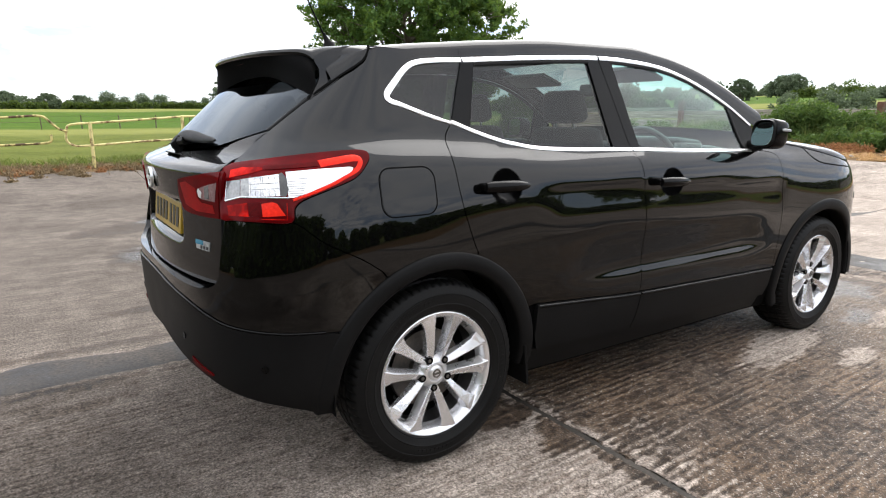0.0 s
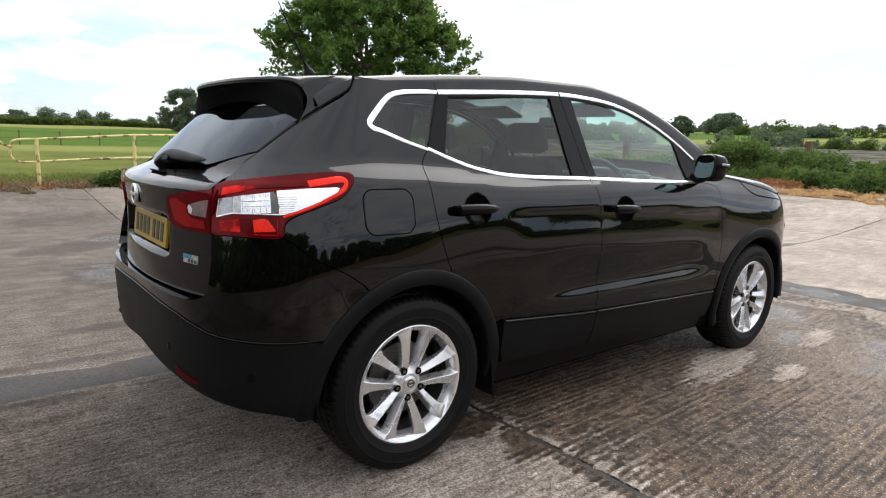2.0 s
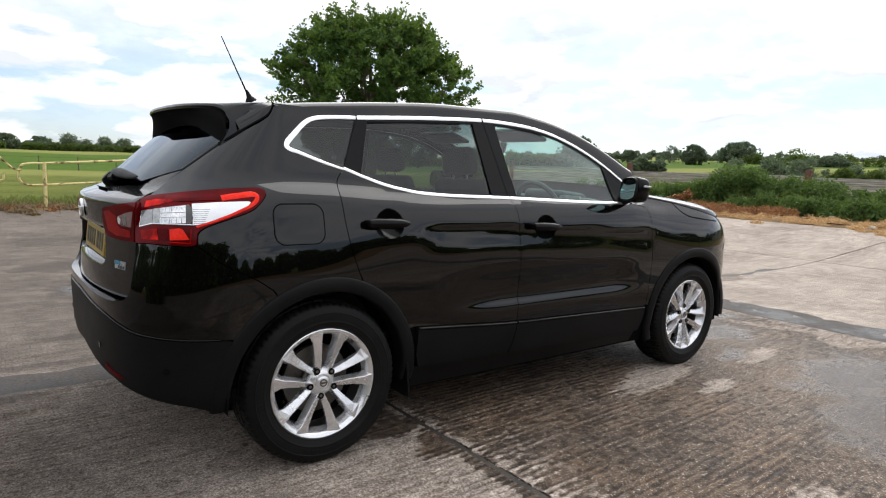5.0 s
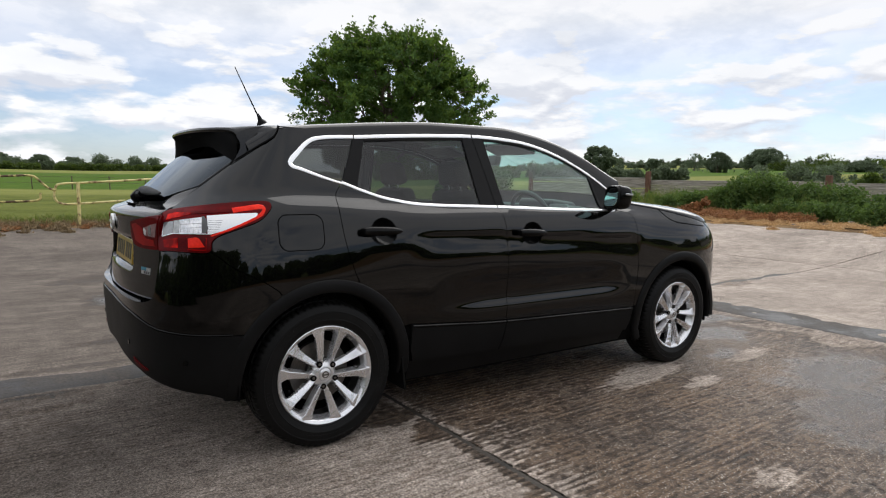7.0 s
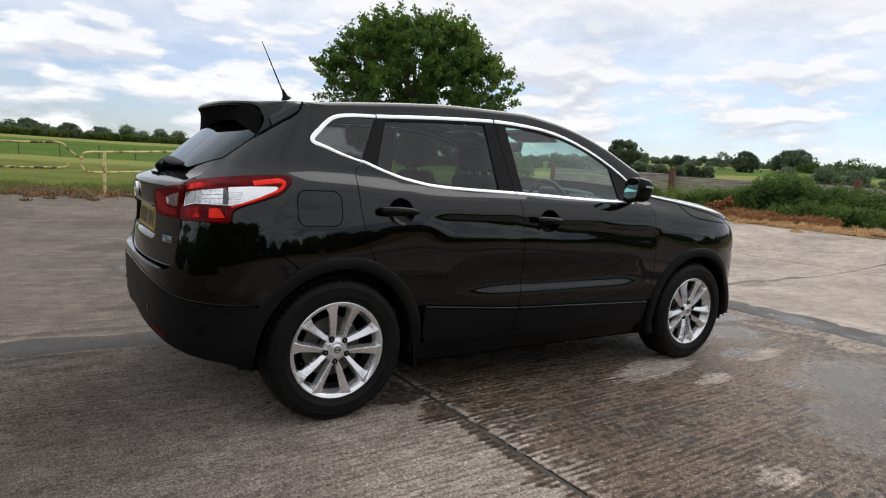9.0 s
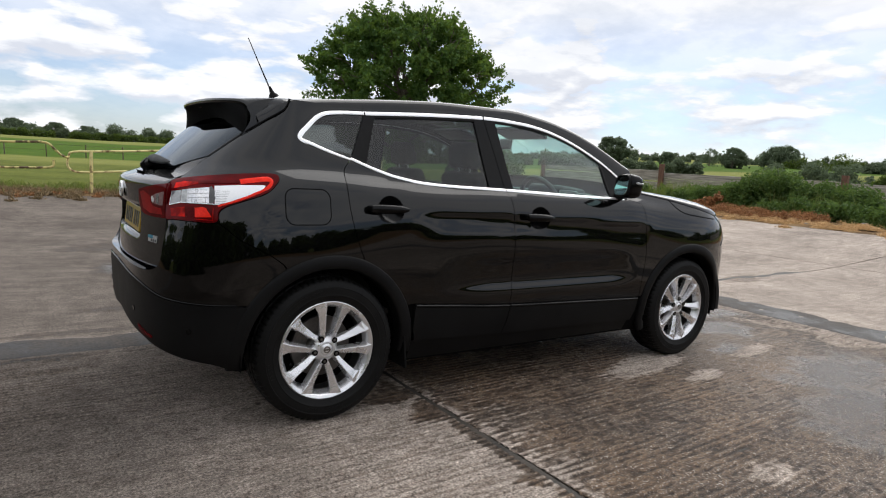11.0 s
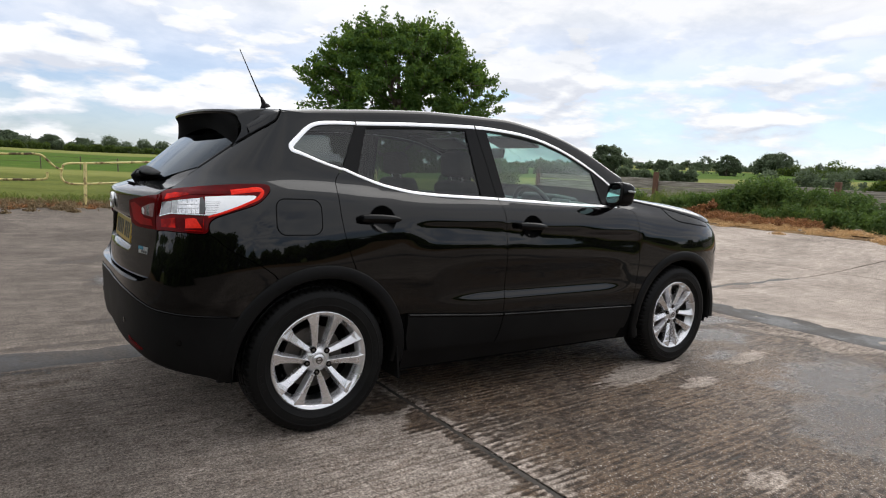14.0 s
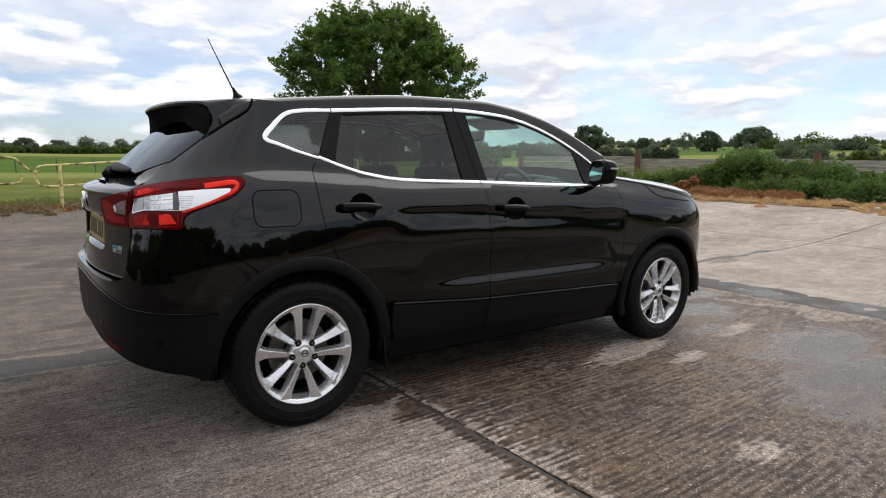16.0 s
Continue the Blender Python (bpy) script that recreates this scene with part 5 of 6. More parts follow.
panel("badge_field", outline(rounded(-.495, -.442, .828, .843, .002)), badge_blue, tailgate, "blue field of the badge", f=gate_skin, out=-1, off=.0045, both=False, gap=0, hem=.001)
for k in range(3):
    panel("badge_bar", outline(rounded(-.529 + .02 * k, -.517 + .02 * k, .815, .826, .002)), print_black, tailgate, "dark bar", f=gate_skin, out=-1, off=.0042, both=False, gap=0, hem=.001)
base = gate_at(0.0, 1.135)
wiper = part("rear_wiper", joined(turned([(0, .05), (.024, .046), (.034, .03), (.036, 0)], 20, at=(base[0] + .005, .03, 1.132), turn=(0, -48, 0)),
                                  tube([(base[0] - .01, .03, 1.150), (base[0] - .004, -.06, 1.160)], .01, 8, [.022, .018])), plastic, tailgate,
             "black rear wiper", True)
blade = tube([(gate_at(0.0, 1.16)[0] - .020 + .05 * max(0, -y - .1) ** 1.5, y, 1.174 + .004 * math.cos(8 * y)) for y in np.linspace(.10, -.42, 14)], .02, 10,
             [.005, .013, .018, .021, .0215, .021, .020, .019, .0175, .016, .014, .012, .009, .004])
for v in blade.verts:
    v.co.x += .3 * (v.co.z - 1.168)
part("wiper_cover", blade, rubber, tailgate, "black wiper arm cover", True)
part("wiper_slot", box((.022, .20, .005), (gate_at(0.0, 1.106)[0] + .008, -.06, 1.111), .003, (0, 20, 0), 2), dark, tailgate, "black slot under the rear wiper", True)


# spoiler
def spoiler_skin(t, s):
    """t runs across the car from -1 to 1; s round the section from the roof over the edge to the underside."""
    t, s = np.broadcast_arrays(np.asarray(t, float), np.asarray(s, float))
    end = np.abs(t) ** 26
    y = t * (.652 - .085 * smooth(.15, 1.0, s) + .045 * smooth(1.08, 1.8, s))
    x0, z0 = -.112 - .012 * end, 1.496 - .016 * end
    xt, zt = -.415 + .13 * np.abs(t) ** 3.2, 1.486 - .010 * t * t - .045 * end
    z1 = 1.405 - .098 * np.abs(t) ** 2.2
    x1 = tail(y, z1)[..., 0] + .012
    a = np.clip(s, 0, 1)
    b = np.clip(s - 1.08, 0, 1)
    top = s <= 1
    xa, za = x0 + (xt - x0) * a, z0 + (zt - z0) * a + .003 * np.sin(np.pi * a)
    c = np.clip((s - 1) / .08, 0, 1)
    lip_x, lip_z = xt + .004 * np.sin(np.pi * c) * -1, zt - .020 * c
    xb, zb = xt + (x1 - xt) * b, zt - .020 + (z1 - zt + .020) * b ** 1.6
    return np.stack([np.where(top, xa, np.where(s < 1.08, lip_x, xb)), y, np.where(top, za, np.where(s < 1.08, lip_z, zb))], -1)


ts = np.sin(np.linspace(-1, 1, 81) * np.pi / 2)
spoiler = loft("roof_spoiler", spoiler_skin, ts, np.concatenate([np.linspace(0, 1, 16), np.linspace(1.01, 1.08, 5)]), paint, car, "", mirror=False)
loft("spoiler_underside", spoiler_skin, ts, np.linspace(1.08, 2.08, 16), dark, spoiler, "black underside", mirror=False)
fin = spline([(-.20, 1.440), (-.265, 1.376), (-.36, 1.318), (-.392, 1.304), (-.376, 1.335), (-.356, 1.372), (-.352, 1.405), (-.365, 1.44), (-.33, 1.464), (-.26, 1.484), (-.175, 1.492), (-.165, 1.475), (-.20, 1.440)], 4)


def fin_skin(x, z):
    x, z = np.broadcast_arrays(np.asarray(x, float), np.asarray(z, float))
    return np.stack([x + .055 - 0 * z, -(.618 - .18 * (z - 1.38) - .12 * np.maximum(-.25 - x, 0)), z], -1)


panel("spoiler_fin", outline(fin), paint, spoiler, f=fin_skin, off=.004, gap=0, hem=.014, step=.02)
# side of the spoiler, from its edge down to the shut line on the body
SHUT = spline([(-.133, 1.488), (-.137, 1.475), (-.158, 1.441), (-.191, 1.417), (-.253, 1.383), (-.317, 1.346), (-.385, 1.309)], 4)


def cheek_skin(s, k):
    s, k = np.broadcast_arrays(np.asarray(s, float), np.asarray(k, float))
    top = spoiler_skin(np.full_like(s, -1.0), s * .96)
    low = SHUT[:, 0] >= -.29
    along_shut = np.linspace(0, 1, low.sum())
    u, z = np.interp(s, along_shut, SHUT[low, 0]), np.interp(s, along_shut, SHUT[low, 1])
    foot = wrap(u, z) + facing(wrap, u, z) * .003
    return top + (foot - top) * k[..., None] + np.array([-.2, -1, .3]) * (.010 * np.sin(np.pi * k) * np.sin(np.pi * s / 2))[..., None]


for s in (1, -1):
    loft("spoiler_side", lambda a, k: cheek_skin(a, k) * np.array([1, s, 1.0]), np.linspace(0, 1, 24), np.linspace(0, 1, 10), paint, spoiler, mirror=False)
ribbon("spoiler_gap", SHUT, .0065, dark, spoiler, "dark shut line of the spoiler", off=.0045, high=.0005, lanes=2)
part("brake_light", box((.02, .34, .018), (-.372, 0, 1.462), .006), red_lens, spoiler, "red high brake light")

# aerial
aerial = part("aerial", joined(turned([(.030, 0), (.026, .012), (.014, .026), (.008, .05), (.006, .062), (0, .064)], 20, at=(.012, 0, 1.546), turn=(0, -24, 0)),
                               tube([(-.008, 0, 1.585), (-.065, 0, 1.70), (-.135, 0, 1.845)], .003, 8, [.0045, .0034, .0022])), plastic, car, "thin black whip aerial", True)


# door handles
def handle(x0, x1, z, door, slope, rim):
    yy = lambda x: -half_width(x, z)
    for s, d in zip((1, -1), door):
        pts = [(x0 + (x1 - x0) * k / 10, s * (yy(x0 + (x1 - x0) * k / 10) - .030 - .006 * math.sin(math.pi * k / 10)), z + slope * (k / 10 - .5)) for k in range(11)]
        bm = tube(pts, .016, 12, [.014, .0165, .0175, .018, .018, .018, .0175, .0165, .015, .012, .006])
        for v in bm.verts:
            c = Vector(min(pts, key=lambda p: (Vector(p) - v.co).length))
            v.co.z = c.z + (v.co.z - c.z) * 1.25
        part("handle", bm, gloss_black, d, "gloss black pull handle", True)
        rings = []
        for k in np.linspace(0, 1, 9):
            q = rim.mean(0) + (rim - rim.mean(0)) * (1.03 - k)
            n = facing(wrap, q[:, 0], q[:, 1])
            rings.append(wrap(q[:, 0], q[:, 1]) + n * (.0015 - .032 * math.sin(k * math.pi / 2) ** .8))
        verts, m = np.concatenate(rings) * np.array([1, s, 1.0]), len(rim)
        faces = [(a * m + i, a * m + (i + 1) % m, (a + 1) * m + (i + 1) % m, (a + 1) * m + i)[::s] for a in range(8) for i in range(m)]
        piece("handle_cup", mesh_of("handle_cup", verts, faces, gloss_black), d, "hollow behind the handle")
        part("handle_mount", box((.030, .030, .028), (x0 + .012, s * (yy(x0) - .012), z - slope / 2), .008, (0, 0, 0), 3), gloss_black, d, "handle mount", True)
        part("handle_mount", box((.034, .026, .020), (x1 - .018, s * (yy(x1) - .010), z + slope / 2), .007, (0, 0, 0), 3), gloss_black, d, "handle mount", True)


handle(.180, .385, 1.006, rear_door, -.004, CUPS[0])
handle(1.150, 1.345, .968, front_door, -.006, CUPS[1])
ribbon("lock_cover", line((1.150, .970), (1.195, .969)), .034, gloss_black, front_door, "lock cover", off=.03, high=.004)


# door mirrors
def door_mirror(s):
    bm = bmesh.new()
    bmesh.ops.create_uvsphere(bm, u_segments=28, v_segments=18, radius=1)
    for v in bm.verts:
        x, y, z = v.co
        k = lambda q, n: math.copysign(abs(q) ** n, q)
        v.co = Vector((.082 * k(x, .62) if x > 0 else .040 * k(x, .35), .068 * k(y, .55), .072 * k(z, .55)))
        v.co.z += .12 * v.co.y * -.35
    ob = part("door_mirror", bm, gloss_black, car, "black door mirror", True, m=pose(1.900, s * -.940, 1.168, 0, 5, s * -9))
    part("mirror_base", tube([(1.985, s * -.790, 1.100), (1.955, s * -.835, 1.104), (1.925, s * -.885, 1.112), (1.91, s * -.92, 1.125)], .03, 10, [.036, .031, .027, .024]), plastic, ob, "black mirror foot", True)
    face = turned([(0, .0015), (.97, .0015), (1, -.006)], 40, turn=(0, -90, 0))
    for v in face.verts:
        k = lambda q, n: math.copysign(abs(q) ** n, q)
        v.co = Vector((v.co.x - .0425, .058 * k(v.co.y, .6), .061 * k(v.co.z, .6)))
        v.co.x += (.19 if s > 0 else -.06) * v.co.z
        v.co.z += .12 * v.co.y * -.35
    part("mirror_glass", face, mirror_glass, ob, "mirror glass")
    rim = turned([(.93, 0), (.95, .006), (1.04, .006), (1.10, -.004), (1.10, -.02)], 32, turn=(0, -90, 0))
    for v in rim.verts:
        k = lambda q, n: math.copysign(abs(q) ** n, q)
        v.co = Vector((v.co.x - .0405, .059 * k(v.co.y, .6), .063 * k(v.co.z, .6)))
        v.co.z += .12 * v.co.y * -.35
    part("mirror_rim", rim, plastic, ob, "matt black mirror rim", True)
    part("turn_lamp", box((.075, .010, .013), (.02, s * -.066, .022), .005, (0, 0, s * -14), 3), lamp_grey, ob, "clear turn signal", True)
    for c in ob.children:
        if c.name.startswith("mirror_base"):
            c.matrix_parent_inverse = ob.matrix_basis.inverted()


for s in (1, -1):
    door_mirror(s)


# mud flaps
for s in (1, -1):
    part("mud_flap", box((.012, .20, .17), (.415, s * -.79, .285), .004, (0, -6, 0)), plastic, car, "black rear mud flap")
    part("mud_flap", box((.012, .15, .06), (3.045, s * -.78, .285), .004, (0, 8, 0)), plastic, car, "black front flap")


# wheels
def tyre_mesh():
    prof = [(.226, .085), (.232, .096), (.236, .1015), (.2385, .1035), (.2410, .1025), (.252, .1085), (.262, .1115), (.264, .1130), (.2665, .1130), (.268, .1122), (.290, .1135), (.298, .1128), (.2995, .1142), (.302, .1138), (.3035, .1118), (.312, .1085), (.327, .1015), (.335, .094), (.3405, .082), (.342, .066), (.343, .052), (.334, .049), (.334, .041),
            (.3435, .038), (.3437, .020), (.3437, .006), (.335, .003)]
    prof = prof + [(r, -h) for r, h in prof[::-1]]
    seg = 288
    verts, m = [], len(prof)
    for k in range(seg):
        a = 2 * math.pi * k / seg
        for i, (r, h) in enumerate(prof):
            slot = k % 4 == 3 if abs(h) > .050 else (k + (2 if h > 0 else 4)) % 8 < 1
            if r > .326 and slot and abs(h) < .1:
                r -= .0055
            verts.append((r * math.cos(a), h, r * math.sin(a)))
    faces = [(k * m + i, k * m + i + 1, ((k + 1) % seg) * m + i + 1, ((k + 1) % seg) * m + i) for k in range(seg) for i in range(m - 1)]
    me = mesh_of("tyre", verts, faces, rubber)
    bm = bmesh.new()
    bm.from_mesh(me)
    bmesh.ops.recalc_face_normals(bm, faces=bm.faces)
    bm.to_mesh(me)
    bm.free()
    me.polygons.foreach_set("use_smooth", [True] * len(me.polygons))
    me.set_sharp_from_angle(angle=radians(30))
    return me


def spoke(a, side):
    """One tapered spoke with an off-centre ridge, pointing at the angle a; the wheel's outside is -y."""
    bm = bmesh.new()
    rows = []
    for r, w, face, low, shift in ((.034, .012, -.078, -.035, -.35), (.064, .0138, -.083, -.040, -.22), (.10, .0172, -.089, -.046, -.10), (.15, .0212, -.095, -.056, 0), (.185, .0252, -.099, -.064, .03), (.203, .0335, -.101, -.070, .03), (.226, .042, -.100, -.076, .03)):
        lean, e = side * shift * .04, side * .45
        rows.append([bm.verts.new((x + lean, y, r)) for x, y in ((-w * .85, low), (-w, face + .024 - .013 * side), (w * (e - .07), face), (w * (e + .07), face), (w, face + .024 + .013 * side), (w * .85, low))])
    for p, q in zip(rows, rows[1:]):
        for k in range(5):
            bm.faces.new((p[k], p[k + 1], q[k + 1], q[k]))
    bm.faces.new(rows[0])
    bm.faces.new(rows[-1][::-1])
    bmesh.ops.recalc_face_normals(bm, faces=bm.faces)
    bmesh.ops.bevel(bm, geom=[e for e in bm.edges if len(e.link_faces) == 2 and e.calc_face_angle() > .35], offset=.0018, segments=1, affect="EDGES")
    bmesh.ops.transform(bm, matrix=pose(0, 0, 0, 0, 90 - a, 0), verts=bm.verts)
    return bm


def make_wheel():
    w = part("wheel", turned([(.232, -.092), (.228, -.086), (.214, -.078), (.206, -.05), (.204, .05), (.214, .078), (.230, .092)], 72, turn=(90, 0, 0)), barrel_metal, car, "silver alloy wheel with ten spokes", True)
    piece("tyre", tyre_mesh(), w, "black road tyre with worn tread")
    marks = []
    for a0, a1, r0, r1 in ((98, 140, .274, .289), (-20, 18, .276, .287), (186, 204, .274, .290), (30, 40, .274, .290), (250, 290, .276, .287)):
        n = int((a1 - a0) / 3.6)
        for k in range(n):
            t0, t1 = radians(a0 + 3.6 * k), radians(a0 + 3.6 * k + 2.2)
            bm = bmesh.new()
            ring = [[bm.verts.new((r * math.cos(t), -y, r * math.sin(t))) for t in (t0, t1)] for r, y in ((r0, .111), (r0, .1142), (r1, .1148), (r1, .111))]
            for p, q in zip(ring, ring[1:]):
                bm.faces.new((p[0], p[1], q[1], q[0]))
            for side in (0, 1):
                bm.faces.new([row[side] for row in ring])
            bmesh.ops.recalc_face_normals(bm, faces=bm.faces)
            marks.append(bm)
    tagged(part("sidewall_relief", joined(*marks), rubber, w), "raised plain bars on the tyre wall", kind="stuff")
    part("rim_lip", turned([(.199, .052), (.206, .066), (.2125, .089), (.2195, .0965), (.230, .1005), (.2345, .098), (.235, .088)], 96, turn=(90, 0, 0)), alloy, w, "silver rim edge", True)
    for k in range(5):
        for side in (-1, 1):
            part("spoke", spoke(83 + 72 * k + side * 15.5, side), alloy, w)
    part("hub", turned([(0, .074), (.030, .074), (.035, .081), (.043, .080), (.058, .066), (.066, .050), (.068, .0)], 48, turn=(90, 0, 0)), alloy, w, "silver wheel hub", True)
    part("centre_cap", turned([(0, .0865), (.018, .0865), (.026, .084), (.029, .080), (.029, .07)], 36, turn=(90, 0, 0)), alloy, w, "silver centre cap, plain", True)
    part("cap_mark", joined(turned([(.011, .0885), (.013, .0895), (.016, .0895), (.017, .086)], 28, turn=(90, 0, 0)), box((.036, .002, .008), (0, -.0885, 0), .001)), alloy_dark, w, "plain round mark")
    for k in range(5):
        a = radians(118 + 72 * k)
        part("lug_nut", turned([(0, .0838), (.0060, .0838), (.0072, .0825), (.0072, .04)], 6, at=(.057 * math.cos(a), 0, .057 * math.sin(a)), turn=(90, 0, 0)), alloy_dark, w, "dark lug nut")
        # black disc proud of the hub, painted in for a bolt hole's shade
        part("lug_hole", turned([(.0135, .060), (.0135, .0830), (.0125, .0838), (.0115, .0822), (0, .0815)], 24, at=(.057 * math.cos(a), 0, .057 * math.sin(a)), turn=(90, 0, 0)), dark, w, "black disc as the shade of a bolt recess", True)
    part("brake_disc", turned([(0, .03), (.07, .03), (.075, .012), (.146, .012), (.146, -.012), (.08, -.012)], 48, turn=(90, 0, 0)), alloy_dark, w, "worn steel brake disc", True)
    part("backing_plate", turned([(0, -.03), (.205, -.03), (.205, -.036), (0, -.036)], 48, turn=(90, 0, 0)), dark, w, "dark plate behind the brake")
    part("valve", tube([(.178 * math.cos(radians(196)), -.075, .178 * math.sin(radians(196))), (.186 * math.cos(radians(196)), -.098, .186 * math.sin(radians(196)))], .004, 8), rubber, w, "tyre valve")
    return w


wheel = make_wheel()
wheel.matrix_basis = pose(0, -.785, .342)
for x, y, turn, roll in ((2.646, -.782, 0, 28), (0, .785, 180, 12), (2.646, .782, 180, 50)):
    copy_thing(wheel, pose(x, y, .342, 0, 0, turn) @ pose(0, 0, 0, 0, roll, 0))


# inside
def seat(y, x=1.19, tilt=18):
    s = part("seat", box((.50, .50, .16), (x + .28, y, .60), .05, (0, -6, 0), 3), cloth, car, "dark cloth seat", True)
    part("backrest", box((.13, .48, .62), (x - .02, y, .90), .055, (0, -tilt, 0), 4, .86), cloth, s, "", True)
    part("headrest", box((.10, .26, .155), (x - .12, y, 1.296), .047, (0, -tilt + 6, 0), 6, .88), cloth, s, "", True)
    for d in (-.06, .06):
        part("headrest_rod", tube([(x - .10, y + d, 1.15), (x - .12, y + d, 1.25)], .006, 8), chrome, s)


seat(-.37)
seat(.37)
bench = part("rear_seat", box((.48, 1.28, .16), (.38, 0, .62), .05, (0, -5, 0), 3), cloth, car, "dark cloth rear bench", True)
part("backrest", box((.14, 1.28, .60), (.06, 0, .92), .05, (0, -20, 0), 4), cloth, bench, "", True)
for y in (-.42, 0, .42):
    part("headrest", box((.09, .26, .15), (-.06, y, 1.27), .035, (0, -14, 0), 4, .9), cloth, bench, "", True)
dash = part("dashboard", joined(box((.46, 1.42, .20), (2.02, 0, .98), .06, (0, 8, 0), 4), box((.24, .34, .10), (1.86, -.37, 1.085), .04, (0, 6, 0), 4), box((.34, .40, .30), (1.80, 0, .80), .05, (0, 20, 0), 3)), vinyl, car,
            "dark grey vinyl dashboard", True)
ring = [(math.cos(a) * .185, math.sin(a) * .185, 0) for a in np.linspace(0, 2 * math.pi, 41)]
wheel_bm = joined(tube(ring, .016, 10), tube([(-.17, 0, 0), (0, 0, -.03), (.17, 0, 0)], .018, 8, [.014, .05, .014]), tube([(0, -.17, 0), (0, 0, -.03)], .014, 8))
part("steering_wheel", wheel_bm, vinyl, dash, "dark steering wheel", True, m=pose(1.73, -.37, 1.015, 0, 66, 0) @ pose(0, 0, 0, 0, 0, 90))
part("vent", box((.02, .16, .05), (1.745, -.60, 1.09), .008, (0, 8, 0)), lamp_grey, dash, "silver air vent", True)
part("cabin_mirror", box((.04, .24, .07), (1.66, 0, 1.40), .016, (0, 10, -12), 3), vinyl, car, "dark inside mirror", True)
for s in (1, -1):
    part("sun_visor", box((.16, .38, .022), (1.50, s * -.36, 1.462), .009, (0, 20, 0), 3), vinyl, car, "dark sun visor", True)
loft(
    "headlining", lambda x, k: roof_skin(x, k) - np.array([0, 0, .035]), np.linspace(-.1, 1.32, 20), np.linspace(.06, 1, 12), vinyl, car, "grey headlining")
part("cabin_floor", joined(box((2.3, 1.5, .03), (1.0, 0, .47), .005), box((.62, 1.1, .03), (-.12, 0, 1.02), .005), box((.03, 1.45, .9), (2.28, 0, .72), .005)), vinyl, car, "dark cabin floor and parcel shelf")
panel("door_card", outline(between(BELT, .14, 2.0), line((2.0, .5), (.56, .5), (.50, .82), (.16, .97), (.14, 1.2))), vinyl, car, "dark inner door trim", off=-.06, gap=.01, hem=0, step=.06)
panel("pillar_lining", outline(CHROME_C + (-.005, 0), line((.135, 1.228), (.1, 1.12), (-.5, 1.12), (-.42, 1.24), (-.16, 1.44), (.24, 1.49), (.24, 1.46))), vinyl, car, "dark inner pillar lining", off=-.02, gap=.002, hem=0, step=.04)


# ---- trees, hedges, weeds ----
def leaves(points, size, rng, spread=.35, up=.3):
    """Small pointed leaves, each bent along its middle, at the given points."""
    n = len(points)
    d = rng.normal(size=(n, 3))
    d[:, 2] += up
    d /= np.linalg.norm(d, axis=1)[:, None]
    e = np.cross(d, rng.normal(size=(n, 3)))
    e /= np.linalg.norm(e, axis=1)[:, None]
    k = np.cross(d, e)
    s = size * rng.uniform(1 - spread, 1 + spread, n)[:, None]
    a, b = points - e * s * .5, points + e * s * .5
    c1, c2 = points + k * s * .30 + d * s * .06, points - k * s * .30 + d * s * .06
    verts = np.stack([a, c1, b, c2], 1).reshape(-1, 3)
    return verts, np.arange(4 * n).reshape(-1, 4)


def clumps(rng, centres, radii, count, fill=.55):
    """Points gathered in the outer part of each clump."""
    share = np.asarray(radii) ** 2
    pick = rng.choice(len(centres), count, p=share / share.sum())
    d = rng.normal(size=(count, 3))
    d /= np.linalg.norm(d, axis=1)[:, None]
    r = np.asarray(radii)[pick] * rng.uniform(fill, 1.0, count) ** .6 * (1 + .18 * rng.normal(size=count))
    return np.asarray(centres)[pick] + d * r[:, None] * np.array([1, 1, .8])


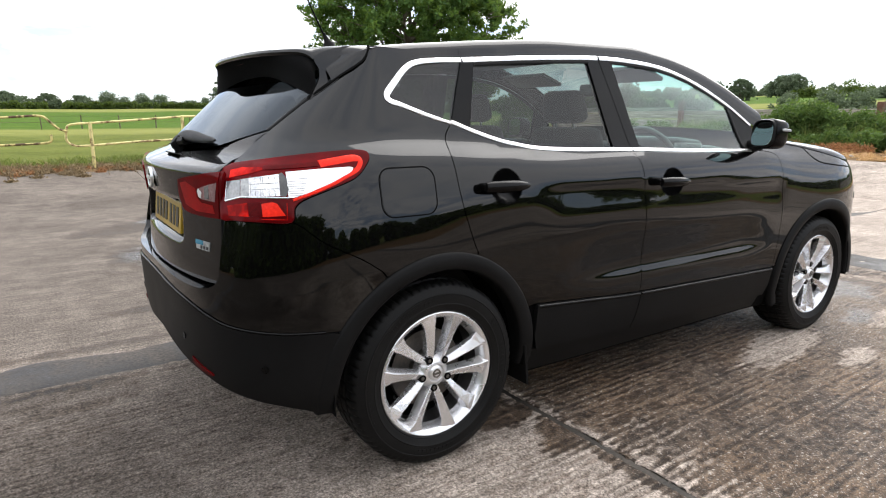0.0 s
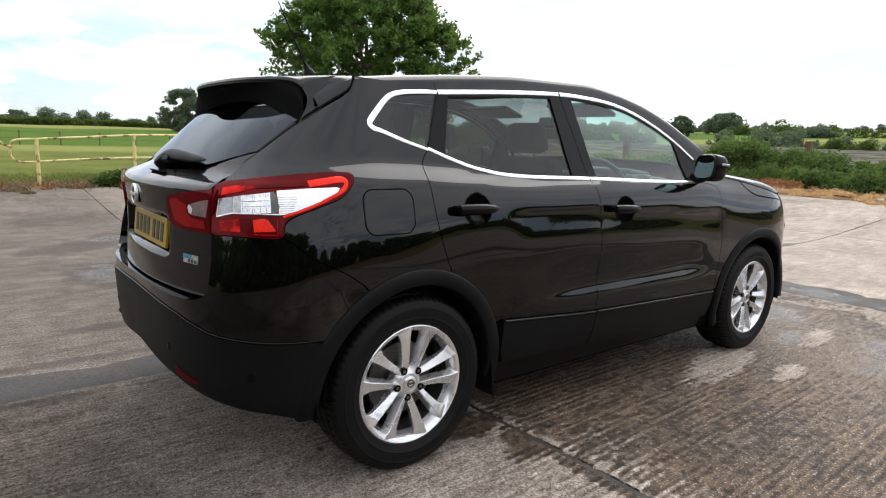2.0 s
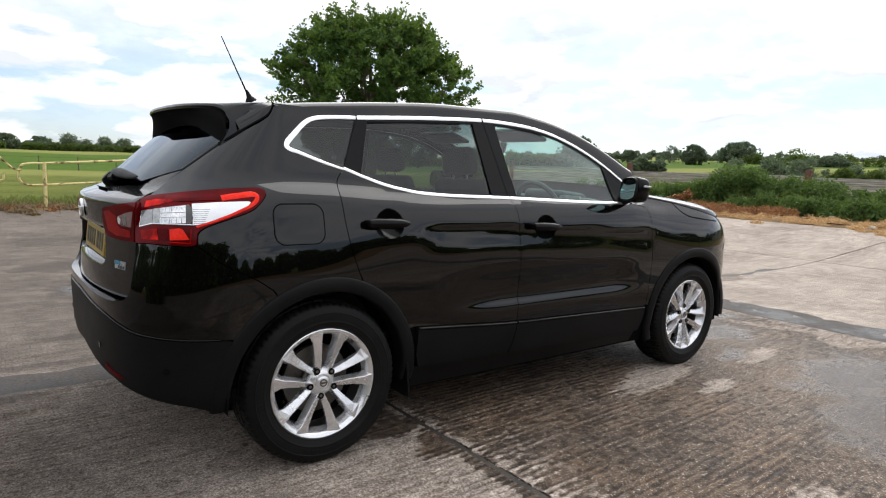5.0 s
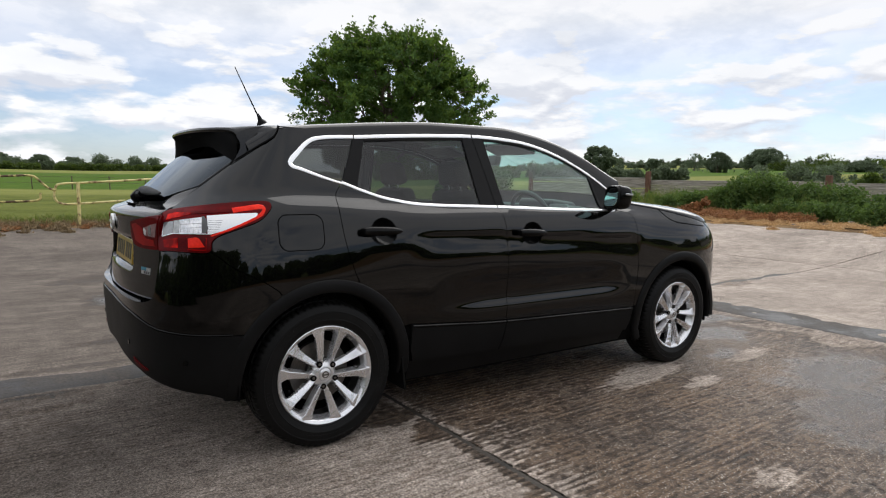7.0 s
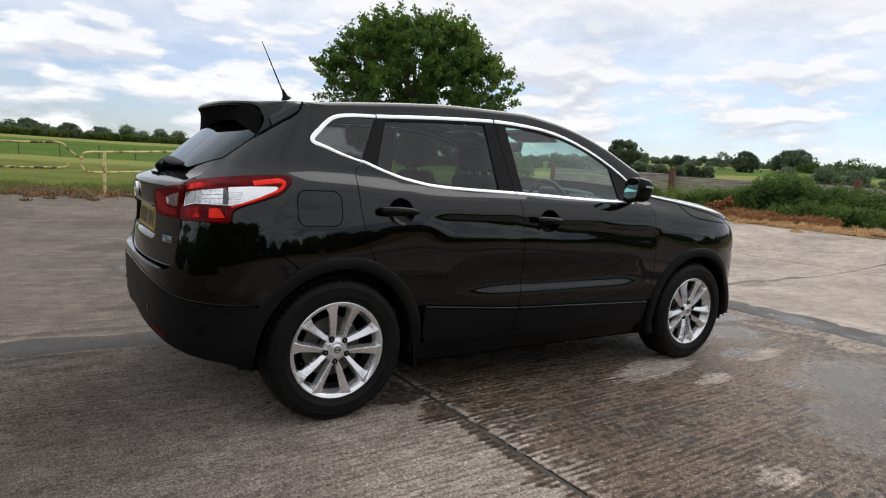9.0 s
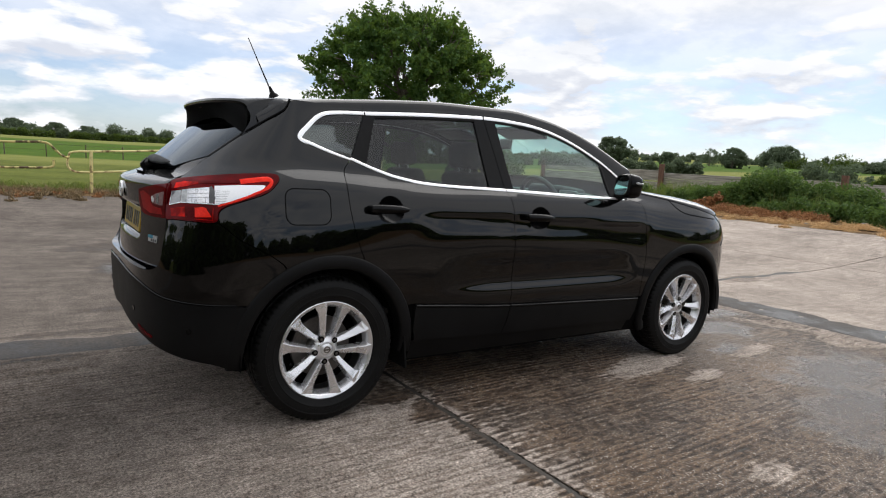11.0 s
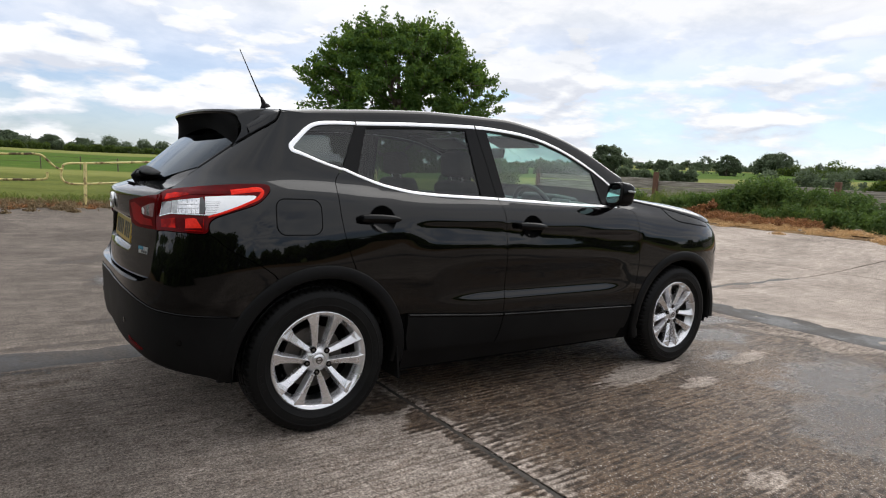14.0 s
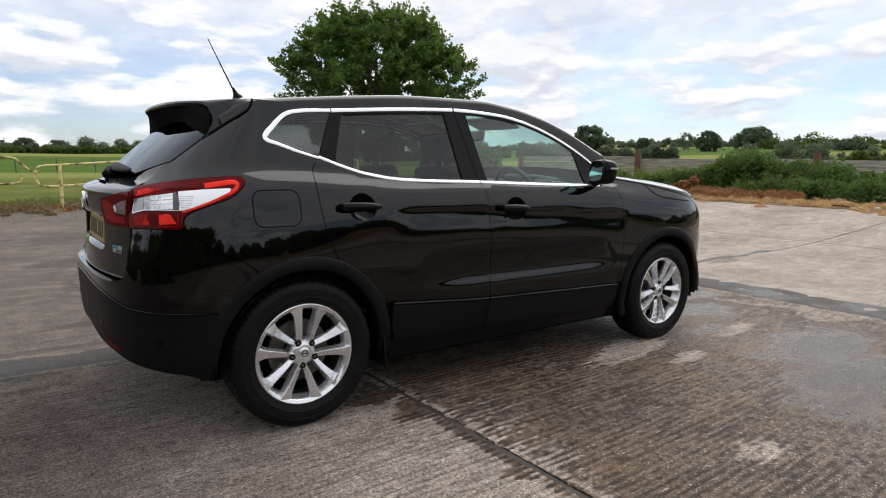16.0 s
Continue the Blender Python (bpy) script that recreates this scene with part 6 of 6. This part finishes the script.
def tree(at, height, spread, trunk, count, size, mat, seed, label, crown_from=.25, group="", lumps=60, twigs=24, puff=1.0):
    """A tapered trunk that forks into limbs, and a crown of leaf clumps at the limbs' ends."""
    rng = np.random.default_rng(seed)
    top = tagged(new("tree"), label, "tree", group)
    top.matrix_basis = pose(at[0], at[1], float(land(at[0], at[1])))
    bits, ends = [], []
    fork = height * crown_from
    bits.append(tube([(0, 0, -.1), (.03 * trunk, 0, fork * .5), (.1 * trunk, .05, fork), (0, .1, height * .72)], trunk, 10, [trunk * 1.25, trunk, trunk * .85, trunk * .15]))
    for k in range(11):
        a, z = 2.4 * k + rng.uniform(0, 1), fork + (height * .55 - fork) * k / 11
        reach = spread * rng.uniform(.55, .9) * (1 - .45 * k / 11)
        e = np.array([math.cos(a) * reach, math.sin(a) * reach, z + height * rng.uniform(.12, .28)])
        m = np.array([math.cos(a) * reach * .5, math.sin(a) * reach * .5, z + height * .06])
        bits.append(tube([(0, 0, z), m, e], .1, 6, [trunk * .42, trunk * .26, trunk * .08]))
        ends.append(e)
    part("trunk", bits[0], bark, top, "brown tapered trunk", True)
    tagged(part("branchwork", joined(*bits[1:]), bark, top, "", True), "brown forked limbs", kind="stuff")
    cs, rs = [], []
    low = fork * .7
    for k in range(lumps + twigs):
        f = rng.uniform(0, 1) ** .8
        z = low + (height - low) * f * .96
        girth = spread * math.sqrt(max(.02, 1 - ((z - low * 1.3) / (height - low * 1.3)) ** 2)) if z > low * 1.3 else spread * .85
        a, edge = rng.uniform(0, 2 * math.pi), k >= lumps
        r = girth * (rng.uniform(.88, 1.10) if edge else rng.uniform(.3, .92))
        cs.append((math.cos(a) * r, math.sin(a) * r, z + (spread * .05 if edge else 0)))
        rs.append(spread * (rng.uniform(.025, .075) if edge else rng.uniform(.09, .17) * puff))
    for e in ends:
        cs.append(e)
        rs.append(spread * .14 * puff)
    v, q = leaves(clumps(rng, cs, rs, count, .2), size, rng)
    piece("crown", leaf_mesh("crown", v, q, mat), top, "green leafy crown")
    return top


def yard_tree(at, trunk, seed, label):
    """A broad old tree: limbs that fork twice, leaf sprays at the twigs and single shoots that stand out of the crown."""
    rng = np.random.default_rng(seed)
    top = tagged(new("tree"), label, "tree")
    ground_z = float(land(*at))
    top.matrix_basis = pose(at[0], at[1], ground_z)
    reach = pchip([1.1, 1.6, 2.2, 2.8, 3.4, 3.92, 4.48, 4.95, 5.3, 5.52], [1.4, 2.2, 2.75, 2.95, 2.88, 2.7, 2.34, 1.95, 1.38, .22])
    lump = lambda a, z: 1 + .07 * math.sin(3 * a + 1.3 * z) + .06 * math.sin(5 * a - 2.1 * z + 1) + .05 * math.sin(9 * a + 3.4 * z)
    bits = [tube([(0, 0, -.1), (.03, 0, .7), (.06, .04, 1.5), (0, .1, 4.6)], trunk, 10, [trunk * 1.3, trunk, trunk * .8, trunk * .12])]
    sprays, radii, shoots = [], [], []
    for k in range(16):
        a, z0 = 2.4 * k + rng.uniform(-.3, .3), 1.2 + 2.5 * k / 16
        z1 = min(4.8, z0 + rng.uniform(.7, 1.7))
        r1 = float(reach(z1)) * lump(a, z1) * rng.uniform(.62, .82)
        e = np.array([math.cos(a) * r1, math.sin(a) * r1, z1])
        m = np.array([e[0] * .5, e[1] * .5, z0 + (z1 - z0) * .38])
        bits.append(tube([(0, .03, z0), m, e], .1, 7, [trunk * .4, trunk * .24, trunk * .07]))
        for j in range(6):
            b = m + (e - m) * rng.uniform(.1, 1)
            d = rng.normal(size=3) * np.array([1, 1, .6]) + e / np.linalg.norm(e)
            t = b + d / np.linalg.norm(d) * rng.uniform(.5, 1.0)
            bits.append(tube([tuple(b), tuple((b + t) / 2 + (0, 0, .06)), tuple(t)], .03, 5, [trunk * .11, trunk * .07, trunk * .03]))
    for k in range(560):
        z = 1.25 + 4.18 * rng.uniform(0, 1) ** .85
        a = rng.uniform(0, 2 * math.pi)
        rim = float(reach(z)) * lump(a, z)
        r = rim * (rng.uniform(.78, .99) if k % 3 else rng.uniform(.2, .8))
        sprays.append((math.cos(a) * r, math.sin(a) * r, z))
        radii.append(rng.uniform(.13, .33))
    points = [clumps(rng, sprays, radii, 86000, .15)]
    for k in range(330):
        z = 2.1 + 3.36 * rng.uniform(0, 1) ** .8
        a = rng.uniform(0, 2 * math.pi)
        rim = float(reach(z)) * lump(a, z) * rng.uniform(.93, 1.0)
        foot = np.array([math.cos(a) * rim, math.sin(a) * rim, z])
        way = np.array([math.cos(a) * .8, math.sin(a) * .8, .35 + 1.3 * smooth(4.0, 5.3, z)]) + rng.normal(size=3) * .35
        way = way / np.linalg.norm(way) * rng.uniform(.18, .50) * (1 + .5 * float(smooth(4.6, 5.4, z)) * rng.uniform(0, 1))
        n = int(rng.integers(22, 50))
        f = rng.uniform(.1, 1, n)[:, None] ** .7
        points.append(foot + way * f + rng.normal(size=(n, 3)) * (.028 + .035 * f))
        if k % 3 == 0:
            bits.append(tube([tuple(foot - way * .6), tuple(foot + way * .9)], .012, 4, [.012, .005]))
    part("trunk", bits[0], bark, top, "brown tapered trunk", True)
    tagged(part("branchwork", joined(*bits[1:]), bark, top, "", True), "brown forked limbs and twigs", kind="stuff")
    v, q = leaves(np.vstack(points), .108, rng)
    piece("crown", leaf_mesh("crown", v, q, leaf_tree), top, "dark green leafy crown with gaps")
    return top


yard_tree((9.27, 14.74), .20, 4, "full green broadleaf tree beyond the yard fence")
for at, top, s, seed in (((60.3, 50.8), 6.0, 2.7, 11), ((110.7, 80.7), 6.7, 1.8, 12), ((123.7, 79.6), 8.4, 2.4, 13), ((109.2, 65.2), 7.6, 2.9, 14), ((157, 82), 10.6, 6.0, 15), ((138, 52.4), 6.3, 4.0, 16),
                         ((29.2, 102.9), 8.2, 4.4, 17), ((8, 236), 7.6, 4.5, 18), ((-3, 236), 7.9, 5.0, 19), ((17, 236), 7.2, 4.0, 20)):
    tree(at, top - float(land(*at)), s, .05 * s, 3600 if seed == 13 else 26000, .035 * s + .11, leaf_hazed, seed, "round green field tree far across the grass", .03, "field trees", 55, 70, 1.25)


def hedge(name, p0, p1, height, depth, count, size, mat, seed, label, bumps=.25, tall=0.0):
    """A run of leafage between two points, uneven along its top. tall: how far single trees stand out of it."""
    rng = np.random.default_rng(seed)
    p0, p1 = np.array(p0, float), np.array(p1, float)
    length = np.linalg.norm(p1 - p0)
    n = max(8, int(length / (height * .6)))
    t = (np.arange(n) + rng.uniform(-.3, .3, n)) / n
    xy = p0 + (p1 - p0) * t[:, None]
    across = np.array([-(p1 - p0)[1], (p1 - p0)[0]]) / length
    xy = xy + across * rng.uniform(-.3, .3, n)[:, None] * depth
    h = height * (1 + bumps * rng.normal(size=n)) + tall * np.clip(rng.normal(size=n), 0, 2)
    cs, rs = [], []
    for (x, y), hh in zip(xy, h):
        z = float(land(x, y))
        for f in (.35, .75):
            cs.append((x + rng.normal() * .2 * height, y + rng.normal() * .2 * height, z + max(hh, .4) * f - .12 * height))
            rs.append(max(hh, .4) * rng.uniform(.34, .5))
    pts = clumps(rng, cs, rs, count, .4)
    pts[:, 2] = np.maximum(pts[:, 2], land(pts[:, 0], pts[:, 1]) + .02)
    v, q = leaves(pts, size, rng)
    return tagged(piece(name, leaf_mesh(name, v, q, mat)), label, "hedge", kind="stuff")


hedge("hedge", (-150, 128), (4.5, 142), 1.42, 2, 46000, .36, leaf_hedge, 21, "dark green clipped field hedge", .07)
hedge("hedge", (7.5, 142.5), (75, 150), 1.42, 2, 24000, .36, leaf_hedge, 29, "dark green clipped field hedge", .07)
hedge("far_trees", (-220, 205), (60, 240), 3.2, 10, 90000, .55, leaf_hazed, 22, "far dark green row of trees", .16, .9)
hedge("far_trees", (-160, 300), (120, 330), 2.8, 14, 40000, 1.0, leaf_hazed, 25, "far dark green row of trees", .3, .6)
hedge("far_trees", (60, 150), (260, 110), 1.2, 6, 32000, .5, leaf_hazed, 23, "far dark green row of trees", .3, .4)
hedge("far_trees", (330, 300), (560, -60), 2.6, 14, 40000, 1.0, leaf_hazed, 24, "far dark green row of trees", .3, 1.0)
hedge("scrub", (48.3, 38.1), (52.6, 32.5), .95, 5, 11000, .20, leaf_hazed, 61, "low green scrub beyond the boundary wall", .5, .5)
hedge("scrub", (46, 12.5), (43.5, 22), .42, 2, 7000, .14, leaf_hazed, 62, "low green scrub beyond the boundary wall", .3)
hedge("scrub", (45.3, 12.2), (43.8, 15.2), .75, 3, 6000, .14, leaf_hedge, 63, "dark low scrub beyond the boundary wall", .3)
hedge("scrub", (52, 27), (61, 4), .75, 4, 13000, .2, leaf_hazed, 64, "low green scrub beyond the boundary wall", .5, .5)
hedge("hedge", (150, 78), (190, -40), 1.6, 2, 12000, .5, leaf_hedge, 65, "dark green field hedge", .3, .5)
hedge("hedge", (60, 52), (46, 90), 1.5, 1.5, 8000, .5, leaf_hedge, 25, "dark green field hedge", .2)
# behind the yard's open side
hedge("hedge", (-34, -24), (-2, -25.5), 4.7, 3, 40000, .8, leaf_hedge, 31, "tall dark green boundary hedge", .12, .2)
hedge("hedge", (-2, -25.5), (30, -27), 2.3, 3, 22000, .7, leaf_hedge, 26, "tall dark green boundary hedge", .12, .2)
hedge("hedge", (-9, -24), (-19, -2), 7.2, 3, 60000, .8, leaf_hedge, 27, "tall dark green boundary hedge", .1, .3)
hedge("hedge", (-20, -2), (-24, 30), 4.2, 3, 30000, .8, leaf_hedge, 30, "tall dark green boundary hedge", .12)
hedge("hedge", (30, -28), (34, 0), 1.7, 3, 9000, .6, leaf_hedge, 28, "tall dark green boundary hedge", .2, .4)


def weeds(name, centres, radii, count, size, mat, seed, label, flat=.8, up=.3):
    rng = np.random.default_rng(seed)
    cs = [(x, y, float(land(x, y)) + z) for x, y, z in centres]
    p = clumps(rng, cs, radii, count, .25)
    p[:, 2] = np.maximum(p[:, 2], land(p[:, 0], p[:, 1]) + .01)
    v, q = leaves(p, size, rng, up=up)
    return tagged(piece(name, leaf_mesh(name, v, q, mat)), label, "weeds", kind="stuff")


def blades(name, centres, spread, count, tall, wide, mat, seed, label, lean=.35):
    """Single bent blades or stalks that stand on the ground about the centres."""
    rng = np.random.default_rng(seed)
    c = np.array(centres)[rng.integers(0, len(centres), count)]
    x, y = c[:, 0] + rng.normal(size=count) * spread, c[:, 1] + rng.normal(size=count) * spread
    base = np.stack([x, y, land(x, y) - .02 + c[:, 2]], -1)
    h = tall * rng.uniform(.45, 1.15, count)[:, None]
    way = np.stack([rng.normal(size=count) * lean, rng.normal(size=count) * lean, np.ones(count)], -1)
    a = rng.uniform(0, math.pi, count)
    side = np.stack([np.cos(a), np.sin(a), np.zeros(count)], -1) * wide * .5
    mid, tip = base + way * h * .55, base + way * h + np.stack([way[:, 0], way[:, 1], 0 * x - .12], -1) * h * .5
    verts = np.stack([base - side * .7, base + side * .7, mid + side, mid - side, tip + side * .15, tip - side * .15], 1).reshape(-1, 3)
    k = np.arange(count)[:, None] * 6
    quads = np.vstack([k + np.array([[0, 1, 2, 3]]), k + np.array([[3, 2, 4, 5]])])
    return tagged(piece(name, leaf_mesh(name, verts, quads, mat)), label, "weeds", kind="stuff")


def along(p0, p1, n, seed, wide, z):
    rng = np.random.default_rng(seed)
    t = rng.uniform(0, 1, n)
    return [(p0[0] + (p1[0] - p0[0]) * a + rng.normal() * wide, p0[1] + (p1[1] - p0[1]) * a + rng.normal() * wide, z * rng.uniform(.5, 1.2)) for a in t]


rng = np.random.default_rng(5)
mound, girth = [], []
MOUND = pchip([.5, 1.5, 3.0, 3.9, 4.6, 5.2, 5.9, 6.8, 7.7, 8.4, 9.2, 10.6], [.45, .6, .55, .6, .62, .74, .90, 1.0, .88, .66, .52, .34])
for k in range(150):
    y = rng.uniform(.6, 10.6)
    peak = float(MOUND(y))
    z = peak * rng.uniform(.25, 1.0)
    mound.append((17.25 + .9 * rng.uniform(0, 1) + .35 * z, y, z))
    girth.append(rng.uniform(.18, .46) * (.75 + .4 * peak))
for k in range(34):
    mound.append((16.35 + .7 * rng.uniform(0, 1), rng.uniform(2.6, 6.4), rng.uniform(.05, .38)))
    girth.append(rng.uniform(.20, .36))
weeds("bramble_bush", mound, girth, 75000, .08, leaf_bush, 31, "dense green bramble bush beside the boundary wall")
weeds("tall_nettles", [(10.4 + .45 * math.cos(2.1 * k), 10.7 + .1 * (k % 4), .2 + .14 * k) for k in range(9)], [.46] * 5 + [.36] * 4, 9000, .10, leaf_bush, 51, "tall green nettle clump at the yard corner behind the car", up=1.0)
weeds("nettles", along((19.4, 14), (18.6, 5), 44, 32, .5, .32), [.28] * 44, 15000, .11, leaf_bush, 33, "tall green nettles along the boundary wall", up=1.2)
weeds("dry_weeds", along((15.9, 9.6), (15.7, 5.2), 110, 34, .55, .08), [.13 + .09 * ((7 * i) % 11) / 11 for i in range(110)], 70000, .036, leaf_dry, 35, "rust-brown dead stalks heaped on the verge")
weeds("dry_weeds", [(16.2, 7.9, .28), (16.3, 7.7, .40), (16.1, 8.2, .22)], [.16, .14, .14], 700, .10, leaf_dry, 36, "dead red-brown dock plant")
weeds("straw", along((15.0, 6.8), (14.9, -5), 200, 37, .78, -.03), [.15] * 200, 80000, .032, leaf_straw, 38, "dry straw lying along the yard edge")
weeds("dry_weeds", along((-6, 10.55), (7, 10.6), 300, 39, .44, -.01), [.11] * 300, 42000, .040, leaf_litter, 40, "brown dead weeds along the fence")
weeds("dry_weeds", along((-4, 10.35), (1, 10.45), 40, 71, .22, .0), [.09] * 40, 4000, .035, leaf_dry, 72, "rust-brown dead weeds at the yard edge")
blades("dry_grass", along((-7, 10.75), (8, 10.8), 160, 73, .30, .0), .2, 8000, .13, .009, leaf_litter, 74, "pale dry grass along the fence", .5)
weeds("fence_weed", [(1.05, 10.45, .13), (1.30, 10.5, .16), (.85, 10.45, .07)], [.17, .18, .12], 900, .085, leaf_bush, 41, "leafy green weed at the foot of the fence")
blades("tall_grass", along((18.6, 12), (17.8, 4.6), 60, 44, .5, .0), .30, 2200, .8, .010, leaf_grass, 45, "tall pale seeding grass among the brambles", .22)
blades("tall_grass", along((18.1, 3.6), (17.9, .8), 46, 61, .35, .0), .30, 700, .7, .013, leaf_grass, 62, "tall pale seeding grass among the brambles", .22)
blades("tall_grass", along((17.2, 11.5), (16.7, 1), 60, 46, .3, .0), .22, 2200, .28, .010, leaf_grass, 47, "tall pale seeding grass among the brambles")
blades("grass_tufts", along((-8, 11.6), (12, 11.7), 260, 42, .45, .0), .16, 15000, .17, .014, leaf_grass, 43, "rough grass along the fence")


# ---- fence of bent yellow pipe ----
def fence():
    f = tagged(new("fence"), "worn yellow pipe fence with rusty rails along the field", "fence")
    f.matrix_basis = pose(0, 10.9, 0)
    g = lambda x: float(land(x, 10.9))
    for x in (-.01, 1.62, 3.25, 4.9, 6.5):
        part("post", tube([(x, 0, g(x) - .2), (x, 0, 1.12 + .07 * max(x, 0) if x < 3 else 1.26)], .032, 12), fence_yellow, f, "yellow steel post", True)
    rail = [(-.26, 0, .68), (-.36, 0, .72), (-.42, 0, .82), (-.40, 0, .98), (-.36, 0, 1.06), (-.22, 0, 1.09)]
    part("rail", tube([tuple(p) for p in spline(rail, 5)] + [(0, 0, 1.10), (.7, 0, 1.15), (1.62, 0, 1.22), (3.2, 0, 1.27), (6.5, 0, 1.27)], .0215, 10), fence_yellow, f, "rusty yellow top rail", True)
    part("rail", tube([(-.26, 0, .68), (0, 0, .69), (.7, 0, .74), (1.62, 0, .78), (3.2, 0, .80), (6.5, 0, .80)], .0215, 10), fence_yellow, f, "rusty yellow lower rail", True)
    return f


def gate():
    f = tagged(new("gate"), "bent yellow pipe gate with a rusty curved end", "gate")
    f.matrix_basis = pose(0, 10.85, 0)
    curl = spline([(-.86, 0, 1.235), (-.74, 0, 1.215), (-.64, 0, 1.12), (-.53, 0, 1.01), (-.44, 0, .965), (-.385, 0, .955)], 6)
    part("rail", tube([(-4.4, 0, 1.18), (-2.6, 0, 1.19), (-1.38, 0, 1.20)] + [tuple(p) for p in curl], .0215, 10), fence_rust, f, "rusty yellow top rail", True)
    low = spline([(-.80, 0, .745), (-.70, 0, .762), (-.655, 0, .80), (-.65, 0, .90)], 6)
    part("rail", tube([(-4.4, 0, .72), (-2.6, 0, .72), (-1.38, 0, .725)] + [tuple(p) for p in low], .0215, 10), fence_rust, f, "rusty yellow lower rail", True)
    for x in (-4.4, -2.9):
        part("post", tube([(x, 0, float(land(x, 10.9)) - .2), (x, 0, 1.19)], .03, 12), fence_yellow, f, "yellow steel post", True)
    return f


fence()
gate()


def field_fence():
    """A wire fence on thin dark posts across the field."""
    f = tagged(new("wire_fence"), "thin dark posts of a wire fence across the field", "fence")
    post = None
    for k in range(22):
        x = -20.3 + 2.28 * k
        y = 46
        z = float(land(x, y))
        if post is None:
            post = part("post", box((.06, .06, 1.2), (0, 0, .33), .012), post_wood, f)
        else:
            o = new("post", post.data)
            o.parent = f
        (post if k == 0 else o).matrix_basis = pose(x, y, z, random.uniform(-3, 3), random.uniform(-3, 3), 20 * k)
    for h in (.45, .85):
        part("wire", tube([(-20.3 + 2.28 * k, 46, float(land(-20.3 + 2.28 * k, 46)) + h) for k in range(22)], .008, 5), post_wood, f)


field_fence()


def board_wall():
    """A low wall of weathered boards between reddish posts."""
    w = tagged(new("boundary_wall"), "low wall of weathered grey boards between reddish posts", "wall")
    ys = [20.6, 13.4, 6.3, -.8, -7.9]
    for k, y in enumerate(ys):
        z = float(land(21.1, y))
        part("post", box((.16, .18, 1.32), (20.98, y, z + .52 + (.10 if k == 1 else 0)), .02, (0, random.uniform(-1, 1), 0)), red_wood, w, "reddish weathered post")
        if k + 1 < len(ys):
            for j in range(4):
                y0, y1 = y, ys[k + 1]
                h = .235
                part("board", box((.09, abs(y1 - y0) - .03, h - .012), (21.16 + .01 * (j % 2), (y0 + y1) / 2, z + .10 + h * j + random.uniform(-.006, .006)), .012, (random.uniform(-.25, .25), random.uniform(-2, 2), 0)), wall_wood, w)


board_wall()
for x, y, s in ((15.9, 5.6, .09), (15.6, 4.9, .07), (16.4, 6.3, .12), (14.4, 4.1, .06), (13.9, 1.9, .07), (16.6, 4.4, .10), (16.2, 3.6, .08)):
    bm = bmesh.new()
    bmesh.ops.create_icosphere(bm, subdivisions=2, radius=s)
    for v in bm.verts:
        v.co *= 1 + .35 * noise.noise(v.co * (2.2 / s) + Vector((x, y, 0)))
        v.co.z *= .65
    tagged(part("stone", bm, stone, None, "", False, pose(x, y, float(land(x, y)) + s * .35, 0, 0, x * 90)), "pale loose stone lying on the verge", "stone", "loose stones")
